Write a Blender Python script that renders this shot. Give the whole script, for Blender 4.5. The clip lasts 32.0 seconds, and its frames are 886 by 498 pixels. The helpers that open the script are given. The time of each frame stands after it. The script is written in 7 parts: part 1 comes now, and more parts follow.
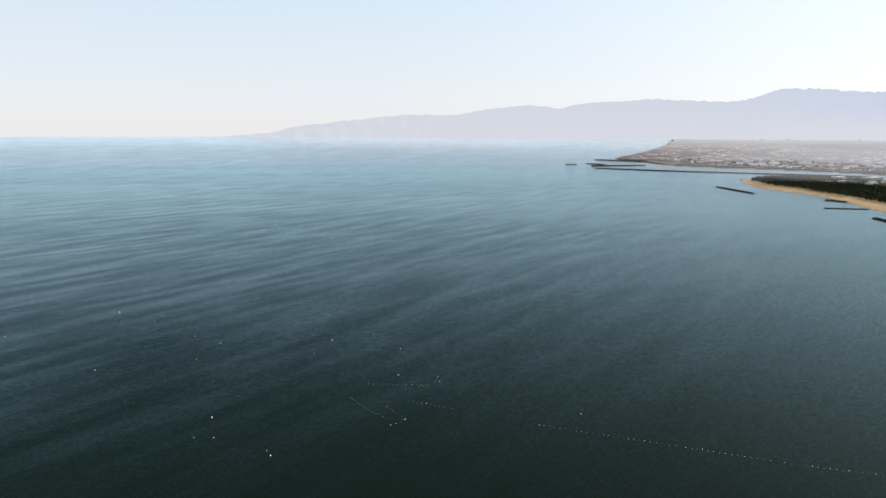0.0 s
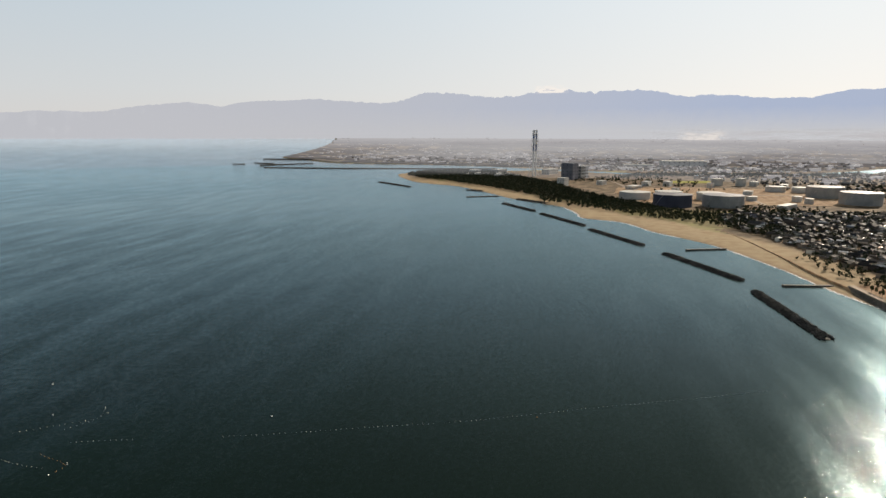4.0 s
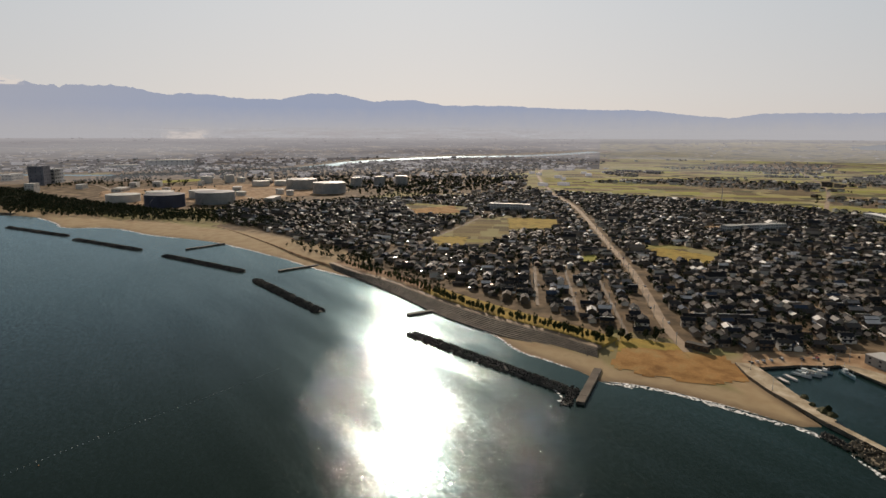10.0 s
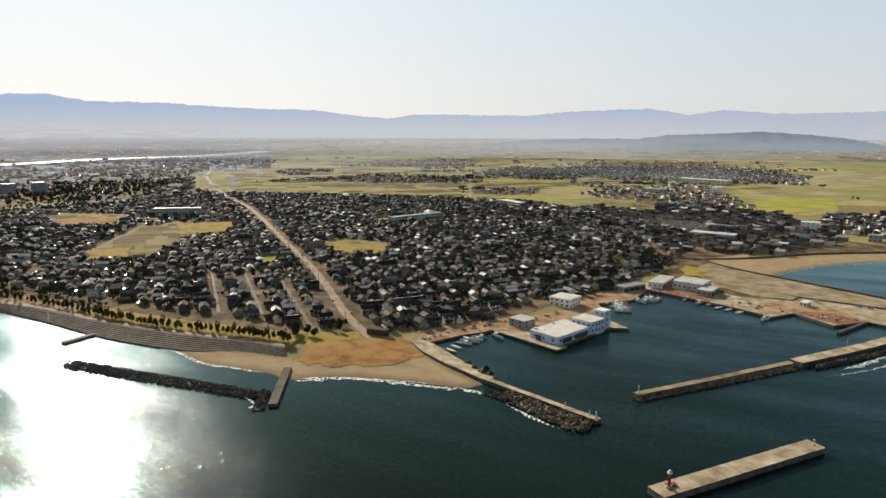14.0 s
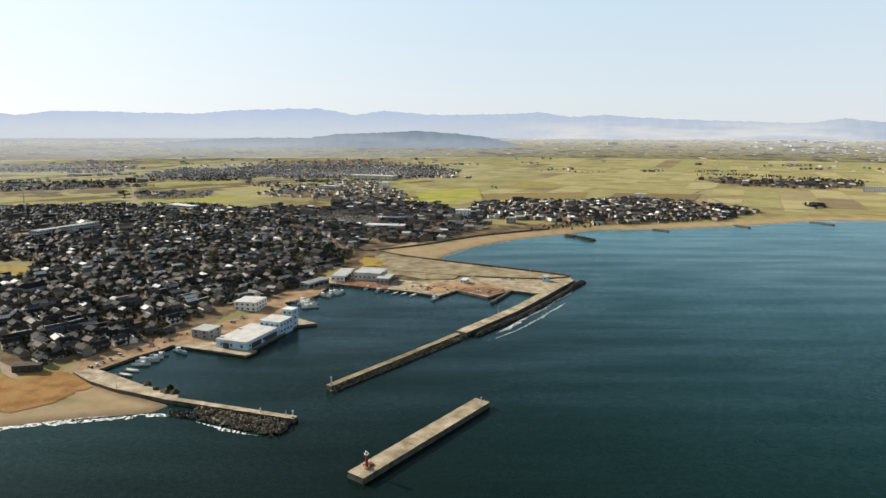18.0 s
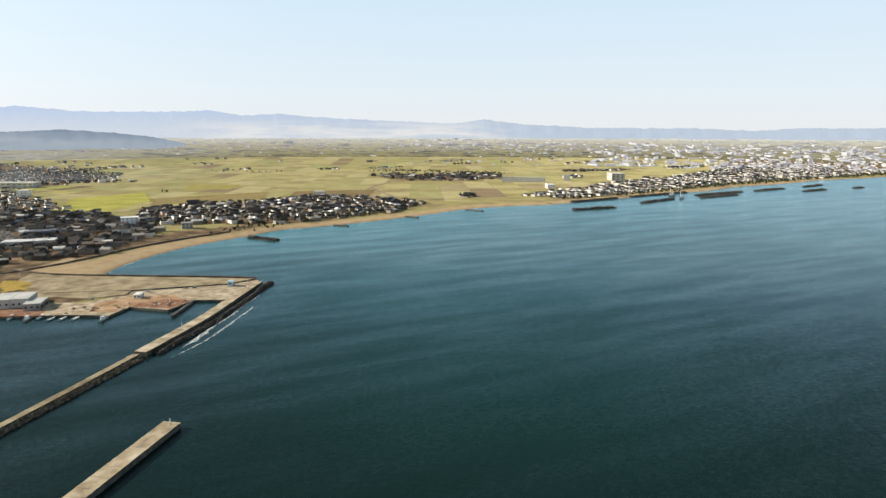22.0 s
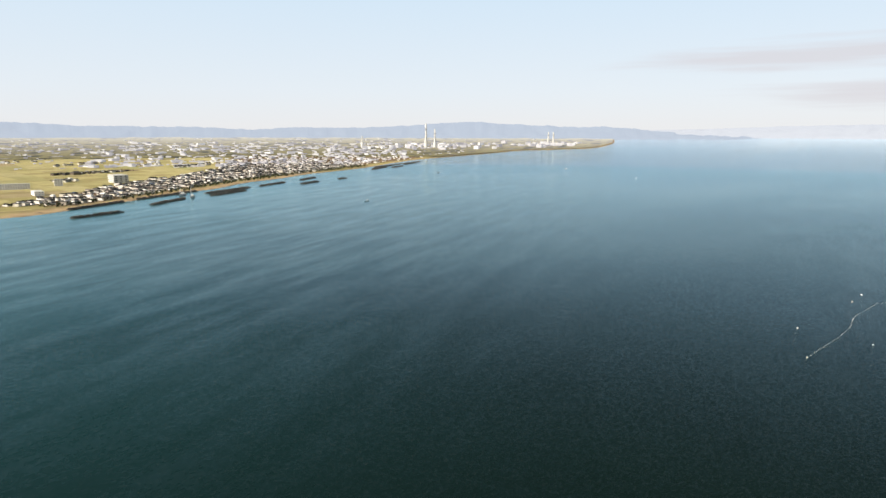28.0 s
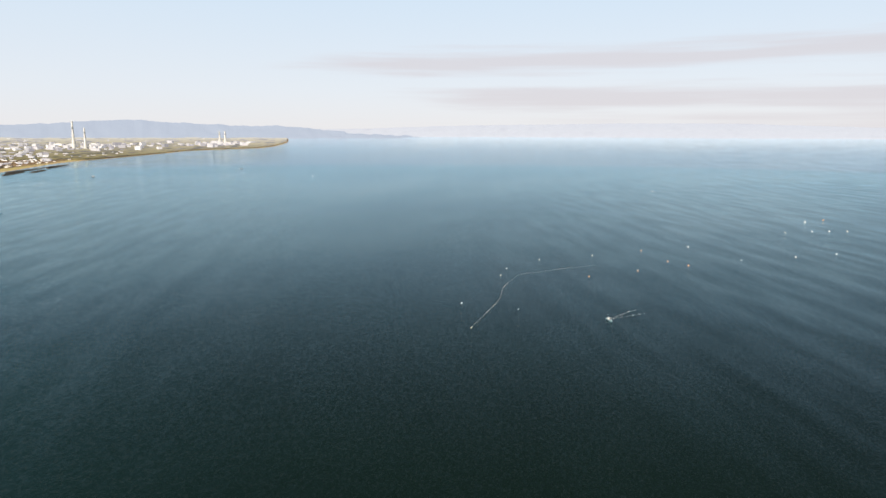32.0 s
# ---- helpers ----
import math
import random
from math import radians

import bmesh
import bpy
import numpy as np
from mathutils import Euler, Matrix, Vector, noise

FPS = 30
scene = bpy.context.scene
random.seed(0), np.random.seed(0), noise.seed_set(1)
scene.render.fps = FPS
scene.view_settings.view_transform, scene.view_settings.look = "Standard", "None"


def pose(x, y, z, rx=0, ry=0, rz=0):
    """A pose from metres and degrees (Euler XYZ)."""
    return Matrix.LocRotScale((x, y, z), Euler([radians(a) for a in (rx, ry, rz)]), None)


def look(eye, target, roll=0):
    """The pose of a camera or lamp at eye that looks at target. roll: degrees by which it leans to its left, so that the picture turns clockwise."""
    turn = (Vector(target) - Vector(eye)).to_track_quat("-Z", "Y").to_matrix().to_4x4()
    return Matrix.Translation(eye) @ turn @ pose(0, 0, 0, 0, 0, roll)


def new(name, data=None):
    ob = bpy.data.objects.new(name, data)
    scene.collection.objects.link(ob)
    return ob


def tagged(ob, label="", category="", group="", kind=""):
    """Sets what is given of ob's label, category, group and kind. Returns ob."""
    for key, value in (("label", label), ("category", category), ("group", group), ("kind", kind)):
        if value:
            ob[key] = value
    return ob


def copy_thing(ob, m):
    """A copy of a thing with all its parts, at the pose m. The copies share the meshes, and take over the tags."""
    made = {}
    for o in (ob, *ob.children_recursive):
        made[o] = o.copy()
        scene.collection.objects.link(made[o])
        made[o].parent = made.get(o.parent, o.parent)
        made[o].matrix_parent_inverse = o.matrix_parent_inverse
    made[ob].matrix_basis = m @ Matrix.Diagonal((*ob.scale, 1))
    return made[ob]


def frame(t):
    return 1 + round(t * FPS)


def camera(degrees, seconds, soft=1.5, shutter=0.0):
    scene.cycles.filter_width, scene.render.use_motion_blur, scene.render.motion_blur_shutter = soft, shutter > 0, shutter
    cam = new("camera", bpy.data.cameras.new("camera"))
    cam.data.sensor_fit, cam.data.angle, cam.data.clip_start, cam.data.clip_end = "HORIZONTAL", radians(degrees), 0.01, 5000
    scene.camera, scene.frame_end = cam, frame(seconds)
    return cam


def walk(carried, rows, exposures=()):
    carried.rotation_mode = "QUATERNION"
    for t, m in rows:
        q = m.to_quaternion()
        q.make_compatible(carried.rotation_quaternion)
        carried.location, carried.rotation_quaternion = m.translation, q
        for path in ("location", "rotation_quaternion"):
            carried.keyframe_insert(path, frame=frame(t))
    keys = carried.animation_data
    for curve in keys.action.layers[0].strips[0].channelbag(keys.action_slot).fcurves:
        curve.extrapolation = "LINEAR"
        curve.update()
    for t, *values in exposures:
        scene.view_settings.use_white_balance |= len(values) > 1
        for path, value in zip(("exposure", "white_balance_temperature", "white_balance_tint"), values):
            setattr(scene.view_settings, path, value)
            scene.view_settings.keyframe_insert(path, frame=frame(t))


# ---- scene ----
# ---- camera: a drone that hovers at one spot and turns slowly clockwise ----
EYE = (0.0, 0.0, 150.0)
TURN = [(0, 0.0), (1, 7.09), (2, 14.19), (3, 21.34), (4, 28.51), (5, 35.68), (6, 42.84), (7, 50.0), (8, 57.16), (9, 64.28),
        (10, 71.34), (11, 78.39), (12, 85.5), (13, 92.58), (14, 99.61), (15, 106.62), (16, 113.62), (17, 120.62), (18, 127.63),
        (19, 134.6), (20, 141.52), (21, 148.44), (22, 155.4), (23, 162.32), (24, 169.17), (25, 176.05), (26, 182.95),
        (27, 189.88), (28, 196.82), (29, 203.8), (30, 210.78), (31, 217.74), (32, 224.7)]
cam = camera(68.74, 32.0)
walk(cam, [(t, pose(*EYE, 90 - 10.17, 0, -yaw) @ pose(0, 0, 0, 0, 0, 0.17)) for t, yaw in TURN],
     exposures=[(0, 0.66, 6800, 12), (3, 0.5, 7000, 12), (6, -0.14, 7250, 14), (10, -0.16, 7250, 15.5), (13, 0.21, 7000, 12), (17, 0.5, 6600, 8), (20, 0.61, 6500, 8), (24, 0.68, 6650, 9), (28, 0.65, 6700, 11), (32, 0.62, 6750, 13)])

# ---- sky and sun ----
SUN_AZ, SUN_EL = 68.5, 25.0
# how bright the sky and the lit air in the distance are beside the sun
AIR = 0.72
world = bpy.data.worlds.new("sky")
scene.world = world
world.use_nodes = True
wn, wl = world.node_tree.nodes, world.node_tree.links
wn.clear()
w_out, w_bg, w_sky = wn.new("ShaderNodeOutputWorld"), wn.new("ShaderNodeBackground"), wn.new("ShaderNodeTexSky")
w_sky.sky_type, w_sky.sun_disc = "NISHITA", False
w_sky.sun_elevation, w_sky.sun_rotation = radians(SUN_EL), radians(SUN_AZ)
w_sky.air_density, w_sky.dust_density, w_sky.ozone_density, w_sky.altitude = 1.0, 0.6, 2.0, 0.0
# thin winter haze over the whole sky: pale at the horizon, deep blue above
w_co, w_sep, w_haze = wn.new("ShaderNodeTexCoord"), wn.new("ShaderNodeSeparateXYZ"), wn.new("ShaderNodeValToRGB")
wl.new(w_co.outputs["Generated"], w_sep.inputs[0])
wl.new(w_sep.outputs[2], w_haze.inputs[0])
while len(w_haze.color_ramp.elements) < 7:
    w_haze.color_ramp.elements.new(0.5)
for e, (p, c) in zip(w_haze.color_ramp.elements, ((0.0, (0.7, 0.72, 0.75)), (0.06, (0.66, 0.73, 0.8)), (0.19, (0.56, 0.695, 0.82)), (0.27, (0.31, 0.46, 0.62)), (0.4, (0.13, 0.195, 0.265)),
                                                 (0.62, (0.1, 0.13, 0.165)), (1.0, (0.1, 0.13, 0.16)))):
    e.position, e.color = p, (*c, 1)
w_tint = wn.new("ShaderNodeVectorMath")
w_tint.operation = "MULTIPLY_ADD"
w_tint.inputs[1].default_value = (0.006, 0.006, 0.006)
wl.new(w_sky.outputs[0], w_tint.inputs[0])
wl.new(w_haze.outputs[0], w_tint.inputs[2])
# the wide pale glow of haze round the sun
w_dot, w_pow, w_add = wn.new("ShaderNodeVectorMath"), wn.new("ShaderNodeMath"), wn.new("ShaderNodeVectorMath")
w_dot.operation, w_pow.operation, w_add.operation = "DOT_PRODUCT", "POWER", "MULTIPLY_ADD"
wl.new(w_co.outputs["Generated"], w_dot.inputs[0])
w_dot.inputs[1].default_value = (math.sin(radians(SUN_AZ)) * math.cos(radians(SUN_EL)), math.cos(radians(SUN_AZ)) * math.cos(radians(SUN_EL)), math.sin(radians(SUN_EL)))
w_pos = wn.new("ShaderNodeMath")
w_pos.operation = "MAXIMUM"
w_pos.inputs[1].default_value = 0.0
wl.new(w_dot.outputs["Value"], w_pos.inputs[0])
wl.new(w_pos.outputs[0], w_pow.inputs[0])
w_pow.inputs[1].default_value = 3.0
w_rep = wn.new("ShaderNodeCombineXYZ")
for i in range(3):
    wl.new(w_pow.outputs[0], w_rep.inputs[i])
w_add.inputs[1].default_value = (0.34, 0.31, 0.27)
wl.new(w_rep.outputs[0], w_add.inputs[0])
wl.new(w_tint.outputs[0], w_add.inputs[2])
w_tint = w_add

# long thin grey cloud streaks low over the western sea
def w_math(kind, a, b, c=None):
    o = wn.new("ShaderNodeMath")
    o.operation = kind
    for i, q in enumerate((a, b) if c is None else (a, b, c)):
        if isinstance(q, (int, float)):
            o.inputs[i].default_value = q
        else:
            wl.new(q, o.inputs[i])
    return o.outputs[0]


w_az = w_math("ARCTAN2", w_math("MULTIPLY", w_sep.outputs[0], -1.0), w_math("MULTIPLY", w_sep.outputs[1], -1.0))
w_el = w_sep.outputs[2]
w_vec = wn.new("ShaderNodeCombineXYZ")
wl.new(w_math("MULTIPLY", w_az, 2.2), w_vec.inputs[0])
wl.new(w_math("MULTIPLY", w_el, 46.0), w_vec.inputs[1])
w_noise = wn.new("ShaderNodeTexNoise")
w_noise.inputs["Scale"].default_value, w_noise.inputs["Detail"].default_value = 1.6, 5
wl.new(w_vec.outputs[0], w_noise.inputs["Vector"])


def w_band(middle, tilt, half, start, full):
    """A streak: a band round an elevation that grows in along the bearing."""
    off = w_math("ABSOLUTE", w_math("SUBTRACT", w_el, w_math("MULTIPLY_ADD", w_az, tilt, middle)), 0)
    rise = w_math("SUBTRACT", 1.0, w_math("DIVIDE", off, half))
    grow = wn.new("ShaderNodeMapRange")
    for i, q in zip((1, 2, 3, 4), (start, full, -1.2, 0.55)):
        grow.inputs[i].default_value = q
    wl.new(w_az, grow.inputs[0])
    body = w_math("ADD", w_math("ADD", rise, grow.outputs[0]), w_math("MULTIPLY", w_math("SUBTRACT", w_noise.outputs[0], 0.5), 2.4))
    o = wn.new("ShaderNodeMapRange")
    o.interpolation_type = "SMOOTHSTEP"
    for i, q in zip((1, 2, 3, 4), (0.35, 1.5, 0.0, 0.62)):
        o.inputs[i].default_value = q
    wl.new(body, o.inputs[0])
    return o.outputs[0]


w_cloud = w_math("MAXIMUM", w_band(0.088, 0.018, 0.022, 0.25, 0.75), w_band(0.05, 0.0, 0.02, 0.4, 0.85))
w_cloud = w_math("MAXIMUM", w_cloud, w_math("MULTIPLY", w_band(0.02, 0.0, 0.03, 0.5, 1.4), 0.7))
w_fade = wn.new("ShaderNodeMapRange")
for i, q in zip((1, 2, 3, 4), (1.5, 2.3, 1.0, 0.0)):
    w_fade.inputs[i].default_value = q
wl.new(w_az, w_fade.inputs[0])
w_cloud = w_math("MULTIPLY", w_cloud, w_fade.outputs[0])
w_mix = wn.new("ShaderNodeMix")
w_mix.data_type = "RGBA"
wl.new(w_cloud, w_mix.inputs[0])
wl.new(w_tint.outputs[0], w_mix.inputs[6])
w_mix.inputs[7].default_value = (0.6, 0.58, 0.62, 1)
w_bg.inputs[1].default_value = AIR
wl.new(w_mix.outputs[2], w_bg.inputs[0])
wl.new(w_bg.outputs[0], w_out.inputs[0])

sun = new("sun", bpy.data.lights.new("sun", "SUN"))
sun.data.energy, sun.data.angle, sun.data.color = 5.0, radians(0.55), (1.0, 0.91, 0.78)
sun_way = Vector((math.sin(radians(SUN_AZ)) * math.cos(radians(SUN_EL)), math.cos(radians(SUN_AZ)) * math.cos(radians(SUN_EL)), math.sin(radians(SUN_EL))))
sun.matrix_world = look(sun_way * 900, (0, 0, 0))

# ---- materials ----
def ramp_of(nt, stops, interp="LINEAR"):
    r = nt.nodes.new("ShaderNodeValToRGB")
    r.color_ramp.interpolation = interp
    els = r.color_ramp.elements
    while len(els) < len(stops):
        els.new(0.5)
    for e, (p, c) in zip(els, stops):
        e.position, e.color = p, (*c, 1)
    return r


def mat(name, stops, scale=0.3, fine=4.0, rough=0.8, metal=0.0, bump=0.3, dist=0.05, rand="", vary=0.25, spec=0.3, stretch=(1, 1, 1)):
    """A material: stops are the colours of its stains (or, with rand, of its repeats: 'object' or 'island'), fine its grain."""
    m = bpy.data.materials.new(name)
    m.use_nodes = True
    nt = m.node_tree
    n, l = nt.nodes, nt.links
    b = n["Principled BSDF"]
    geo = n.new("ShaderNodeNewGeometry")
    mp = n.new("ShaderNodeMapping")
    mp.inputs["Scale"].default_value = stretch
    l.new(geo.outputs["Position"], mp.inputs[0])
    big, small = n.new("ShaderNodeTexNoise"), n.new("ShaderNodeTexNoise")
    big.inputs["Scale"].default_value, big.inputs["Detail"].default_value = scale, 4
    small.inputs["Scale"].default_value, small.inputs["Detail"].default_value = fine, 3
    l.new(mp.outputs[0], big.inputs["Vector"])
    l.new(mp.outputs[0], small.inputs["Vector"])
    r = ramp_of(nt, stops, "CONSTANT" if rand else "LINEAR")
    if rand == "object":
        l.new(n.new("ShaderNodeObjectInfo").outputs["Random"], r.inputs[0])
    elif rand == "island":
        l.new(geo.outputs["Random Per Island"], r.inputs[0])
    else:
        st = n.new("ShaderNodeMapRange")
        st.inputs[1].default_value, st.inputs[2].default_value = 0.3, 0.7
        l.new(big.outputs[0], st.inputs[0])
        l.new(st.outputs[0], r.inputs[0])
    mixn = n.new("ShaderNodeMath")
    mixn.operation = "ADD"
    l.new(big.outputs[0], mixn.inputs[0])
    l.new(small.outputs[0], mixn.inputs[1])
    val = n.new("ShaderNodeMapRange")
    val.inputs[1].default_value, val.inputs[2].default_value = 0.6, 1.4
    val.inputs[3].default_value, val.inputs[4].default_value = 1 - vary, 1 + vary
    l.new(mixn.outputs[0], val.inputs[0])
    hsv = n.new("ShaderNodeHueSaturation")
    l.new(r.outputs[0], hsv.inputs["Color"])
    l.new(val.outputs[0], hsv.inputs["Value"])
    l.new(hsv.outputs[0], b.inputs["Base Color"])
    b.inputs["Roughness"].default_value, b.inputs["Metallic"].default_value = rough, metal
    b.inputs["Specular IOR Level"].default_value = spec
    b.inputs["Diffuse Roughness"].default_value = 0.35 if rough > 0.85 else 0.0
    if bump:
        bp = n.new("ShaderNodeBump")
        bp.inputs["Strength"].default_value, bp.inputs["Distance"].default_value = bump, dist
        l.new(small.outputs[0], bp.inputs["Height"])
        l.new(bp.outputs[0], b.inputs["Normal"])
    return m


# least chop in the slicks; slopes of swell, chop and the small steep wavelets that glint
SEA = (0.5, 0.034, 0.14, 1.5)


def water_material(name, air_from, air_to, air_stops, tint):
    m = bpy.data.materials.new(name)
    m.use_nodes = True
    nt = m.node_tree
    n, l = nt.nodes, nt.links
    b = n["Principled BSDF"]
    geo = n.new("ShaderNodeNewGeometry")

    def noise_at(scale, detail, rot, sx, sy, out=0):
        """Noise whose grain is drawn out 1/sx along the direction rot."""
        mp, t = n.new("ShaderNodeMapping"), n.new("ShaderNodeTexNoise")
        mp.vector_type = "TEXTURE"
        mp.inputs["Rotation"].default_value, mp.inputs["Scale"].default_value = (0, 0, radians(rot)), (1 / sx, 1 / sy, 1)
        l.new(geo.outputs["Position"], mp.inputs[0])
        l.new(mp.outputs[0], t.inputs["Vector"])
        t.inputs["Scale"].default_value, t.inputs["Detail"].default_value = scale, detail
        return t.outputs[out]

    def scaled(a, lo, hi, to0, to1):
        r = n.new("ShaderNodeMapRange")
        r.interpolation_type = "SMOOTHSTEP"
        for i, v in zip((1, 2, 3, 4), (lo, hi, to0, to1)):
            r.inputs[i].default_value = v
        l.new(a, r.inputs[0])
        return r.outputs[0]

    def vec(kind, a, c):
        o = n.new("ShaderNodeVectorMath")
        o.operation = kind
        l.new(a, o.inputs[0])
        if kind == "SCALE":
            if isinstance(c, (int, float)):
                o.inputs["Scale"].default_value = c
            else:
                l.new(c, o.inputs["Scale"])
        elif isinstance(c, tuple):
            o.inputs[1].default_value = c
        else:
            l.new(c, o.inputs[1])
        return o.outputs[0]

    # the slope of the water: long swells whose crests run north-east, wind chop and ripples, all weaker in the slicks
    slick = noise_at(0.0016, 5, 15, 0.35, 1.0)
    calm = scaled(slick, 0.4, 0.58, SEA[0], 1.0)
    half = (0.5, 0.5, 0.5)
    swell = n.new("ShaderNodeVectorMath")
    swell.operation = "SCALE"
    swell.inputs[0].default_value = (-math.sin(radians(52)), math.cos(radians(52)), 0)
    l.new(scaled(noise_at(0.036, 3, 52, 0.2, 1.0), 0.25, 0.75, -SEA[1], SEA[1]), swell.inputs["Scale"])
    chop = vec("SCALE", vec("SUBTRACT", noise_at(0.5, 2, 40, 0.6, 1.0, 1), half), SEA[2])
    ripple = vec("SCALE", vec("SUBTRACT", noise_at(0.95, 3, 20, 0.75, 1.0, 1), half), SEA[3])

    def facing(a):
        return vec("NORMALIZE", vec("ADD", vec("MULTIPLY", a, (1, 1, 0)), (0, 0, 1)), (0, 0, 0))

    broad = vec("ADD", vec("SCALE", chop, calm), swell.outputs[0])
    tilt, steep = facing(broad), facing(vec("ADD", broad, vec("SCALE", ripple, calm)))
    murk = ramp_of(nt, [(0.3, (0.0026, 0.0068, 0.0038)), (0.7, (0.0034, 0.0098, 0.0056))])
    l.new(noise_at(0.004, 3, 60, 1, 1), murk.inputs[0])
    at = n.new("ShaderNodeAttribute")
    at.attribute_name = "shallow"
    mx = n.new("ShaderNodeMix")
    mx.data_type = "RGBA"
    l.new(at.outputs["Fac"], mx.inputs[0])
    l.new(murk.outputs[0], mx.inputs[6])
    mx.inputs[7].default_value = (0.018, 0.11, 0.12, 1)
    n.remove(b)
    body, gloss, fres, both = n.new("ShaderNodeBsdfDiffuse"), n.new("ShaderNodeBsdfGlossy"), n.new("ShaderNodeFresnel"), n.new("ShaderNodeMixShader")
    l.new(mx.outputs[2], body.inputs[0])
    l.new(scaled(slick, 0.4, 0.58, 0.17, 0.24), gloss.inputs["Roughness"])
    gloss.inputs["Color"].default_value = (*tint, 1)
    fres.inputs[0].default_value = 1.22
    l.new(tilt, gloss.inputs["Normal"])
    l.new(tilt, fres.inputs["Normal"])
    spark, shine = n.new("ShaderNodeBsdfGlossy"), n.new("ShaderNodeMixShader")
    spark.inputs["Color"].default_value, spark.inputs["Roughness"].default_value = (0.95, 0.95, 0.92, 1), 0.05
    l.new(steep, spark.inputs["Normal"])
    shine.inputs[0].default_value = 0.27
    l.new(gloss.outputs[0], shine.inputs[1])
    l.new(spark.outputs[0], shine.inputs[2])
    l.new(fres.outputs[0], both.inputs[0])
    l.new(body.outputs[0], both.inputs[1])
    l.new(shine.outputs[0], both.inputs[2])
    # haze painted as emission on the water, growing with distance
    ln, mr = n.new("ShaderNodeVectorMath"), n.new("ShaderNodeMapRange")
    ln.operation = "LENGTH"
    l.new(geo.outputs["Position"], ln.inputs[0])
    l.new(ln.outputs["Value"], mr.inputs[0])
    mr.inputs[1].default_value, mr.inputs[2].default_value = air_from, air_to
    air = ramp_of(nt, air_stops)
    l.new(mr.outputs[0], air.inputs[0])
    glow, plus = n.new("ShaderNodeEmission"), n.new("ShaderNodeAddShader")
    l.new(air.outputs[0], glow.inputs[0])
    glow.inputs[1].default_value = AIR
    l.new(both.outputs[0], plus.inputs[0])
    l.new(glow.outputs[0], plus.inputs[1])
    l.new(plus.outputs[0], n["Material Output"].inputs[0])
    return m


def foam_material():
    """Broken foam: patches of white with water showing between."""
    m = mat("sea_foam", [(0, (0.6, 0.62, 0.62)), (1, (0.85, 0.86, 0.86))], 0.3, 2.0, 0.7)
    n, l = m.node_tree.nodes, m.node_tree.links
    geo, t, cutoff, clear, mx = n.new("ShaderNodeNewGeometry"), n.new("ShaderNodeTexNoise"), n.new("ShaderNodeMapRange"), n.new("ShaderNodeBsdfTransparent"), n.new("ShaderNodeMixShader")
    t.inputs["Scale"].default_value, t.inputs["Detail"].default_value = 0.55, 6
    l.new(geo.outputs["Position"], t.inputs["Vector"])
    for i, v in zip((1, 2, 3, 4), (0.42, 0.56, 0.0, 1.0)):
        cutoff.inputs[i].default_value = v
    l.new(t.outputs[0], cutoff.inputs[0])
    l.new(cutoff.outputs[0], mx.inputs[0])
    l.new(clear.outputs[0], mx.inputs[1])
    l.new(n["Principled BSDF"].outputs[0], mx.inputs[2])
    l.new(mx.outputs[0], n["Material Output"].inputs[0])
    return m


M = {
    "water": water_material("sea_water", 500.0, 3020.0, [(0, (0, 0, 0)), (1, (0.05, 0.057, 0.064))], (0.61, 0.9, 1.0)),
    "far_water": water_material("far_sea_haze_glow", 3020.0, 4850.0, [(0, (0.05, 0.057, 0.064)), (0.5, (0.1, 0.107, 0.114)), (1, (0.22, 0.228, 0.236))], (0.7, 0.9, 1.0)),
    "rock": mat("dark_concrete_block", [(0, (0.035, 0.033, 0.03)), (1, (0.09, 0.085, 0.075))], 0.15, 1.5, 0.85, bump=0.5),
    # lighter copy of the block colour, with sunlight put into the tone
    "rock_lit": mat("lit_concrete_block", [(0, (0.06, 0.05, 0.038)), (1, (0.24, 0.2, 0.14))], 0.4, 2.0, 0.85, bump=0.5),
    "concrete": mat("quay_concrete", [(0, (0.22, 0.165, 0.1)), (0.5, (0.37, 0.3, 0.2)), (1, (0.47, 0.41, 0.31))], 0.12, 1.2, 0.85, bump=0.2),
    # dark tone for wet walls and for the painted shade of step risers
    "wet_shade_concrete": mat("wet_and_shaded_concrete", [(0, (0.05, 0.045, 0.035)), (1, (0.13, 0.12, 0.1))], 0.3, 1.2, 0.6, bump=0.2),
    "steel": mat("painted_steel", [(0, (0.5, 0.5, 0.5)), (1, (0.6, 0.6, 0.6))], 0.1, 1.0, 0.5),
    "white": mat("white_paint", [(0, (0.7, 0.7, 0.68)), (1, (0.82, 0.82, 0.8))], 0.1, 1.0, 0.5, bump=0.05, vary=0.08),
    "red": mat("red_paint", [(0, (0.2, 0.035, 0.025)), (1, (0.3, 0.055, 0.04))], 0.5, 3.0, 0.5, bump=0.05),
    "asphalt": mat("pale_road", [(0, (0.22, 0.16, 0.105)), (1, (0.32, 0.235, 0.155))], 0.05, 0.8, 0.85, bump=0.1),
    "lane": mat("lane_asphalt", [(0, (0.13, 0.1, 0.07)), (1, (0.22, 0.165, 0.115))], 0.05, 0.8, 0.85, bump=0.1),
    "foam": foam_material(),
}
ROOFS = [(0, (0.024, 0.024, 0.025)), (0.2, (0.045, 0.043, 0.042)), (0.38, (0.03, 0.032, 0.037)), (0.54, (0.07, 0.065, 0.06)), (0.66, (0.11, 0.1, 0.092)), (0.77, (0.17, 0.14, 0.115)),
         (0.83, (0.06, 0.08, 0.115)), (0.87, (0.32, 0.3, 0.28)), (0.935, (0.72, 0.7, 0.67))]
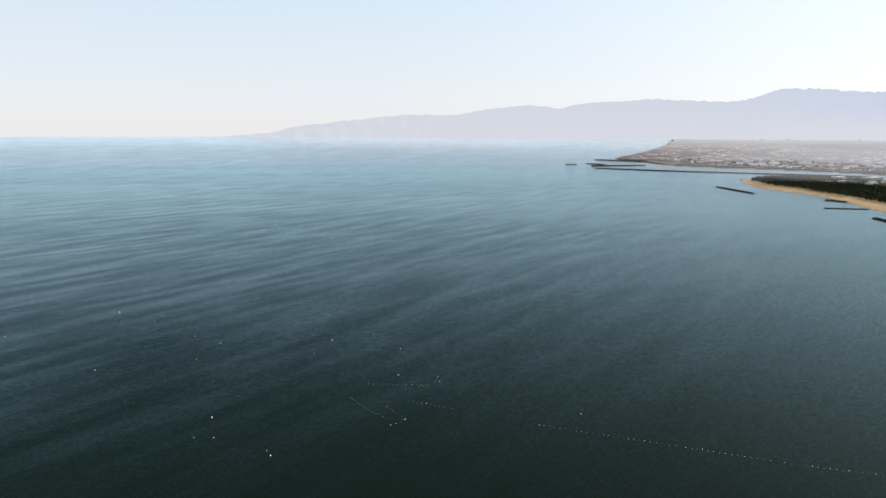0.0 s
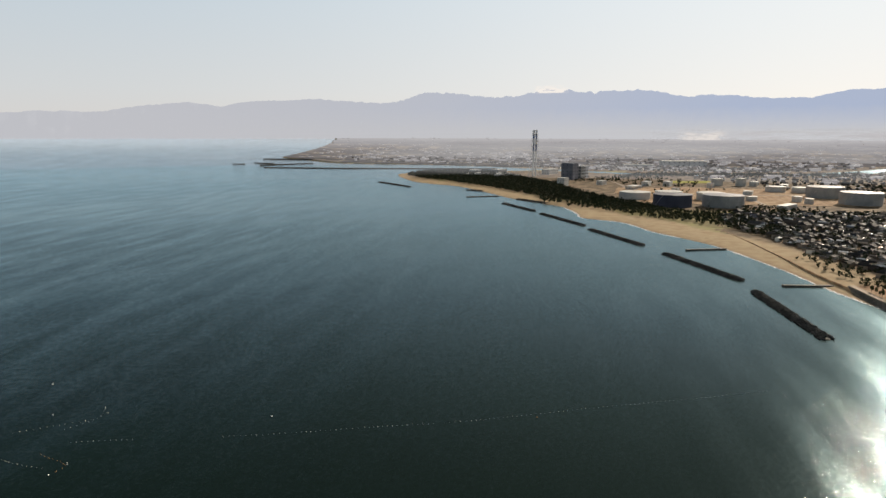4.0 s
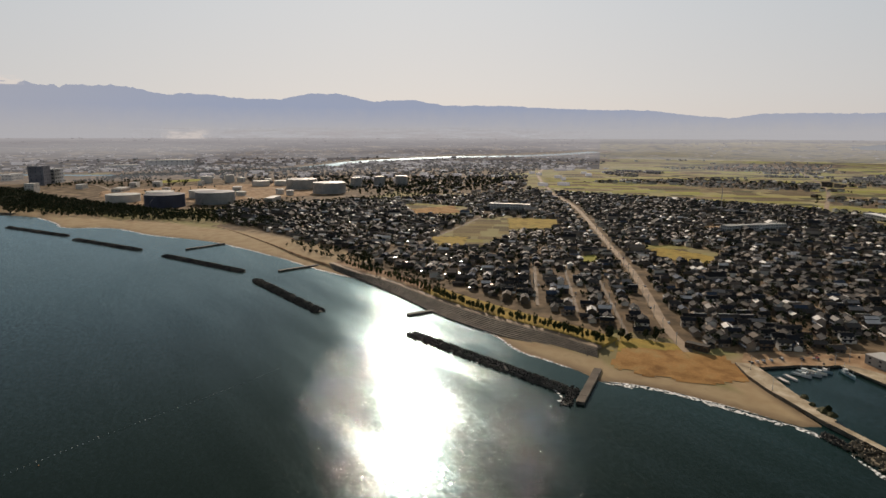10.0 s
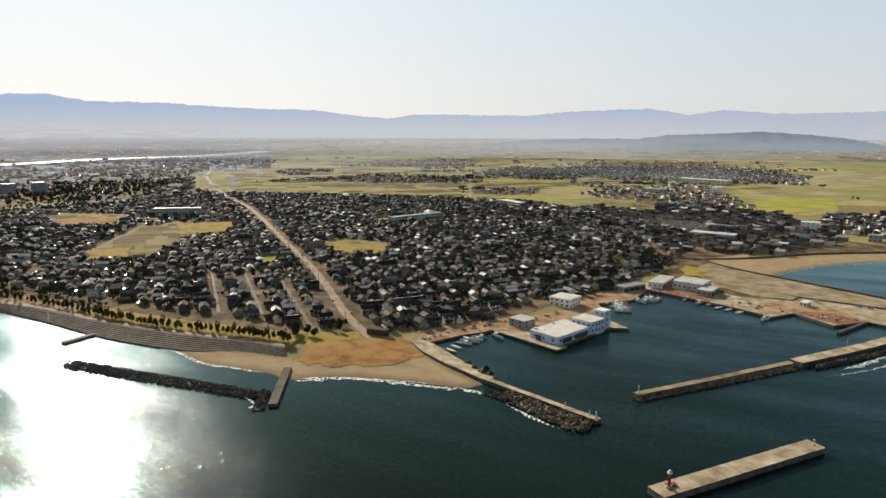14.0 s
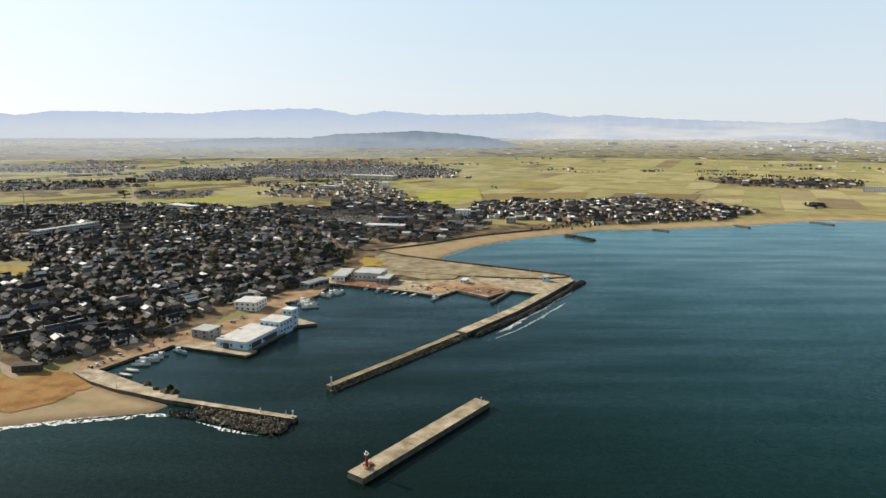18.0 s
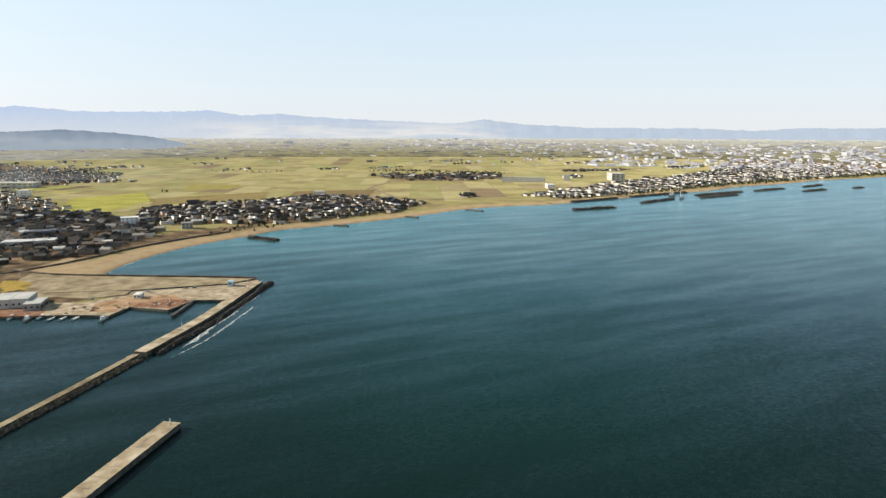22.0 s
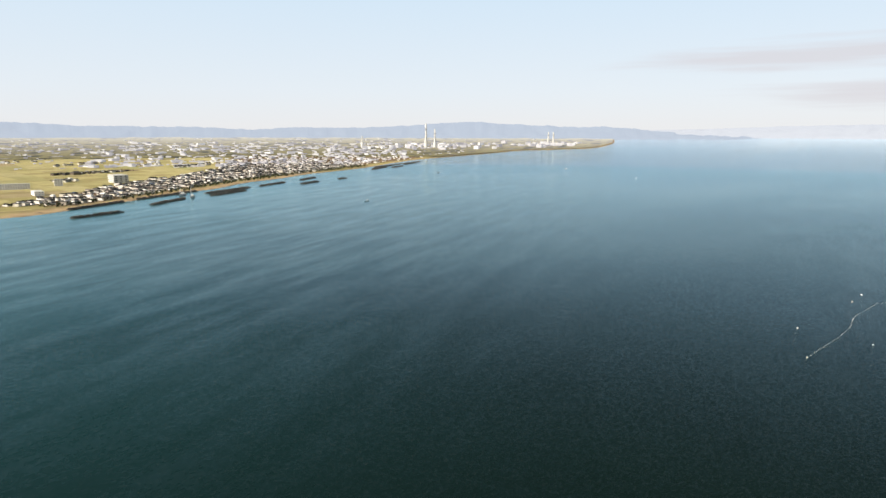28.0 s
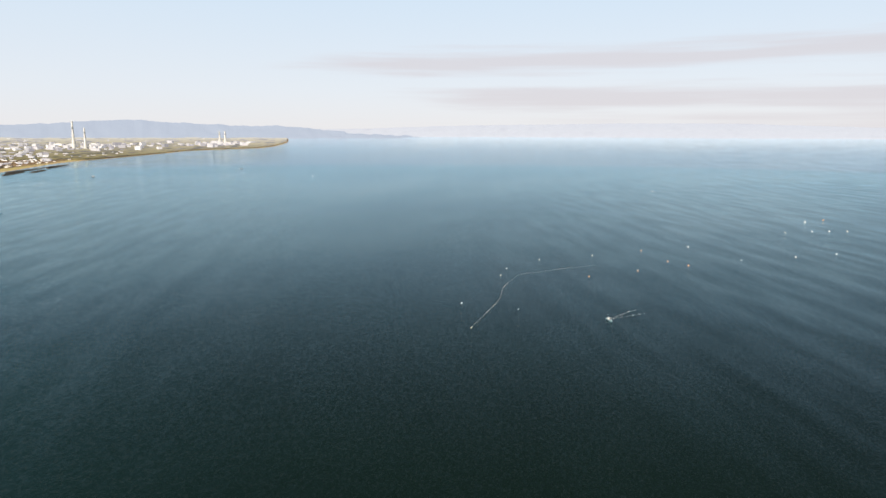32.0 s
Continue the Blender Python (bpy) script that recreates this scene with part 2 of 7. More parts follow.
WALLS = [(0, (0.22, 0.185, 0.145)), (0.22, (0.1, 0.08, 0.06)), (0.42, (0.36, 0.32, 0.27)), (0.56, (0.07, 0.06, 0.052)), (0.72, (0.24, 0.21, 0.175)), (0.86, (0.68, 0.66, 0.6))]
WALLS_PALE = [(0, (0.5, 0.47, 0.4)), (0.3, (0.62, 0.6, 0.56)), (0.6, (0.3, 0.27, 0.23)), (0.8, (0.7, 0.7, 0.68))]
M.update({
    "roof": mat("glazed_roof_tile", ROOFS, 0.2, 2.5, 0.8, rand="object", bump=0.35, vary=0.3, spec=0.07),
    "roof_far": mat("far_roof_tile", ROOFS, 0.2, 2.5, 0.8, rand="island", bump=0.0, vary=0.3, spec=0.07),
    "roof_metal": mat("sheet_metal_roof", [(0, (0.2, 0.2, 0.2)), (0.4, (0.34, 0.34, 0.33)), (0.7, (0.22, 0.16, 0.13)), (0.85, (0.2, 0.26, 0.34))], 0.2, 2.5, 0.38, 0.7, rand="island", bump=0.0, vary=0.2, spec=0.4),
    "wall": mat("house_wall", WALLS, 0.2, 1.5, 0.8, rand="object", bump=0.1, vary=0.15),
    "wall_far": mat("far_house_wall", WALLS, 0.2, 1.5, 0.8, rand="island", bump=0.0, vary=0.15),
    "wall_pale": mat("far_pale_wall", WALLS_PALE, 0.2, 1.5, 0.8, rand="island", bump=0.0, vary=0.15),
    "glass": mat("dark_window", [(0, (0.02, 0.025, 0.03)), (1, (0.04, 0.05, 0.06))], 0.5, 2, 0.12, bump=0, spec=0.6),
    "field": mat("paddy_field", [(0, (0.39, 0.345, 0.16)), (0.2, (0.44, 0.385, 0.18)), (0.42, (0.36, 0.33, 0.15)), (0.6, (0.45, 0.395, 0.2)), (0.8, (0.27, 0.205, 0.125)), (0.84, (0.35, 0.34, 0.15)),
                             (0.95, (0.36, 0.295, 0.165))], 0.02, 0.25, 0.95, rand="island", bump=0.2, vary=0.25, spec=0.05),
    "mixed_field": mat("mixed_plot", [(0, (0.4, 0.37, 0.11)), (0.22, (0.2, 0.15, 0.085)), (0.42, (0.46, 0.4, 0.15)), (0.56, (0.13, 0.13, 0.065)), (0.7, (0.3, 0.22, 0.12)), (0.84, (0.42, 0.42, 0.11))], 0.02, 0.25, 0.95, rand="island", bump=0.2, vary=0.3, spec=0.05),
    "olive": mat("pale_winter_crown", [(0, (0.12, 0.1, 0.04)), (0.4, (0.2, 0.17, 0.07)), (0.75, (0.27, 0.22, 0.1))], 0.1, 1.0, 0.8, rand="island", bump=0, spec=0.1),
    "fallow": mat("fallow_plot", [(0, (0.24, 0.18, 0.085)), (0.35, (0.18, 0.14, 0.07)), (0.6, (0.3, 0.235, 0.1)), (0.85, (0.36, 0.31, 0.1))], 0.03, 0.4, 0.95, rand="island", bump=0.2, vary=0.3, spec=0.05),
    "leaf": mat("evergreen_leaf", [(0, (0.022, 0.032, 0.015)), (0.4, (0.036, 0.048, 0.021)), (0.75, (0.06, 0.06, 0.028)), (0.92, (0.09, 0.075, 0.036))], 0.1, 1.0, 0.8, rand="island", bump=0, spec=0.1),
    "pine": mat("young_pine", [(0, (0.03, 0.045, 0.014)), (0.4, (0.05, 0.065, 0.02)), (0.75, (0.08, 0.085, 0.03))], 0.1, 1.0, 0.8, rand="island", bump=0, spec=0.1),
    "bark": mat("tree_bark", [(0, (0.05, 0.035, 0.025)), (1, (0.1, 0.075, 0.055))], 1.0, 6.0, 0.9),
    "dry": mat("dry_grass", [(0, (0.28, 0.14, 0.05)), (0.5, (0.48, 0.26, 0.095)), (1, (0.42, 0.29, 0.125))], 0.06, 0.9, 0.95, bump=0.8, dist=0.3, spec=0.05),
    "lawn": mat("winter_lawn", [(0, (0.28, 0.2, 0.055)), (0.5, (0.5, 0.35, 0.09)), (1, (0.3, 0.24, 0.065))], 0.05, 0.6, 0.95, bump=0.4, spec=0.05),
    "soil": mat("reddish_bare_soil", [(0, (0.3, 0.185, 0.105)), (0.5, (0.45, 0.29, 0.17)), (1, (0.5, 0.37, 0.24))], 0.08, 0.8, 0.95, bump=0.3, spec=0.05),
    "yard_dirt": mat("bare_pale_ground", [(0, (0.26, 0.2, 0.125)), (0.5, (0.37, 0.3, 0.19)), (1, (0.43, 0.36, 0.245))], 0.08, 0.9, 0.95, bump=0.2, spec=0.05),
    "red_floor": mat("red_stained_floor", [(0, (0.2, 0.085, 0.05)), (0.5, (0.3, 0.15, 0.09)), (1, (0.34, 0.22, 0.15))], 0.15, 1.2, 0.9, bump=0.2, spec=0.1),
    "strip": mat("young_green_crop", [(0, (0.38, 0.37, 0.08)), (1, (0.47, 0.43, 0.11))], 0.02, 0.3, 0.95, bump=0.1, spec=0.05),
    "steps": mat("sea_stained_concrete", [(0, (0.08, 0.062, 0.045)), (1, (0.17, 0.135, 0.1))], 0.08, 0.9, 0.9, bump=0.2),
    "hall_white": mat("pale_metal_roof", [(0, (0.56, 0.54, 0.51)), (1, (0.68, 0.665, 0.63))], 0.15, 1.0, 0.55, bump=0.05, vary=0.1),
    "hall_blue": mat("pale_blue_cladding", [(0, (0.36, 0.5, 0.6)), (1, (0.48, 0.6, 0.68))], 0.2, 1.0, 0.6, bump=0.05, vary=0.1),
    "tank": mat("tank_paint", [(0, (0.22, 0.23, 0.23)), (1, (0.32, 0.33, 0.32))], 0.05, 0.5, 0.6, bump=0.0, vary=0.12),
    "tank_white": mat("white_tank_paint", [(0, (0.42, 0.42, 0.4)), (1, (0.55, 0.55, 0.52))], 0.05, 0.5, 0.6, bump=0.0, vary=0.1),
    "tank_dark": mat("dark_blue_tank_paint", [(0, (0.03, 0.035, 0.06)), (1, (0.05, 0.055, 0.085))], 0.05, 0.5, 0.6, bump=0.0, vary=0.12),
    "stack": mat("stack_steel", [(0, (0.1, 0.11, 0.14)), (1, (0.16, 0.17, 0.2))], 0.05, 0.5, 0.6, bump=0.0),
    "band_blue": mat("blue_band_paint", [(0, (0.03, 0.07, 0.2)), (1, (0.05, 0.1, 0.26))], 0.05, 0.5, 0.6, bump=0.0),
    "lattice": mat("lattice_steel", [(0, (0.4, 0.38, 0.36)), (1, (0.5, 0.47, 0.44))], 0.05, 0.5, 0.6, bump=0.0),
    "hull": mat("boat_hull", [(0, (0.42, 0.45, 0.46)), (0.4, (0.22, 0.34, 0.4)), (0.65, (0.62, 0.63, 0.62)), (0.85, (0.3, 0.3, 0.28))], 0.3, 2.0, 0.4, rand="object", bump=0.0, vary=0.1),
    "deck": mat("boat_deck", [(0, (0.14, 0.2, 0.22)), (0.4, (0.32, 0.33, 0.3)), (0.7, (0.1, 0.13, 0.15))], 0.8, 3.0, 0.6, rand="object", bump=0.2),
    "car": mat("car_paint", [(0, (0.6, 0.6, 0.6)), (0.35, (0.3, 0.31, 0.33)), (0.55, (0.04, 0.04, 0.05)), (0.75, (0.7, 0.7, 0.68)), (0.92, (0.4, 0.05, 0.04))], 0.5, 2, 0.25, rand="object", bump=0, vary=0.05, spec=0.5),
    "tyre": mat("tyre_rubber", [(0, (0.02, 0.02, 0.02)), (1, (0.03, 0.03, 0.03))], 1, 5, 0.9, bump=0),
    "net": mat("piled_net", [(0, (0.3, 0.12, 0.07)), (0.5, (0.12, 0.1, 0.09)), (1, (0.4, 0.33, 0.25))], 0.4, 3.0, 0.9, bump=0.8),
    "float": mat("fishing_float", [(0, (0.75, 0.74, 0.7)), (0.6, (0.6, 0.55, 0.45)), (0.85, (0.7, 0.35, 0.15))], 1, 5, 0.5, rand="object", bump=0),
    "stone": mat("grave_stone", [(0, (0.16, 0.16, 0.16)), (0.5, (0.28, 0.28, 0.27)), (0.8, (0.08, 0.08, 0.085))], 1, 5, 0.5, rand="island", bump=0),
    "sash": mat("window_frame_metal", [(0, (0.3, 0.3, 0.3)), (1, (0.4, 0.4, 0.4))], 1, 5, 0.4, bump=0),
})

# walls miles away, paled by an even emission painted on for the haze
M["wall_haze_glow"] = mat("far_wall_haze_glow", [(0, (0.3, 0.3, 0.31)), (0.4, (0.14, 0.14, 0.15)), (0.7, (0.36, 0.36, 0.36)), (0.9, (0.5, 0.5, 0.5))], 0.05, 0.5, 0.9, rand="island", bump=0, vary=0.1, spec=0.05)
hazy = M["wall_haze_glow"].node_tree.nodes["Principled BSDF"]
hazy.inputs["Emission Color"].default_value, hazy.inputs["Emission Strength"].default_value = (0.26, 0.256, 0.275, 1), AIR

# ---- helpers of this scene ----
def part(name, bm, material, parent=None, label="", smooth=False):
    """Links a bmesh as one mesh object under a thing or a part."""
    me = bpy.data.meshes.new(name)
    bm.to_mesh(me)
    bm.free()
    for mm in material if isinstance(material, (list, tuple)) else [material]:
        me.materials.append(mm)
    if smooth:
        me.shade_smooth()
    ob = new(name, me)
    ob.parent = parent
    return tagged(ob, label)


def mesh_of(name, verts, faces, mats, index=None, smooth=False):
    me = bpy.data.meshes.new(name)
    me.from_pydata(np.asarray(verts).tolist(), [], [list(f) for f in faces])
    for mm in mats:
        me.materials.append(mm)
    if index is not None:
        me.polygons.foreach_set("material_index", np.asarray(index, dtype=np.int32))
    if smooth:
        me.shade_smooth()
    return new(name, me)


def empty(name, m=None):
    e = new(name)
    e.empty_display_size = 0.5
    if m is not None:
        e.matrix_world = m
    return e


def add_box(bm, x0, y0, z0, x1, y1, z1, m=None, mi=0):
    v = [bm.verts.new(p) for p in ((x0, y0, z0), (x1, y0, z0), (x1, y1, z0), (x0, y1, z0), (x0, y0, z1), (x1, y0, z1), (x1, y1, z1), (x0, y1, z1))]
    fs = [bm.faces.new([v[i] for i in f]) for f in ((3, 2, 1, 0), (4, 5, 6, 7), (0, 1, 5, 4), (1, 2, 6, 5), (2, 3, 7, 6), (3, 0, 4, 7))]
    for f in fs:
        f.material_index = mi
    if m is not None:
        for q in v:
            q.co = m @ q.co
    return v


def add_cyl(bm, x, y, z0, z1, r0, r1, seg=16, m=None, mi=0, cap=True):
    a = [bm.verts.new((x + r0 * math.cos(2 * math.pi * i / seg), y + r0 * math.sin(2 * math.pi * i / seg), z0)) for i in range(seg)]
    c = [bm.verts.new((x + r1 * math.cos(2 * math.pi * i / seg), y + r1 * math.sin(2 * math.pi * i / seg), z1)) for i in range(seg)]
    fs = [bm.faces.new((a[i], a[(i + 1) % seg], c[(i + 1) % seg], c[i])) for i in range(seg)]
    if cap:
        fs += [bm.faces.new(c), bm.faces.new(a[::-1])]
    for f in fs:
        f.material_index = mi
    if m is not None:
        for q in a + c:
            q.co = m @ q.co


def prism(bm, outline, z0, z1, mi=0, top_mi=None):
    """A block with the given outline in plan."""
    area = sum(a[0] * b[1] - b[0] * a[1] for a, b in zip(outline, outline[1:] + outline[:1]))
    pts = outline if area > 0 else outline[::-1]
    lo = [bm.verts.new((x, y, z0)) for x, y in pts]
    hi = [bm.verts.new((x, y, z1)) for x, y in pts]
    k = len(pts)
    for i in range(k):
        bm.faces.new((lo[i], lo[(i + 1) % k], hi[(i + 1) % k], hi[i])).material_index = mi
    bm.faces.new(hi).material_index = mi if top_mi is None else top_mi
    bm.faces.new(lo[::-1]).material_index = mi


def smooth_line(pts, step):
    """Points every step metres along a soft curve through pts."""
    p = np.array([2 * np.array(pts[0]) - pts[1]] + [np.array(q) for q in pts] + [2 * np.array(pts[-1]) - pts[-2]], float)
    out = []
    for i in range(1, len(p) - 2):
        k = max(1, int(np.hypot(*(p[i + 1] - p[i])) / step))
        for u in np.arange(k) / k:
            out.append(0.5 * (2 * p[i] + (p[i + 1] - p[i - 1]) * u + (2 * p[i - 1] - 5 * p[i] + 4 * p[i + 1] - p[i + 2]) * u ** 2
                              + (3 * p[i] - p[i - 1] - 3 * p[i + 1] + p[i + 2]) * u ** 3))
    return np.array(out + [p[-2]])


def inside(x, y, poly):
    x, y = np.asarray(x, float), np.asarray(y, float)
    p = np.asarray(poly, float)
    q = np.roll(p, -1, 0)
    k = p[:, 1] != q[:, 1]
    p, q = p[k], q[k]
    if x.size < 3000:
        X, Y = x[..., None], y[..., None]
        return (((p[:, 1] > Y) != (q[:, 1] > Y)) & (X < (q[:, 0] - p[:, 0]) * (Y - p[:, 1]) / (q[:, 1] - p[:, 1]) + p[:, 0])).sum(-1) % 2 == 1
    c = np.zeros(x.shape, bool)
    for (x0, y0), (x1, y1) in zip(p, q):
        c ^= ((y0 > y) != (y1 > y)) & (x < (x1 - x0) * (y - y0) / (y1 - y0) + x0)
    return c


def away(x, y, line):
    """Distance to a line in plan."""
    x, y = np.asarray(x, float), np.asarray(y, float)
    a, e = np.asarray(line[:-1], float), np.diff(np.asarray(line, float), axis=0)
    n = (e ** 2).sum(1) + 1e-9
    if x.size < 3000:
        X, Y = x[..., None] - a[:, 0], y[..., None] - a[:, 1]
        u = np.clip((X * e[:, 0] + Y * e[:, 1]) / n, 0, 1)
        return np.sqrt(((X - u * e[:, 0]) ** 2 + (Y - u * e[:, 1]) ** 2).min(-1))
    d = np.full(x.shape, 1e18)
    for (x0, y0), (ex, ey), m in zip(a, e, n):
        X, Y = x - x0, y - y0
        u = np.minimum(np.maximum((X * ex + Y * ey) / m, 0), 1)
        X -= u * ex
        Y -= u * ey
        d = np.minimum(d, X * X + Y * Y)
    return np.sqrt(d)


# ---- the lie of the land: flat to 2.6 km, then rising gently to the far rim ----
RIM = 4850.0
RISE = (150 - RIM * math.tan(radians(0.37))) / (RIM - 2600) ** 2


def level(x, y):
    return RISE * np.maximum(np.hypot(x, y) - 2600, 0) ** 2


COAST_NORTH = [(1415, 4179), (1187, 3830), (1003, 3581), (890, 3394), (960, 3200), (1010, 2990), (1130, 2860), (1350, 2700), (1560, 2480)]
COAST_PLANT = [(1700, 2180), (1505, 2170), (1284, 2264), (1060, 2225), (962, 2106), (885, 1818), (895, 1700), (917, 1600), (893, 1431), (856, 1246), (853, 1142),
               (850, 1051), (805, 954), (770, 893), (790, 840), (788, 795), (760, 720), (748, 650), (738, 595), (716, 535), (667, 435), (625, 362),
               (596, 300), (555, 236), (508, 186), (480, 148), (457, 115), (442, 101), (424, 85), (412, 63), (402, 44), (390, 31)]
COAST_COVE = [(388, 29), (389, 20), (390, 5), (385, -15), (376, -37), (367, -56), (358, -76), (362, -87), (390, -74), (432, -58), (447, -72), (457, -95),
              (465, -117), (470, -160), (490, -215), (528, -232), (540, -262), (568, -292), (545, -325), (490, -352), (480, -400), (470, -440), (530, -432), (556, -446)]
COAST_BAY = [(600, -450), (622, -484), (640, -526), (651, -573), (659, -634), (655, -690), (648, -750), (645, -803), (617, -856), (587, -913), (554, -991), (522, -1084),
             (496, -1182), (465, -1235), (420, -1290), (372, -1330), (330, -1400), (262, -1530), (165, -1720), (80, -1850), (5, -2040), (-107, -2210)]
COAST_SOUTH = [(-225, -2439), (-500, -2799), (-716, -3114), (-866, -3277), (-1146, -3443), (-1438, -3585), (-1600, -3660), (-1880, -3640), (-2080, -3640), (-2330, -3830), (-2480, -4060)]
SHORE = np.vstack([smooth_line(COAST_NORTH, 40), smooth_line(COAST_PLANT, 12), np.array(COAST_COVE, float), smooth_line(COAST_BAY, 14), smooth_line(COAST_SOUTH, 40)])
LAND = np.vstack([SHORE, [(-3600, -5200), (0, -7000), (5000, -5000), (7000, 0), (5000, 5000), (1900, 5200)]])
RIVER = smooth_line([(1480, 2330), (1640, 2220), (1730, 1960), (1800, 1790), (1960, 1650), (2140, 1560), (2330, 1470), (2580, 1440), (2922, 1405), (3329, 1126), (3591, 699), (3900, 400)], 40)


def shore_distance(x, y):
    """Metres inland (negative: out at sea)."""
    d = np.minimum(away(x, y, SHORE), away(x, y, LAND[len(SHORE) - 1:]))
    return np.where(inside(x, y, LAND), d, -d)


def land_height(x, y, d=None):
    d = shore_distance(x, y) if d is None else d
    h = np.where(d < 0, d * 0.12, np.minimum(d * 0.07, 2.6 + np.clip((d - 45) * 0.02, 0, 1.4)))
    r = away(x, y, RIVER)
    h = np.minimum(h, (r - 48) * 0.12)
    return np.maximum(h, -5) + level(x, y)


# ---- where the houses, yards and fields lie ----
TOWN = [(945, 760), (883, 661), (804, 514), (735, 416), (660, 300), (620, 225), (560, 140), (520, 72), (492, 30), (474, -30), (462, -75), (480, -130), (545, -215), (590, -290), (640, -345),
        (740, -430), (900, -540), (1120, -470), (1330, -420), (1450, -250), (1560, 0), (1640, 280), (1500, 420), (1330, 560), (1220, 700), (1060, 790)]
TOWN_BAY = [(740, -430), (1180, -440), (1330, -640), (1080, -820), (940, -760), (780, -700), (700, -540)]
VILLAGE_BAY = [(869, -720), (1034, -872), (1017, -999), (926, -1077), (900, -1230), (775, -1277), (600, -1220), (585, -1060), (670, -850)]
FAR_TOWNS = [[(2079, 111), (2213, -66), (2174, -450), (1860, -369), (1912, -121)], [(1575, -286), (1700, -436), (1585, -511), (1448, -460)], [(2278, -490), (2755, -782), (2528, -901), (2080, -861), (1973, -611)],
             [(2544, -870), (2950, -1244), (2860, -1691), (2455, -1710), (1950, -1595), (1778, -1430), (1707, -1212), (1789, -1058), (1959, -851)],
             [(1463, -576), (1761, -764), (1622, -806), (1705, -1009), (1447, -936), (1170, -832), (1139, -723), (1336, -663)], [(2924, -53), (3311, -458), (3279, -764), (2833, -612), (2755, -277)]]
TOWN_SOUTH = [(480, -1450), (431, -1611), (401, -1673), (337, -2015), (222, -2274), (88, -2865), (58, -3808), (-137, -4190), (-500, -4600), (-1700, -4500), (-2300, -4200), (-2150, -3800), (-1600, -3800),
              (-1000, -3480), (-560, -3000), (-130, -2350), (20, -2130), (180, -1800), (330, -1480)]
HAMLET = [(1157, -1932), (954, -1782), (791, -1830), (700, -1990), (727, -2061), (807, -2227), (994, -2104), (1129, -2031)]
TOWN_NORTH = [(1400, 2600), (1150, 3000), (1150, 3600), (1500, 4400), (2600, 4100), (3700, 3100), (4600, 1400), (4700, 300), (3300, 200), (2500, 500), (1750, 350), (1640, 280),
              (1500, 420), (1500, 700), (1700, 1400), (1900, 1800)]
PLANT = [(1000, 1900), (1250, 2150), (1500, 2120), (1900, 1800), (1700, 1400), (1680, 900), (1480, 620), (1300, 640), (1100, 800), (940, 900), (930, 1300)]
PARK = [(883, 661), (804, 514), (735, 416), (660, 300), (620, 225), (560, 140), (520, 72), (492, 30), (450, 30), (470, 75), (500, 125), (560, 200), (600, 265), (660, 350), (720, 450), (800, 590), (850, 680)]
LOTS = [[(1177, 481), (1274, 495), (1244, 376), (1159, 328), (1061, 341)], [(840, 305), (880, 300), (1040, 302), (1140, 260), (1110, 240), (1070, 158), (970, 156), (940, 205), (800, 215), (785, 235)],
        [(887, 20), (903, -18), (868, -72), (818, -65), (787, -17)], [(1200, -520), (1120, -590), (1273, -680), (1353, -600)]]
BAY_BACK = [(640, -350), (740, -430), (760, -700), (700, -860), (690, -740), (700, -580), (690, -440), (600, -448), (500, -425), (560, -300)]
CEMETERY = [(968, -484), (1043, -548), (990, -600), (862, -546)]


def in_any(x, y, polys):
    m = np.zeros(np.shape(x), bool)
    for p in polys:
        m |= inside(x, y, p)
    return m


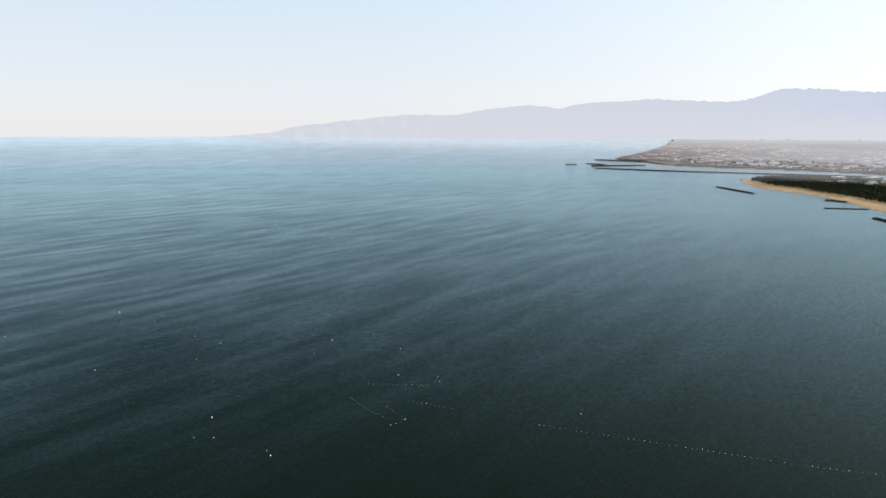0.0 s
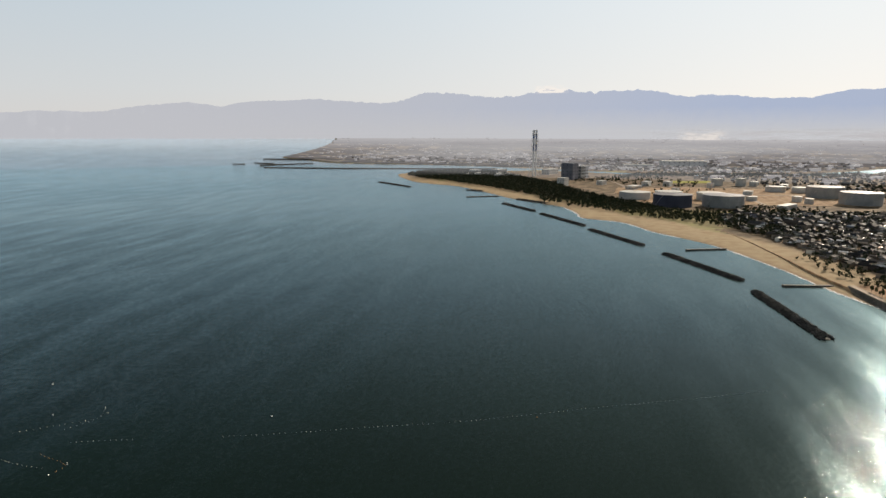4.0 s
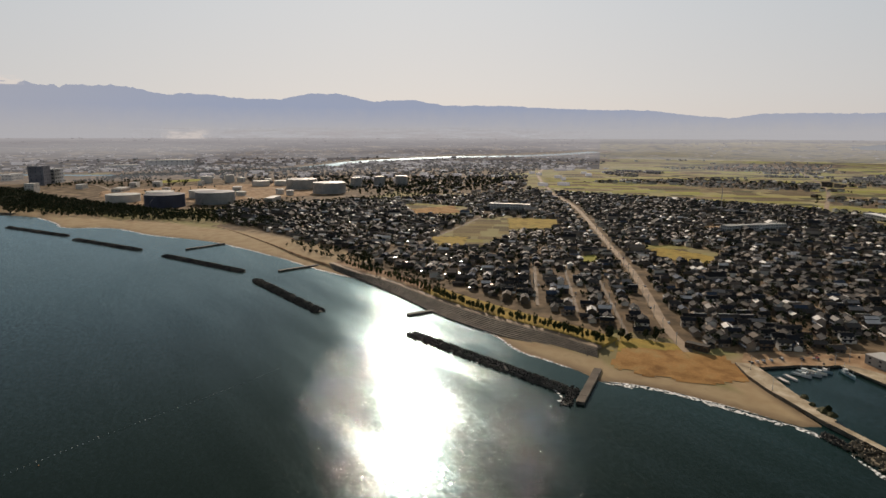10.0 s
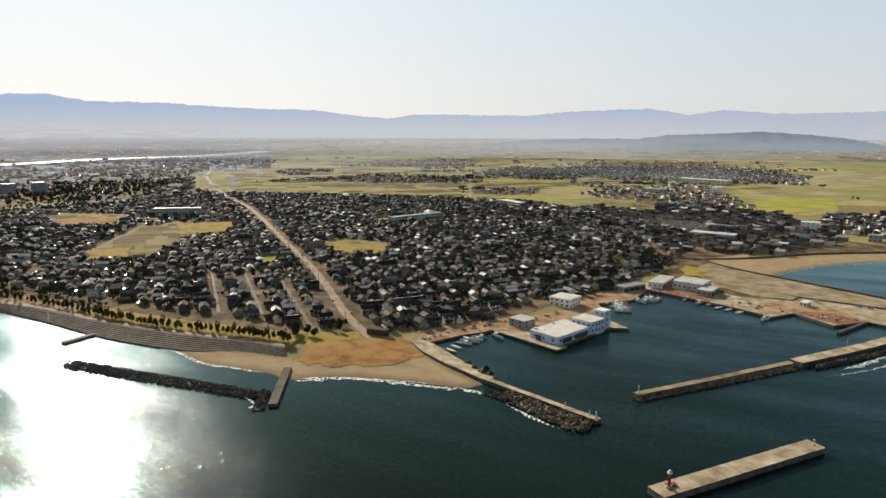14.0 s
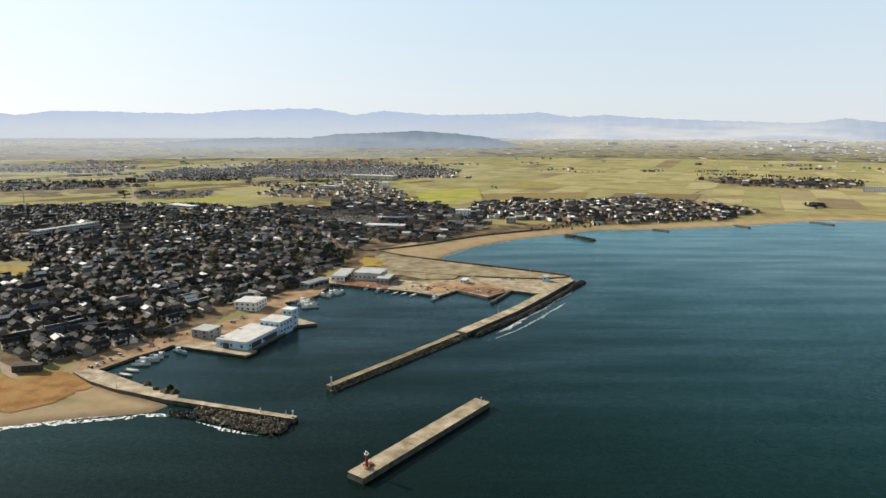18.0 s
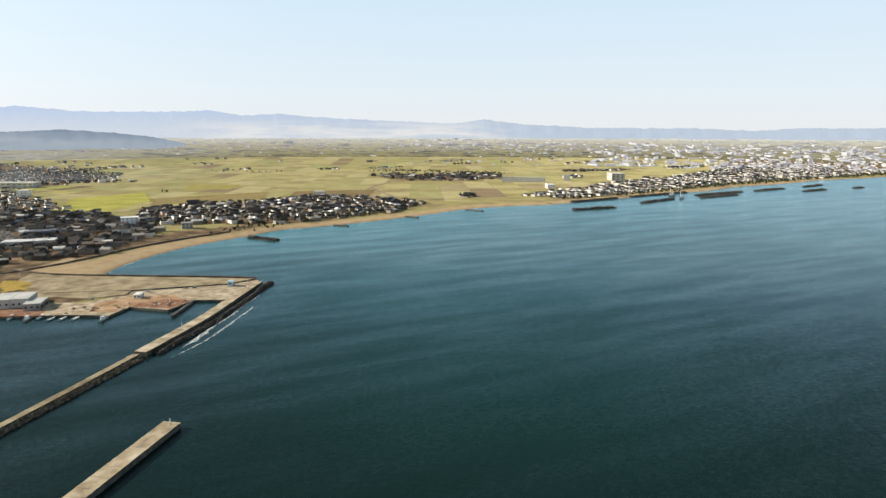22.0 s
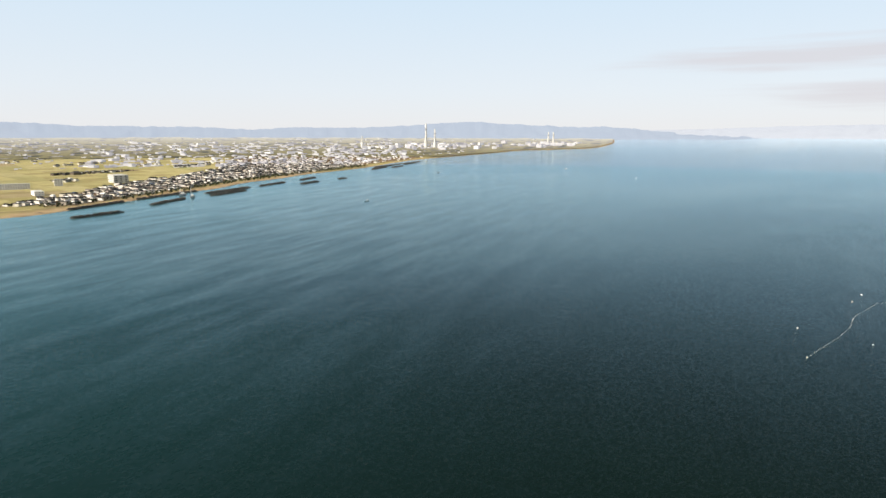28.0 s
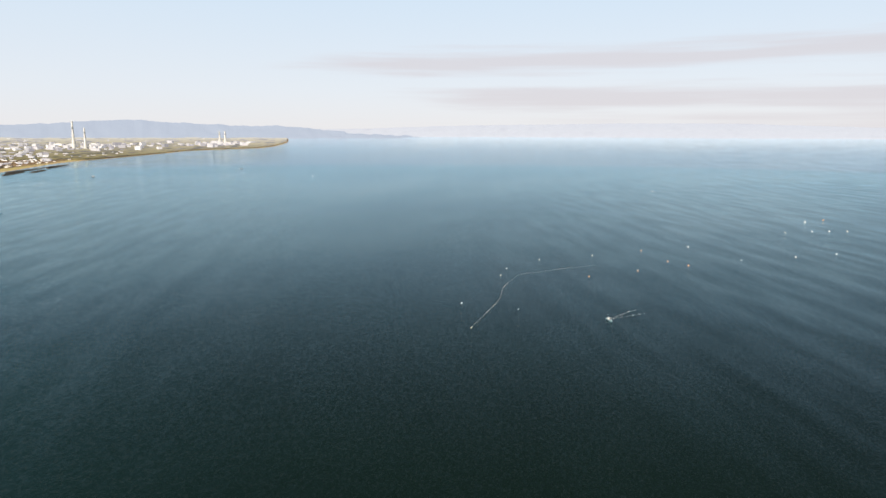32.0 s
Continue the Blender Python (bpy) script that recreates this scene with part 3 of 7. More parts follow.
# ---- the land, one sheet ----
def build_land():
    az = np.radians(np.arange(14, 216.01, 0.2))
    el = np.concatenate([np.arange(-24, -4, 0.12), np.arange(-4, -0.3699, 0.05)])
    k = np.tan(np.radians(el))
    r = np.where(-150 / k < 2600, -150 / k, ((2 * RISE * 2600 + k) + np.sqrt(np.maximum((2 * RISE * 2600 + k) ** 2 - 4 * RISE * (RISE * 2600 ** 2 - 150), 0))) / (2 * RISE))
    r[-1] = RIM
    X, Y = np.outer(r, np.sin(az)).ravel(), np.outer(r, np.cos(az)).ravel()
    D = shore_distance(X, Y)
    Z = land_height(X, Y, D)
    nr, nc = len(r), len(az)
    i = np.arange((nr - 1) * (nc - 1))
    a = (i // (nc - 1)) * nc + i % (nc - 1)
    F = np.stack([a, a + nc, a + nc + 1, a + 1], 1)
    keep = (D[F] > -25).any(1)
    F = F[keep]
    used = np.unique(F)
    remap = np.full(len(X), -1)
    remap[used] = np.arange(len(used))
    F = remap[F]
    X, Y, Z, D = X[used], Y[used], Z[used], D[used]
    me = bpy.data.meshes.new("ground")
    me.vertices.add(len(X))
    me.vertices.foreach_set("co", np.stack([X, Y, Z], 1).ravel())
    me.loops.add(F.size)
    me.loops.foreach_set("vertex_index", F.ravel().astype(np.int32))
    me.polygons.add(len(F))
    me.polygons.foreach_set("loop_start", np.arange(0, F.size, 4, dtype=np.int32))
    me.update(calc_edges=True)
    town = in_any(X, Y, [TOWN, TOWN_BAY, VILLAGE_BAY, TOWN_SOUTH, HAMLET, TOWN_NORTH, PLANT, PARK, BAY_BACK] + FAR_TOWNS) & ~in_any(X, Y, LOTS)
    width = np.where(Y > 320, 78, np.where(Y > 90, 14, np.where(Y > 30, 24, np.where(Y > -90, 22, np.where(Y > -420, 8, np.where(Y > -700, 42, 34))))))
    width = np.where(np.hypot(X, Y) > 2500, 12, width)
    width = np.where((Y < -430) & (Y > -500), 80, width)
    sand = np.clip((width - D) / 8 + 0.5, 0, 1)
    wet = np.clip(1 - D / 9, 0, 1)
    cov = np.stack([sand, town.astype(float), wet, np.ones(len(X))], 1)
    att = me.attributes.new("cover", "FLOAT_COLOR", "POINT")
    att.data.foreach_set("color", cov.ravel())
    me.shade_smooth()
    ob = new("ground", me)
    me.materials.append(land_material())
    return tagged(ob, "sandy beach, brown earth and green winter fields reaching the far hills", "ground", kind="structure")


def land_material():
    m = bpy.data.materials.new("land")
    m.use_nodes = True
    nt = m.node_tree
    n, l = nt.nodes, nt.links
    b = n["Principled BSDF"]
    geo, at = n.new("ShaderNodeNewGeometry"), n.new("ShaderNodeAttribute")
    at.attribute_name = "cover"
    sep = n.new("ShaderNodeSeparateColor")
    l.new(at.outputs["Color"], sep.inputs[0])

    def tex(scale, stops, detail=4):
        t = n.new("ShaderNodeTexNoise")
        t.inputs["Scale"].default_value, t.inputs["Detail"].default_value = scale, detail
        l.new(geo.outputs["Position"], t.inputs["Vector"])
        r = ramp_of(nt, stops)
        l.new(t.outputs[0], r.inputs[0])
        return r.outputs[0], t.outputs[0]

    def blend(fac, a, c):
        x = n.new("ShaderNodeMix")
        x.data_type = "RGBA"
        l.new(fac, x.inputs[0])
        l.new(a, x.inputs[6])
        l.new(c, x.inputs[7])
        return x.outputs[2]

    field = tex(0.012, [(0.3, (0.27, 0.235, 0.1)), (0.5, (0.36, 0.315, 0.13)), (0.62, (0.27, 0.21, 0.11)), (0.75, (0.42, 0.36, 0.15))], 6)[0]
    town = tex(0.05, [(0.3, (0.07, 0.052, 0.03)), (0.5, (0.17, 0.115, 0.065)), (0.7, (0.34, 0.24, 0.14))], 5)[0]
    sand, grain = tex(0.06, [(0.3, (0.42, 0.29, 0.16)), (0.6, (0.5, 0.375, 0.22)), (0.8, (0.34, 0.235, 0.13))], 6)
    wet = tex(0.2, [(0.3, (0.2, 0.14, 0.085)), (0.7, (0.3, 0.21, 0.125))])[0]
    c = blend(sep.outputs[1], field, town)
    c = blend(sep.outputs[0], c, sand)
    c = blend(sep.outputs[2], c, wet)
    l.new(c, b.inputs["Base Color"])
    b.inputs["Roughness"].default_value, b.inputs["Specular IOR Level"].default_value = 0.95, 0.1
    b.inputs["Diffuse Roughness"].default_value = 0.35
    bp = n.new("ShaderNodeBump")
    bp.inputs["Strength"].default_value, bp.inputs["Distance"].default_value = 0.3, 0.6
    l.new(grain, bp.inputs["Height"])
    l.new(bp.outputs[0], b.inputs["Normal"])
    return m


build_land()


# ---- the sea, one sheet, and its far rim in the haze ----
def build_sea(name, r, material, label):
    az = np.linspace(0, 2 * np.pi, 361)[:-1]
    X, Y = np.outer(r, np.sin(az)).ravel(), np.outer(r, np.cos(az)).ravel()
    n = len(az)
    f = [(i * n + j, i * n + (j + 1) % n, (i + 1) * n + (j + 1) % n, (i + 1) * n + j) for i in range(len(r) - 1) for j in range(n)] + ([tuple(range(n - 1, -1, -1))] if r[0] < 1 else [])
    ob = mesh_of(name, np.stack([X, Y, level(X, Y)], 1), f, [material], smooth=True)
    if ob.data.polygons[0].normal.z < 0:
        ob.data.flip_normals()
    south = np.clip((-Y - 420) / 300, 0, 1)
    sh = np.exp(np.minimum(shore_distance(X, Y), 0) / (50 + 260 * south)) * (0.13 + 0.87 * south)
    sh = np.maximum(sh, 0.44 * np.exp(-((X - 300) ** 2 / 280 ** 2 + (Y + 640) ** 2 / 480 ** 2)) * np.clip((-Y - 230) / 330, 0, 1))
    sh = np.maximum(sh, 0.24 * np.exp(-((X - 160) ** 2 / 240 ** 2 + (Y + 450) ** 2 / 230 ** 2)))
    ob.data.attributes.new("shallow", "FLOAT", "POINT").data.foreach_set("value", sh)
    return tagged(ob, label, "sea", kind="structure")


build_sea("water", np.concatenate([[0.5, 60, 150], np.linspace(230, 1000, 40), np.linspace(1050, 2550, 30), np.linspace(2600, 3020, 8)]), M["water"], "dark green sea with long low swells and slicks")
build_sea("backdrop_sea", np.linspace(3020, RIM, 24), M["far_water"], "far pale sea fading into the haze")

# ---- far mountains ----
RANGE_EAST = [(-40, -0.6), (-20, -0.45), (-15.1, -0.08), (-12.7, 0.47), (-8, 1.04), (-3.3, 1.52), (0.8, 1.51), (4.2, 2.06), (7.4, 2.37), (10, 2.07), (11.9, 2.47), (14.6, 2.62), (17.8, 2.79),
              (20.8, 2.6), (23.7, 2.45), (25.3, 2.84), (27, 3.39), (29.1, 3.4), (31.5, 3.15), (34.1, 3.01), (35.5, 3.31), (37.7, 3.77), (40.4, 3.35), (43.4, 3.5), (45.8, 3.51),
              (48.8, 2.9), (50.6, 3.1), (54.7, 2.75), (57.5, 2.71), (60.1, 3.25), (62.3, 3.21), (65.3, 2.61), (68.6, 2.79), (71.5, 2.3)]
RANGE_SOUTH = [(77.1, 2.27), (80.8, 2.04), (85.1, 1.93), (88.5, 1.88), (92.1, 1.43), (94.7, 1.18), (97.3, 1.59), (103.1, 1.5), (107.3, 1.46), (110.4, 1.8), (114.7, 1.96), (117.2, 2),
               (120, 1.48), (122.6, 1.85), (126.3, 1.53), (133, 1.58), (135.8, 1.78), (138.5, 1.34), (141.3, 1.55), (144.2, 1.3), (151.7, 0.97), (156.1, 0.81), (158.9, 1.12), (162.7, 0.72)]
RANGE_WEST = [(168.1, 0.46), (176.3, 0.41), (180.3, 0.21), (184.2, 0.43), (190, 0.41), (194.7, 0.67), (199.1, 0.96), (202.5, 0.75), (205.4, 0.64), (208.5, 0.48), (210.3, 0.59),
              (213.4, 0.32), (216, 0.2), (219, 0.02), (223, -0.3), (226, -0.6)]
FAR_SHORE = [(205, -0.6), (210, 0.2), (218.6, 0.36), (224.7, 0.58), (229.4, 0.67), (239.9, 0.81), (248.6, 0.79), (258.6, 0.44), (275, -0.5)]
HILLS = [(98, -1.4), (100.6, -1.15), (102.3, -1.02), (106.9, -0.65), (111.7, -0.44), (116, -0.46), (118.5, -0.12), (121.4, -0.04), (125.4, 0.15), (128.8, -0.06), (131.6, -0.4), (133.5, -0.83), (135.5, -1.2)]


def far_glow_material(name, high, low, z_low, z_high, haze=0.75):
    """Distance seen through miles of air: the air's haze, painted as emission, hides nearly all of the slope's own
    colour.
    """
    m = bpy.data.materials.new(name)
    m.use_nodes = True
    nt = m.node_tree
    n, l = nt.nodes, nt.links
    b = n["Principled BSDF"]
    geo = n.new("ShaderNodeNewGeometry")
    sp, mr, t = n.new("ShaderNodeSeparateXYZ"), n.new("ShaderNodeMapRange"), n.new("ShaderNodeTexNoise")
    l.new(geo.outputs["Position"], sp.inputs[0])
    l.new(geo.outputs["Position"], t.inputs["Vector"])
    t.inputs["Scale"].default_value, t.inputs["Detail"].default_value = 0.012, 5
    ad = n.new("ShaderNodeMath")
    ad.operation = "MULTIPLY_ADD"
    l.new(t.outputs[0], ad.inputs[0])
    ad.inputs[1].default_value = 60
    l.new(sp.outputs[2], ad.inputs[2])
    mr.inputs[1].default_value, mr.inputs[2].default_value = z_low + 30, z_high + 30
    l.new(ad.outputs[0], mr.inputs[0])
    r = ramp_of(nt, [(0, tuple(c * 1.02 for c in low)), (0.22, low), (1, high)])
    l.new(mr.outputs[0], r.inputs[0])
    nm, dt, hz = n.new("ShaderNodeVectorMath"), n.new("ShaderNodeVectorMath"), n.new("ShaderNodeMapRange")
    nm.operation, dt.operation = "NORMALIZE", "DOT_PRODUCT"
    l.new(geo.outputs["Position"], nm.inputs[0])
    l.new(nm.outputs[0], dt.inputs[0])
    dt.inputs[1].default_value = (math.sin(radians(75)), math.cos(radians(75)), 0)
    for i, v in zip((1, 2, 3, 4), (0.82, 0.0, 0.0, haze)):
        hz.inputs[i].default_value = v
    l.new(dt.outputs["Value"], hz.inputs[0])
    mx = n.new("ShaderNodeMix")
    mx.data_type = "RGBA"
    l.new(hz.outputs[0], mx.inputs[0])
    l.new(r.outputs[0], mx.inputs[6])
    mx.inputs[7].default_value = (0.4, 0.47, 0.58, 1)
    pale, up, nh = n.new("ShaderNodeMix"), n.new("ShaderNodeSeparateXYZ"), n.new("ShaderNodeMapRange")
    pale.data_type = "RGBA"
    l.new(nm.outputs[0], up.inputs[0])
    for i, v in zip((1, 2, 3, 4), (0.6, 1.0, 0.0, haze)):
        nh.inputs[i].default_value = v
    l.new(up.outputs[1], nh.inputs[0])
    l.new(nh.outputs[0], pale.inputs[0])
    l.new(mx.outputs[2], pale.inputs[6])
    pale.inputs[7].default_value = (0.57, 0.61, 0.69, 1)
    # the haze colour, paler to the north, goes into the slope's emission
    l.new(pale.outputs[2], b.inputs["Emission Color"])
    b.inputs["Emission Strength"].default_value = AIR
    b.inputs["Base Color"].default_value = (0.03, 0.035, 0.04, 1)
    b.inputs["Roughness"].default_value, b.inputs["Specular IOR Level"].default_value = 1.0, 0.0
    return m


def build_range(name, line, radius, foot, material, label, rough=0.05, step=0.08):
    """A ridge with spurs and gullies, its skyline at the given bearings and angles."""
    a, e = np.array(line).T
    A = np.arange(a[0], a[-1], step)
    E = np.interp(A, a, e)
    E = E + np.array([rough * (1 + 1.6 * max(0, 1 - abs(q - 37) / 22)) * (noise.fractal((q * 1.1, 3.3, 0), 0.6, 2.1, 6)) for q in A])
    rows = 7
    v, f = [], []
    for i, (q, el) in enumerate(zip(A, E)):
        s, c = math.sin(radians(q)), math.cos(radians(q))
        top = 150 + radius * math.tan(radians(el))
        base = float(level(foot, 0.0)) - 12
        for j in range(rows):
            u = j / (rows - 1)
            rr = foot + (radius - foot) * u + (40 * noise.noise((q * 0.9, u * 3, 5)) if 0 < j < rows - 1 else 0)
            v.append((rr * s, rr * c, base + (top - base) * (u ** 0.9)))
    for i in range(len(A) - 1):
        for j in range(rows - 1):
            k = i * rows + j
            f.append((k, k + rows, k + rows + 1, k + 1))
    ob = mesh_of(name, v, f, [material], smooth=True)
    return tagged(ob, label, "mountains", kind="structure")


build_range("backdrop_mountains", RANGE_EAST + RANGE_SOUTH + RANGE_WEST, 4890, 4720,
            far_glow_material("far_mountain", (0.44, 0.54, 0.75), (0.6, 0.645, 0.72), 120, 330, 0.9), "hazy blue mountain range beyond the plain", 0.07)
build_range("backdrop_far_shore", FAR_SHORE, 4885, 4840, far_glow_material("far_shore", (0.53, 0.575, 0.67), (0.6, 0.635, 0.7), 120, 330, 0.0), "pale hilly shore far across the bay", 0.03)
build_range("backdrop_hills", HILLS, 4350, 4020, far_glow_material("far_hill", (0.14, 0.19, 0.265), (0.25, 0.3, 0.36), 60, 160, 0.25), "low wooded dark blue hills", 0.05)


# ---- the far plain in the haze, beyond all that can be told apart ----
def build_far_plain(name, a0, a1, near, cover):
    m = bpy.data.materials.new(name)
    m.use_nodes = True
    nt = m.node_tree
    n, l = nt.nodes, nt.links
    b = n["Principled BSDF"]
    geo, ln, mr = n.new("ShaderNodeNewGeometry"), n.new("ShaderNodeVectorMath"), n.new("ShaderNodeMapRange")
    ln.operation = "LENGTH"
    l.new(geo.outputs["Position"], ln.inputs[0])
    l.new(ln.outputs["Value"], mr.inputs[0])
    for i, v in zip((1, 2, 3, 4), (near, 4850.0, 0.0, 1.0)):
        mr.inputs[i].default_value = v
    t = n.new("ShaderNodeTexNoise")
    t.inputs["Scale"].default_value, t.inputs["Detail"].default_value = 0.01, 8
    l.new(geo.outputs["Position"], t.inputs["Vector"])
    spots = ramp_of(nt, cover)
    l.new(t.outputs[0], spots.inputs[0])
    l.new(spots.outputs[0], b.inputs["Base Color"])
    # haze painted as emission, growing with distance and stronger towards the sun
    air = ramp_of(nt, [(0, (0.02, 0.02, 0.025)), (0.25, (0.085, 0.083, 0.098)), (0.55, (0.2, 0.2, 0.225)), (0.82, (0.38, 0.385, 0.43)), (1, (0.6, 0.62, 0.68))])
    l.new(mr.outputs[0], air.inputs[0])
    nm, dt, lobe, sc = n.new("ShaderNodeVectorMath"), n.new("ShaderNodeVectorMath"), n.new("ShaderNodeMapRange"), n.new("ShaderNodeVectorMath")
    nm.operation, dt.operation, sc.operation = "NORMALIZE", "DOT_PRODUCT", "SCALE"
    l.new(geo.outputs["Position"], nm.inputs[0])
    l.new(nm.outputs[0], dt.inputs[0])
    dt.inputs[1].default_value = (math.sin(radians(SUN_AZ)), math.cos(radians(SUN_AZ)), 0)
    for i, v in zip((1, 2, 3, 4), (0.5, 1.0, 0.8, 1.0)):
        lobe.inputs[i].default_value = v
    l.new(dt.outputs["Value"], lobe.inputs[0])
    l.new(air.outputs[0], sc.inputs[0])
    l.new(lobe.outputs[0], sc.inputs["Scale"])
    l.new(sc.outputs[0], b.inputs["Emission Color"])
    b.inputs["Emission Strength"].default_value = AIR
    b.inputs["Roughness"].default_value, b.inputs["Specular IOR Level"].default_value = 1.0, 0.0
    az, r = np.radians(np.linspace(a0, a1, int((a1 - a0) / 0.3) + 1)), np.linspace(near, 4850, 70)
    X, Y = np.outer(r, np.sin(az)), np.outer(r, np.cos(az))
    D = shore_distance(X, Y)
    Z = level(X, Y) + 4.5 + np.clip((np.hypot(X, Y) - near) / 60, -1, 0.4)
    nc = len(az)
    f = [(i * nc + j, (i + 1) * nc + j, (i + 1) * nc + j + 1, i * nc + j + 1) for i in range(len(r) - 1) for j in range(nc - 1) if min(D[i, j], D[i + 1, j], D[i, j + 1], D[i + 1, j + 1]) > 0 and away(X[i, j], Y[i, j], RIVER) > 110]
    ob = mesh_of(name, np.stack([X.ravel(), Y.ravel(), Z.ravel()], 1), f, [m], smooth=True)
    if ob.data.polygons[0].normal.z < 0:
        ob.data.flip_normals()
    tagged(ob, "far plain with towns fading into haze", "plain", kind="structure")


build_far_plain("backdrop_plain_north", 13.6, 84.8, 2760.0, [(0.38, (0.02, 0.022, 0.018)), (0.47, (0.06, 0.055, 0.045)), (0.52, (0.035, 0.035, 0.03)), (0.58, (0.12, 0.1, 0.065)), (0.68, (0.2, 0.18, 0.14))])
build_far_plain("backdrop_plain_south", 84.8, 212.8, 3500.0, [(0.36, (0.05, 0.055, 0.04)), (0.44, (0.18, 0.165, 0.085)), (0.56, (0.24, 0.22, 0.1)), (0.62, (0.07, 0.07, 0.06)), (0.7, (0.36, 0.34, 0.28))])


def patch(name, outline, material, label, category, lift=0.12, cell=2.5, ragged=5.0):
    """A patch of ground cover that follows the land, with a ragged edge."""
    o = np.array(outline, float)
    xs, ys = np.arange(o[:, 0].min(), o[:, 0].max() + cell, cell), np.arange(o[:, 1].min(), o[:, 1].max() + cell, cell)
    X, Y = np.meshgrid(xs, ys)
    nx = np.array([noise.noise((a * 0.07, b * 0.07, 2)) + 0.5 * noise.noise((a * 0.3, b * 0.3, 4)) for a, b in zip(X.ravel(), Y.ravel())]).reshape(X.shape) * ragged
    ok = inside(X + nx, Y + nx[::-1], o)
    Z = land_height(X, Y) + lift + 0.12 * np.abs(nx) / ragged
    w = X.shape[1]
    f = [(i * w + j, i * w + j + 1, (i + 1) * w + j + 1, (i + 1) * w + j) for i in range(X.shape[0] - 1) for j in range(w - 1) if ok[i, j] and ok[i + 1, j] and ok[i, j + 1] and ok[i + 1, j + 1]]
    return tagged(mesh_of(name, np.stack([X.ravel(), Y.ravel(), Z.ravel()], 1), f, [material]), label, category, kind="structure")


# ---- smoke and mist far off along the foot of the mountains, on glowing see-through sheets ----
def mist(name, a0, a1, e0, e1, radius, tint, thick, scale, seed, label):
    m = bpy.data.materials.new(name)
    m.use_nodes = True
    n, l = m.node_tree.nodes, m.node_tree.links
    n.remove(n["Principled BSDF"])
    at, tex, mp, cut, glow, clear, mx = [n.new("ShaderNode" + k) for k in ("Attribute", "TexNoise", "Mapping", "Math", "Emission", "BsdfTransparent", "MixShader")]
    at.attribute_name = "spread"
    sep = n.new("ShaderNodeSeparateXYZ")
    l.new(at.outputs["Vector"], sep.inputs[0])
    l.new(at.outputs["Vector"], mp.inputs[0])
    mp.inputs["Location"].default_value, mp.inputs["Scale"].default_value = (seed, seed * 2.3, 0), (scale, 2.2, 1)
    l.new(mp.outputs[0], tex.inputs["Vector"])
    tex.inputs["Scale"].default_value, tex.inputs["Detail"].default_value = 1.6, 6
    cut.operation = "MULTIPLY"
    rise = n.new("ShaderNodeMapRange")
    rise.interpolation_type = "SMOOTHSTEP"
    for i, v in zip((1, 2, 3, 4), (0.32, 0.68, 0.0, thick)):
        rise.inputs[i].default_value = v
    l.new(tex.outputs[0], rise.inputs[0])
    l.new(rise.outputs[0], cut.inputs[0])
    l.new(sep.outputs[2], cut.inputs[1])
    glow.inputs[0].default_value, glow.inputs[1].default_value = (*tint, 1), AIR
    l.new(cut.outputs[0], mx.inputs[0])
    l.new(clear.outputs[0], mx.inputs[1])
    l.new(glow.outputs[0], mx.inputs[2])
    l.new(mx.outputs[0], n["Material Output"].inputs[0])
    A, E = np.meshgrid(np.linspace(a0, a1, 33), np.linspace(e0, e1, 11))
    u, v = (A - a0) / (a1 - a0), (E - e0) / (e1 - e0)
    X, Y, Z = radius * np.sin(np.radians(A)), radius * np.cos(np.radians(A)), EYE[2] + radius * np.tan(np.radians(E))
    f = [(i * 33 + j, i * 33 + j + 1, (i + 1) * 33 + j + 1, (i + 1) * 33 + j) for i in range(10) for j in range(32)]
    ob = mesh_of(name, np.stack([X.ravel(), Y.ravel(), Z.ravel()], 1), f, [m], smooth=True)
    w = np.clip(np.minimum(u, 1 - u) * 5, 0, 1) * np.clip((1 - v) * 2.2, 0, 1) * np.clip(v * 6, 0, 1)
    ob.data.attributes.new("spread", "FLOAT_VECTOR", "POINT").data.foreach_set("vector", np.stack([u, v, w], 2).ravel())
    tagged(ob, label, "mist", kind="structure")


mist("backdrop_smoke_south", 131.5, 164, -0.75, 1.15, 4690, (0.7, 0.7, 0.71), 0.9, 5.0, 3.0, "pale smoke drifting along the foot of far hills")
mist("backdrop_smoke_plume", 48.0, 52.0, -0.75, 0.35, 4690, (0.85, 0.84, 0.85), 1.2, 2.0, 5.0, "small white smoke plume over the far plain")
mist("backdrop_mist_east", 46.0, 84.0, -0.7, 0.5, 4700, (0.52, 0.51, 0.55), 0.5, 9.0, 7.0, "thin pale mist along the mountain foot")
# two glowing curtains added across the plain to pale it like aerial haze
mist("backdrop_haze_glow_inland", 4.0, 142.0, -2.9, 0.9, 3450, (0.6, 0.63, 0.68), 0.42, 4.0, 2.0, "glowing sheet for thin winter haze over the far plain")
mist("backdrop_haze_glow_near", 6.0, 138.0, -4.3, 0.3, 2190, (0.58, 0.61, 0.66), 0.26, 3.0, 6.0, "glowing sheet for thin winter haze over the plain")
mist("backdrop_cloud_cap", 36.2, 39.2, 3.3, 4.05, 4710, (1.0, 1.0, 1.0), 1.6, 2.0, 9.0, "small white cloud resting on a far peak")

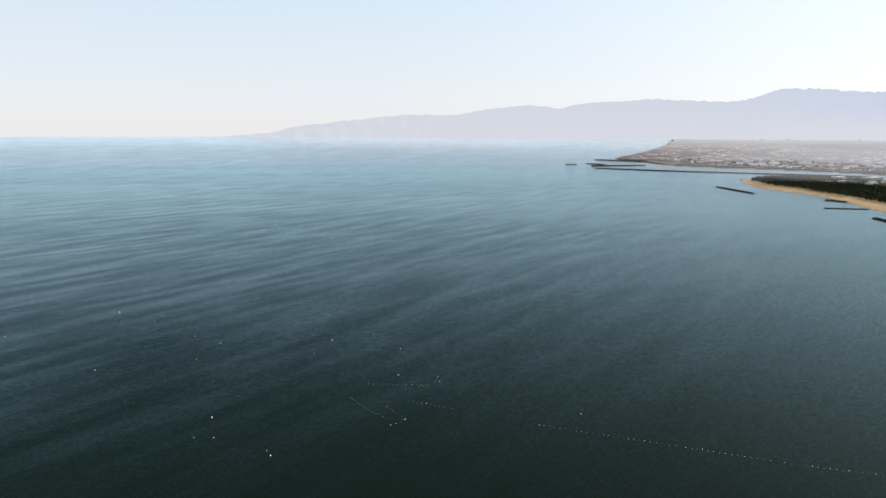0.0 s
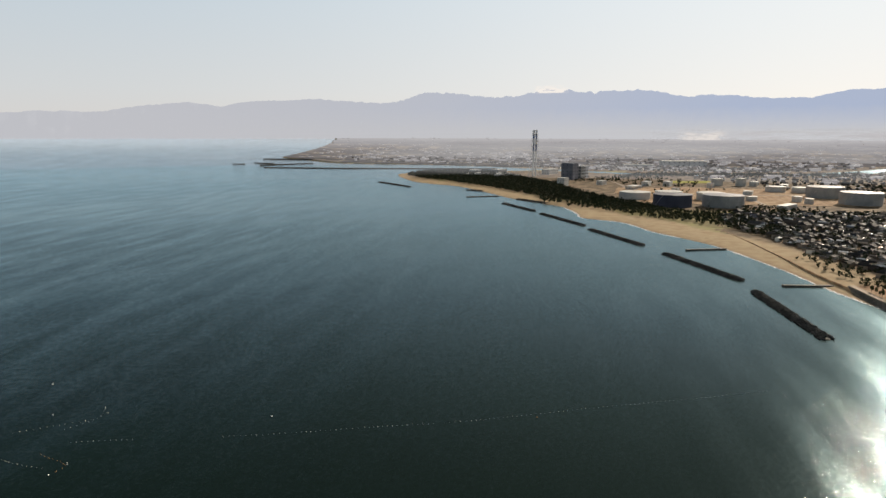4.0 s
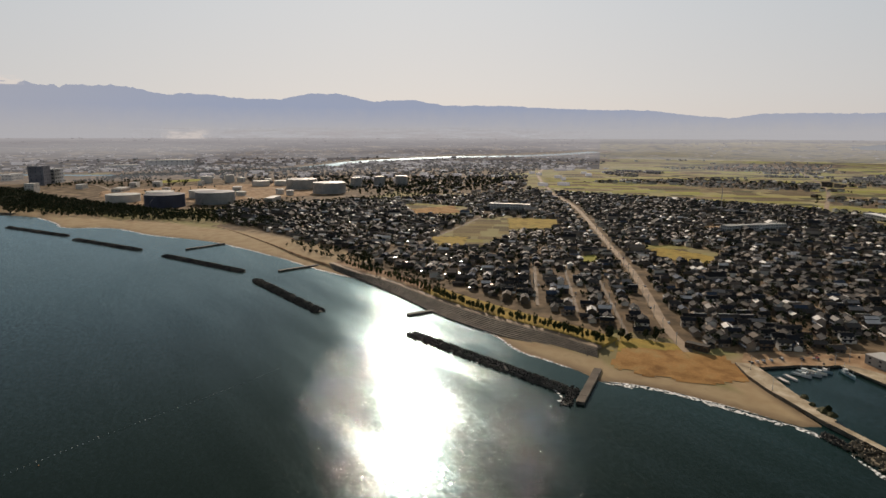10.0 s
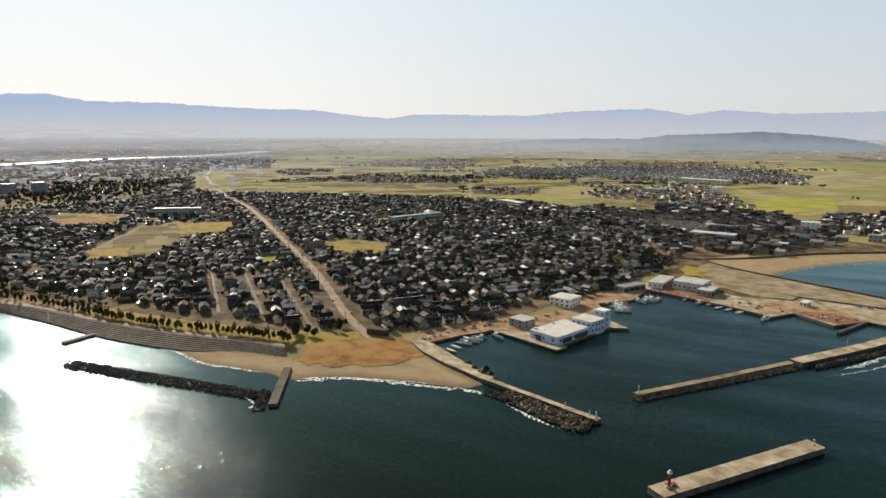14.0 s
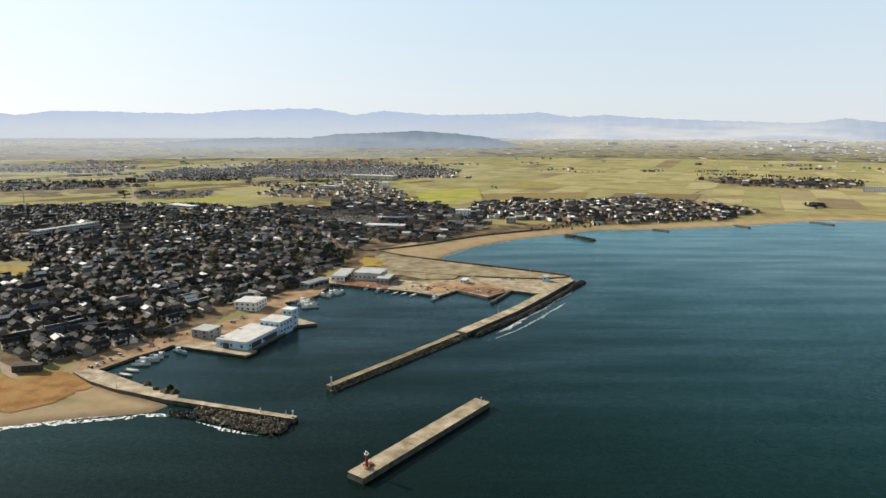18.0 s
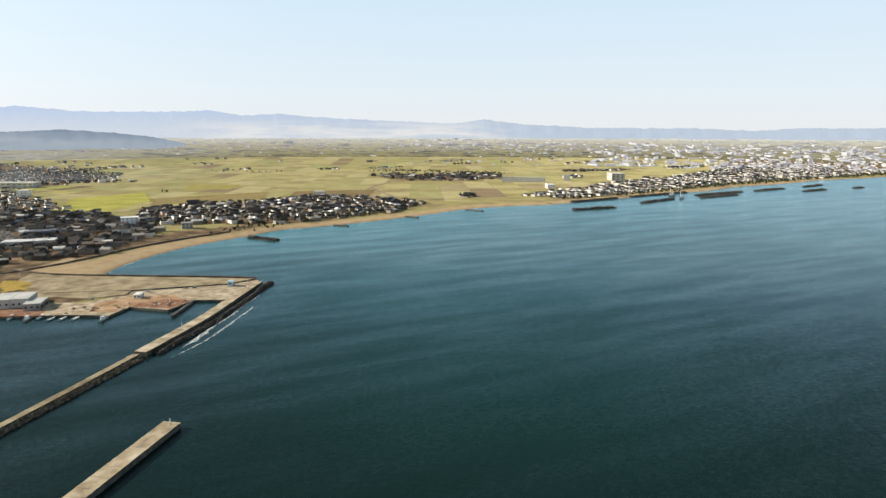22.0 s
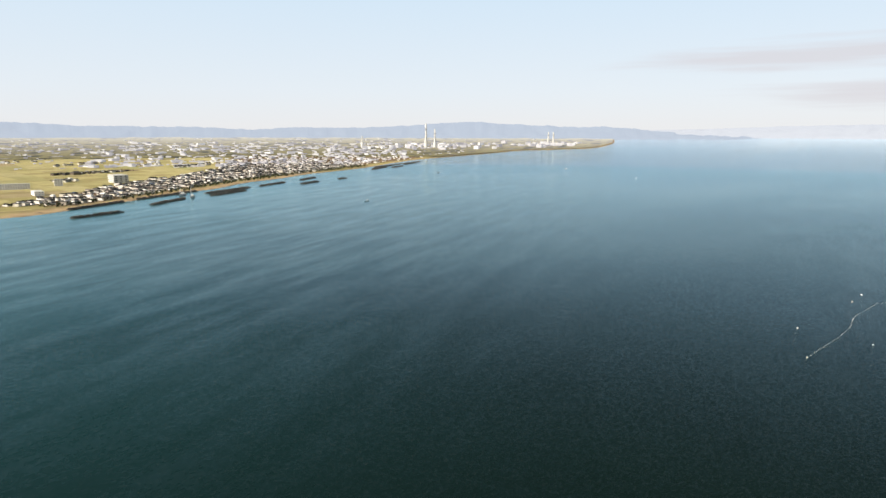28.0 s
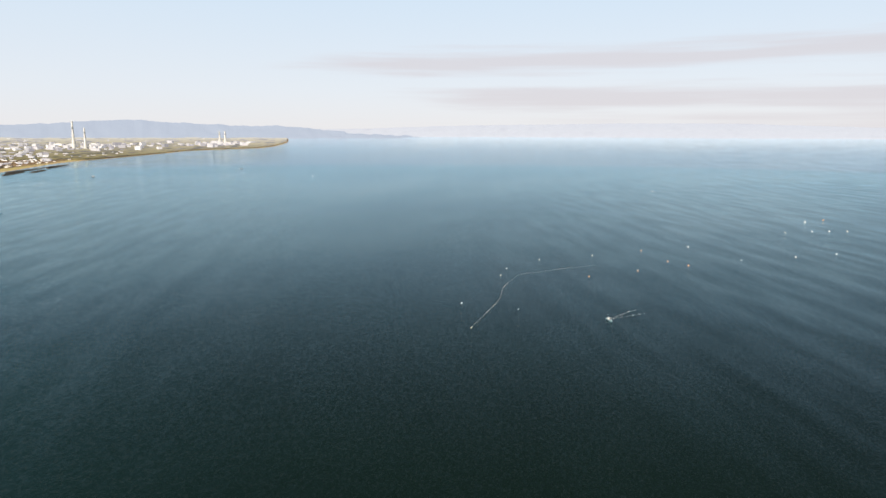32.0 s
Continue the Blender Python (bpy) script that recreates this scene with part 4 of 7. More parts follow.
# ---- detached breakwaters ----
def tetrapod_data(r, jitter):
    """Vertices and faces of one four-legged concrete block."""
    legs = [(0, 0, 1), (0.94, 0, -0.33), (-0.47, 0.82, -0.33), (-0.47, -0.82, -0.33)]
    rot = Euler([random.uniform(0, 6.3) for _ in range(3)]).to_matrix() if jitter else Matrix.Identity(3)
    v, f = [], []
    for d in legs:
        w = rot @ Vector(d)
        q = w.to_track_quat("Z", "Y").to_matrix()
        k = len(v)
        for s, rad in ((0.0, 0.42), (1.0, 0.27)):
            for i in range(5):
                p = q @ Vector((rad * math.cos(i * 1.2566), rad * math.sin(i * 1.2566), s))
                v.append(tuple(p * r))
        f += [(k + i, k + (i + 1) % 5, k + 5 + (i + 1) % 5, k + 5 + i) for i in range(5)] + [tuple(k + 5 + i for i in range(5))]
    return v, f


TETRA = []
for _ in range(6):
    tv, tf = tetrapod_data(1.0, True)
    tm = bpy.data.meshes.new("tetrapod")
    tm.from_pydata(tv, [], tf)
    tm.materials.append(M["rock"])
    TETRA.append((np.array(tv), tf, tm))


def heap(name, a, b, width, high, size, single, label, seed, material=None, category="breakwater", parent=None):
    """A mound of concrete blocks from a to b: single blocks as parts where single is set, else joined."""
    rnd = random.Random(seed)
    ax, ay = a
    L = math.hypot(b[0] - ax, b[1] - ay)
    ux, uy = (b[0] - ax) / L, (b[1] - ay) / L
    base = float(level((ax + b[0]) / 2, (ay + b[1]) / 2))
    top = parent or tagged(empty(name, pose((ax + b[0]) / 2, (ay + b[1]) / 2, base)), label, category, "breakwaters off the beach")
    bm = bmesh.new()
    n = max(4, int(L / (width * 0.8)))
    rows = []
    for i in range(n + 1):
        s = L * i / n
        taper = 0.55 if i in (0, n) else 1.0
        row = []
        for o, z in ((-0.6, -3.0), (-0.34, high * 0.3), (0, high * 0.5), (0.34, high * 0.3), (0.6, -3.0)):
            w = o * width * taper * rnd.uniform(0.9, 1.1)
            row.append(bm.verts.new((ax + ux * s - uy * w, ay + uy * s + ux * w, base + z * (taper if z > 0 else 1))))
        rows.append(row)
    for p, q in zip(rows[:-1], rows[1:]):
        for j in range(4):
            bm.faces.new((p[j], q[j], q[j + 1], p[j + 1]))
    bm.faces.new(rows[0])
    bm.faces.new(rows[-1][::-1])
    core = part("core", bm, material or M["rock"])
    core.parent, core.matrix_parent_inverse = top, top.matrix_world.inverted()
    count = int(L * width / (size * size * 1.5))
    V, Fc, off, made = [], [], 0, 0
    for i in range(count):
        s, o = rnd.uniform(0.01, 0.99) * L, rnd.uniform(-0.5, 0.5)
        z = base + high * (0.95 - abs(o) * 1.7) + rnd.uniform(-0.25, 0.25) * size
        x, y = ax + ux * s - uy * o * width, ay + uy * s + ux * o * width
        tv, tf, tm = TETRA[rnd.randrange(6)]
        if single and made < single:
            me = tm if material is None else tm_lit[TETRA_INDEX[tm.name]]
            ob = new("tetrapod", me)
            ob.parent, ob.matrix_parent_inverse = top, top.matrix_world.inverted()
            ob.matrix_basis = pose(x, y, z, 0, 0, rnd.uniform(0, 360)) @ Matrix.Scale(size, 4)
            made += 1
        else:
            V.append(tv * size + (x, y, z))
            Fc += [tuple(k + off for k in q) for q in tf]
            off += len(tv)
    if V:
        ob = mesh_of("rubble", np.vstack(V), Fc, [material or M["rock"]])
        ob.parent, ob.matrix_parent_inverse = top, top.matrix_world.inverted()
        tagged(ob, "heaped dark concrete tetrapods", kind="stuff")
    return top


# the same blocks again in the painted sunlit tone
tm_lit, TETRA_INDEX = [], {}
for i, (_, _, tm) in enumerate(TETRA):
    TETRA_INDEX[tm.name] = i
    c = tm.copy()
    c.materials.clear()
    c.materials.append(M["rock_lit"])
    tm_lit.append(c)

for i, (a, b, w, single) in enumerate([
        ((439, 175), (365, 44), 11, 220), ((555, 392), (470, 268), 11, 120), ((632, 575), (585, 427), 11, 0), ((688, 780), (652, 631), 11, 0), ((742, 978), (708, 817), 11, 0),
        ((779, 1158), (755, 1018), 12, 0), ((858, 1221), (864, 1120), 13, 0), ((780, 1846), (787, 1645), 14, 0), ((876, 1482), (900, 1440), 12, 0)]):
    heap("detached_breakwater", a, b, w, 2.2, 1.4, single, "long detached breakwater of dark piled concrete blocks in the sea", 10 + i)
for i, (a, b, w) in enumerate([
        ((296, -1266), (230, -1347), 13), ((335, -1405), (259, -1545), 13), ((192, -1463), (138, -1586), 13), ((238, -1586), (126, -1777), 13), ((82, -1646), (6, -1764), 14),
        ((97, -1700), (-4, -1860), 14), ((-35, -1900), (-107, -2020), 14), ((-154, -1947), (-209, -2037), 14), ((-167, -2113), (-218, -2220), 14), ((-496, -2648), (-583, -2793), 16),
        ((-528, -2759), (-725, -3039), 16), ((-606, -2754), (-671, -2860), 16), ((-708, -2967), (-829, -3136), 16), ((-290, -2135), (-315, -2165), 12)]):
    heap("detached_breakwater", a, b, w, 3.2, 2.2, 0, "far detached breakwater of dark concrete blocks", 40 + i)

# ---- harbour ----
def under(ob, top):
    """Hangs an object that was built in place under a thing."""
    ob.parent, ob.matrix_parent_inverse = top, top.matrix_world.inverted()
    return ob


def slab(name, outline, z0, z1, mats, label, category, kind="structure"):
    bm = bmesh.new()
    prism(bm, outline, z0, z1, 1 if len(mats) > 1 else 0, 0)
    ob = part(name, bm, mats)
    return tagged(ob, label, category, kind=kind)


QUAY_TOWN = [(440, -55), (444, -70), (455, -91), (459, -108), (464, -117), (412, -150), (416, -158.5), (420, -156.5), (443, -191), (455, -208), (452, -221), (474, -214), (490, -222), (525, -228),
             (531, -263), (566, -296), (604, -292), (575, -235), (520, -150), (500, -110), (470, -60)]
QUAY_YARD = [(566, -296), (530, -317), (493, -339), (462, -352), (469, -378), (432, -385), (437, -419), (415, -430), (411, -440), (427, -498), (441, -507), (453, -476), (514, -417), (578, -375),
             (626, -356), (612, -300)]
slab("pavement_town_quay", QUAY_TOWN, -6, 1.8, [M["soil"], M["wet_shade_concrete"]], "brown trodden town quay with dark wet walls", "quay")
slab("pavement_harbour_yard", QUAY_YARD, -6, 2.0, [M["concrete"], M["wet_shade_concrete"]], "wide pale concrete harbour yard", "quay")
slab("pavement_apron", [(446, -52), (447, -63), (428, -71), (404, -79), (368, -94), (361, -89), (385, -76), (402, -66), (424, -57)], -5, 2.2, [M["concrete"], M["wet_shade_concrete"]], "pale concrete landing apron", "quay")
slab("pavement_market_edge", [(463, -116.5), (411, -149.7), (415.5, -159.2), (421, -156.7), (447, -149), (466, -121)], 1.5, 1.95, [M["concrete"]], "worn concrete quay edge", "quay")


def sea_wall(name, line, width, z1, label, seg=9.0, parapet=0.0, mats=None):
    """A breakwater of concrete caissons in a row, each a part."""
    top = tagged(empty(name, pose(*line[0], 0)), label, "breakwater")
    pts = smooth_line(line, seg)
    rnd = random.Random(len(line) + int(width * 10))
    mats = mats or [M["concrete"], M["wet_shade_concrete"]]
    for a, b in zip(pts[:-1], pts[1:]):
        d = (b - a) / np.hypot(*(b - a))
        n = np.array((-d[1], d[0])) * width / 2
        g = d * 0.05
        bm = bmesh.new()
        z = z1 + rnd.uniform(-0.05, 0.05)
        prism(bm, [tuple(q) for q in (a + g - n, b - g - n, b - g + n, a + g + n)], -6, z, 1, 0)
        under(part("caisson", bm, mats), top)
        if parapet:
            m = np.array((-d[1], d[0])) * (width / 2 - 1.3)
            bm = bmesh.new()
            prism(bm, [tuple(q) for q in (a + m, b + m, b + n, a + n)], z - 0.2, z + parapet, 0, 0)
            under(part("parapet", bm, mats[0]), top)
    return top


sea_wall("outer_breakwater", [(229.5, -129), (257, -226.5)], 9.6, 3.0, "straight offshore breakwater of pale stained concrete caissons", 8.5)
sea_wall("harbour_breakwater", [(431, -497), (403, -425), (383, -372), (361, -296)], 9.2, 3.4, "curved concrete harbour breakwater with a roadway", 9.0, 0.0)
sea_wall("narrow_breakwater", [(361, -293), (344, -230), (328, -168)], 4.6, 2.9, "narrow concrete breakwater arm at the harbour mouth", 9.0, 0.0, [M["yard_dirt"], M["wet_shade_concrete"]])
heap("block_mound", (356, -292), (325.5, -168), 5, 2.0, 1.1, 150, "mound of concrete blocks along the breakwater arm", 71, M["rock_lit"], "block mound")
for ha, hb in (((419, -498), (395, -435)), ((395, -435), (374, -378)), ((374, -378), (354, -304))):
    heap("block_mound", ha, hb, 5, 2.0, 1.3, 45, "dark blocks along the seaward foot of the harbour wall", int(ha[0]), None, "block mound")
heap("block_mound", (424, -508), (410, -470), 8, 2.4, 1.4, 40, "dark rocks at the corner of the harbour wall", 72, None, "block mound")
sea_wall("town_pier", [(367, -88), (338, -108), (300, -134)], 4.2, 2.5, "narrow concrete town pier", 8.0)
heap("block_mound", (344, -96), (294, -125), 15, 2.0, 1.5, 230, "broad mound of concrete blocks in a sunlit tone beside the pier", 73, M["rock_lit"], "block mound")
heap("block_mound", (352, -84), (338, -94), 7, 1.4, 1.0, 30, "low rocks at the foot of the pier", 74, None, "block mound")
sea_wall("inner_mole", [(437, -419), (416, -375)], 2.4, 2.2, "short dark inner mole", 9.0, 0, [M["wet_shade_concrete"], M["wet_shade_concrete"]])
sea_wall("beach_groyne", [(406, 32), (349, 36.5)], 5.0, 1.9, "flat concrete groyne at the end of the beach", 9.0, 0, [M["steps"], M["wet_shade_concrete"]])
heap("block_mound", (372, 42), (345, 44), 6, 1.6, 1.3, 40, "dark blocks against the groyne", 75, None, "block mound")
for ga, gb, gw in (((674, 578), (728, 560), 4), ((599, 392), (642, 367), 4), ((484, 194), (508, 175), 5), ((780, 1320), (860, 1304), 6), ((548, -1031), (517, -1022), 6), ((600, -881), (573, -882), 6),
                   ((490, -1178), (449, -1166), 7), ((395, -1362), (366, -1361), 7)):
    sea_wall("beach_groyne", [ga, gb], gw, 1.6, "short dark groyne running from the beach", 12.0, 0, [M["rock"], M["rock"]])
heap("detached_breakwater", (640, -724), (585, -719), 14, 2.4, 1.9, 0, "rough mound of blocks at the end of the bay beach", 76)
# flood walls round the bay beach
for nm, line, w in (("sea_wall_bay", [(700, -395), (690, -430), (690, -500), (702, -580), (700, -660), (690, -740)], 1.6), ("sea_wall_yard", [(712, -423), (638, -433), (560, -463), (486, -493), (442, -508)], 1.8),
                    ("sea_wall_beach", [(905, 850), (862, 697), (808, 598), (732, 487), (668, 399), (612, 308)], 1.4)):
    pts = smooth_line(line, 8)
    bm = bmesh.new()
    nn = np.gradient(pts, axis=0)
    nn = np.stack([-nn[:, 1], nn[:, 0]], 1) / np.hypot(*nn.T)[:, None] * w / 2
    prism(bm, [tuple(q) for q in pts + nn] + [tuple(q) for q in (pts - nn)[::-1]], 0, 3.6 if nm == "sea_wall_beach" else 4.6, 0, 0)
    tagged(part(nm, bm, M["soil"] if nm == "sea_wall_beach" else M["steps"]), "low stained concrete sea wall behind the beach", "sea wall", kind="structure")


# the bare ground behind the yard, and the brick-red sorting floor
slab("pavement_upper_yard", [(452, -478), (443, -506), (486, -491), (560, -461), (638, -431), (705, -421), (690, -396), (655, -372), (626, -357.5), (578, -376.5), (514, -418.5)], -6, 3.15, [M["yard_dirt"], M["wet_shade_concrete"]], "bare pale upper yard between harbour and bay beach", "yard")
slab("pavement_shed_yard", [(626, -358), (606, -340), (580, -352), (552, -372), (524, -380), (506, -404), (514, -417.5), (578, -375.5)], -1, 2.95, [M["yard_dirt"]], "pale trodden ground behind the cargo sheds", "yard")
slab("pavement_sorting_floor", [(437.5, -418), (433, -388), (468, -380), (472, -392), (462, -410)], 1.5, 2.03, [M["red_floor"]], "brick-red stained sorting floor of the yard", "yard floor")
slab("pavement_shed_front", [(566, -297.5), (531, -316), (512, -327), (520, -338), (545, -348), (590, -322)], 1.5, 2.03, [M["red_floor"]], "reddish trodden strip before the cargo sheds", "yard floor")

# harbour lights
def harbour_light(x, y, z, h, paint, label):
    top = tagged(empty("harbour_light", pose(x, y, z)), label, "lighthouse")
    bm = bmesh.new()
    add_cyl(bm, 0, 0, 0, h * 0.12, h * 0.16, h * 0.16, 12)
    part("foot", bm, M["concrete"], top)
    bm = bmesh.new()
    add_cyl(bm, 0, 0, h * 0.12, h * 0.8, h * 0.085, h * 0.065, 14)
    part("tower", bm, paint, top)
    bm = bmesh.new()
    add_cyl(bm, 0, 0, h * 0.8, h * 0.83, h * 0.13, h * 0.13, 14)
    for i in range(8):
        a = i * math.pi / 4
        add_cyl(bm, h * 0.12 * math.cos(a), h * 0.12 * math.sin(a), h * 0.83, h * 0.9, h * 0.008, h * 0.008, 5)
    part("gallery", bm, M["white"], top)
    bm = bmesh.new()
    add_cyl(bm, 0, 0, h * 0.83, h * 0.93, h * 0.06, h * 0.06, 12)
    part("lantern", bm, M["glass"], top)
    bm = bmesh.new()
    add_cyl(bm, 0, 0, h * 0.93, h, h * 0.08, h * 0.012, 12)
    part("cap", bm, M["white"], top)
    return top


lh = harbour_light(231.5, -136, 3.0, 8.4, M["red"], "small red harbour light on the offshore breakwater")
bm = bmesh.new()
add_box(bm, 0.4, -4.0, 0, 2.8, 0.4, 0.9)
part("equipment_box", bm, M["red"], lh)
harbour_light(328.5, -170, 2.9, 5.0, M["steel"], "slim grey harbour light at the breakwater end")
harbour_light(255.5, -224, 3.0, 3.2, M["steel"], "small marker light on the breakwater")
harbour_light(301.5, -133, 2.5, 4.0, M["steel"], "small marker light on the town pier")
for px, py in ((318, -122), (306, -131)):
    harbour_light(px, py, 2.5, 2.6, M["steel"], "short marker post on the town pier")


# ---- flat-roofed buildings ----
def block_building(name, x, y, z, turn, L, W, H, wall, roof, floors, label, category="building", parapet=0.35, per=4.0, doors=0, top=None):
    """A flat-roofed block L along its own x axis from its corner, W deep, with windows in rows."""
    top = top or tagged(empty(name, pose(x, y, z, 0, 0, turn)), label, category)
    bm = bmesh.new()
    add_box(bm, 0, 0, -1.5, L, W, H)
    part("wall", bm, wall, top)
    bm = bmesh.new()
    add_box(bm, -0.15, -0.15, H, L + 0.15, W + 0.15, H + parapet)
    part("roof", bm, roof, top)
    fh = H / floors
    pane = 0.9 if L < 45 else 3.0
    for f in range(floors):
        z0 = f * fh + fh * 0.32
        n = max(1, int(L / per))
        for i in range(n):
            for side in (0, 1):
                bm = bmesh.new()
                cx = (i + 0.5) * L / n
                yy = -0.06 if side == 0 else W - 0.04
                add_box(bm, cx - min(per * 0.28, pane), yy, z0, cx + min(per * 0.28, pane), yy + 0.1, z0 + min(fh * 0.42, 1.6 * max(1, H / 14)))
                part("window", bm, M["glass"], top)
        for side in (0, 1):
            for i in range(max(1, int(W / per))):
                bm = bmesh.new()
                cy = (i + 0.5) * W / max(1, int(W / per))
                xx = -0.06 if side == 0 else L - 0.04
                add_box(bm, xx, cy - min(per * 0.25, pane), z0, xx + 0.1, cy + min(per * 0.25, pane), z0 + min(fh * 0.42, 1.6 * max(1, H / 14)))
                part("window", bm, M["glass"], top)
    for i in range(doors):
        bm = bmesh.new()
        cx = (i + 0.5) * L / doors
        add_box(bm, cx - L / doors * 0.36, -0.1, 0, cx + L / doors * 0.36, 0.05, min(3.6, H * 0.7))
        part("shutter_door", bm, M["glass"], top)
    return top


# the fish market on its quay: a long low hall, a higher office and a stair tower
MT = -57.0
hall = block_building("fish_market", 420, -153.5, 1.8, MT, 40, 25, 5.6, M["hall_blue"], M["hall_white"], 1, "long low pale blue fish market hall on the quay", "market hall", 0.5, 7.0, 0)
# on the sea side, dark panels paint the shade of the open bays
for nm, (x0, y0, z0, x1, y1, z1), mm in (("fascia", (-0.3, -0.3, 5.0, 40.3, 25.3, 5.55), "white"), ("loading_door", (-0.12, 14.5, 0.1, 0.1, 19.5, 3.8), "glass"), ("loading_door", (6, -0.12, 0.1, 17, 0.1, 3.6), "tank_dark"),
                                         ("loading_door", (21, -0.12, 0.1, 36, 0.1, 3.6), "tank_dark"), ("roof_vent", (3, 22.4, 6.0, 5.4, 24.2, 7.0), "white"),
                                         ("roof_vent", (24, 22.6, 6.0, 25.8, 24.2, 6.9), "white")):
    bm = bmesh.new()
    add_box(bm, x0, y0, z0, x1, y1, z1)
    part(nm, bm, M[mm], hall)
block_building("market_office", 440.5, -187, 1.8, MT, 17, 18, 9.0, M["hall_blue"], M["hall_white"], 2, "two-storey pale blue market office with a white roof", "office", 0.5, 4.2)
block_building("stair_tower", 452.5, -202.5, 1.8, MT, 8, 9, 13.4, M["hall_blue"], M["white"], 3, "square pale blue stair tower of the market", "tower", 0.5, 4.5)
slab("pavement_jetty", [(455, -205), (450, -222), (474, -216), (472, -202)], -4, 2.0, [M["concrete"], M["wet_shade_concrete"]], "small concrete jetty behind the market", "jetty")
block_building("net_store", 461, -141, 1.8, MT, 14, 15, 6.0, M["tank"], M["tank_white"], 2, "plain grey two-storey net store", "store", 0.4, 5.5)
block_building("harbour_office", 512, -197, 2.0, -49, 20, 20, 7.0, M["white"], M["hall_white"], 2, "white two-storey harbour office with a flat roof", "office", 0.5, 4.5)
block_building("cargo_shed", 559, -268, 2.0, -70, 29, 11, 4.6, M["tank"], M["tank"], 1, "long grey low cargo shed by the water", "shed", 0.3, 4.0, 4)
block_building("cargo_shed", 566, -311, 2.2, -45, 38, 14, 5.0, M["white"], M["tank_white"], 1, "white flat-roofed cargo shed with a row of doors", "shed", 0.3, 4.0, 6)
block_building("cargo_shed", 556, -331, 2.2, -50, 27, 14, 7.4, M["tank_white"], M["tank_white"], 1, "pale cargo shed on the harbour yard", "shed", 0.3, 4.0, 3)
block_building("cargo_shed", 545, -340, 2.2, -50, 25, 13.5, 7.4, M["tank_white"], M["tank_white"], 1, "pale cargo shed on the harbour yard", "shed", 0.3, 4.0, 3)
block_building("cargo_shed", 528, -339, 2.2, -50, 22, 13, 5.4, M["tank"], M["tank_white"], 1, "low grey garage shed with dark open bays", "shed", 0.3, 4.0, 2)
block_building("yard_hut", 441, -473, 3.2, -60, 7, 5, 4.0, M["hall_blue"], M["hall_blue"], 1, "small blue hut at the end of the yard", "hut", 0.2, 3.0)
block_building("yard_hut", 484, -402, 2.0, -60, 9, 6, 3.6, M["white"], M["white"], 1, "small white hut on the yard", "hut", 0.2, 3.0)


# ---- fishing boats ----
def boat(L, cabin_at, label):
    top = tagged(empty("fishing_boat"), label, "boat", "fishing boats in the harbour")
    W, H = L * 0.24, L * 0.11
    rows = []
    bm = bmesh.new()
    for i in range(9):
        u = i / 8
        half = W / 2 * (1 - max(0, (u - 0.45) / 0.55) ** 2.2) * (0.86 + 0.14 * min(1, u * 3))
        sheer = H * (0.8 + 0.75 * max(0, u - 0.4) ** 1.5)
        rows.append([bm.verts.new((L * (u - 0.5), s * half * k, z)) for s, k, z in ((-1, 1, sheer), (-1, 0.8, 0.0), (-1, 0.3, -H * 0.5), (1, 0.3, -H * 0.5), (1, 0.8, 0.0), (1, 1, sheer))])
    for a, b in zip(rows[:-1], rows[1:]):
        for j in range(5):
            bm.faces.new((a[j], a[j + 1], b[j + 1], b[j]))
    bm.faces.new(rows[0])
    bmesh.ops.recalc_face_normals(bm, faces=bm.faces)
    part("hull", bm, M["hull"], top)
    bm = bmesh.new()
    d = []
    for i in range(9):
        u = i / 8
        half = W / 2 * (1 - max(0, (u - 0.45) / 0.55) ** 2.2) * 0.93
        d.append((bm.verts.new((L * (u - 0.5), -half, H * 0.62)), bm.verts.new((L * (u - 0.5), half, H * 0.62))))
    for a, b in zip(d[:-1], d[1:]):
        bm.faces.new((a[0], b[0], b[1], a[1]))
    part("deck", bm, M["deck"], top)
    c0 = L * cabin_at
    bm = bmesh.new()
    add_box(bm, c0 - L * 0.09, -W * 0.28, H * 0.6, c0 + L * 0.09, W * 0.28, H * 0.6 + L * 0.13)
    cabin = part("cabin", bm, M["white"], top)
    bm = bmesh.new()
    add_box(bm, c0 + L * 0.085, -W * 0.24, H * 0.6 + L * 0.07, c0 + L * 0.094, W * 0.24, H * 0.6 + L * 0.115)
    part("windscreen", bm, M["glass"], cabin)
    bm = bmesh.new()
    add_box(bm, c0 - L * 0.11, -W * 0.32, H * 0.6 + L * 0.13, c0 + L * 0.11, W * 0.32, H * 0.6 + L * 0.145)
    part("cabin_roof", bm, M["white"], top)
    for mx, mh in ((c0 - L * 0.13, 0.42), (L * 0.3, 0.26)):
        bm = bmesh.new()
        add_cyl(bm, mx, 0, H * 0.6, H * 0.6 + L * mh, L * 0.008, L * 0.005, 6)
        part("mast", bm, M["steel"], top)
    for k in range(4):
        bm = bmesh.new()
        add_box(bm, L * (0.02 + 0.07 * k) - L * 0.025, -W * 0.25, H * 0.62, L * (0.02 + 0.07 * k) + L * 0.025, W * (0.05 + 0.05 * (k % 2)), H * 0.62 + L * 0.035)
        part("fish_crate", bm, M["hull"] if k % 2 else M["net"], top)
    return top


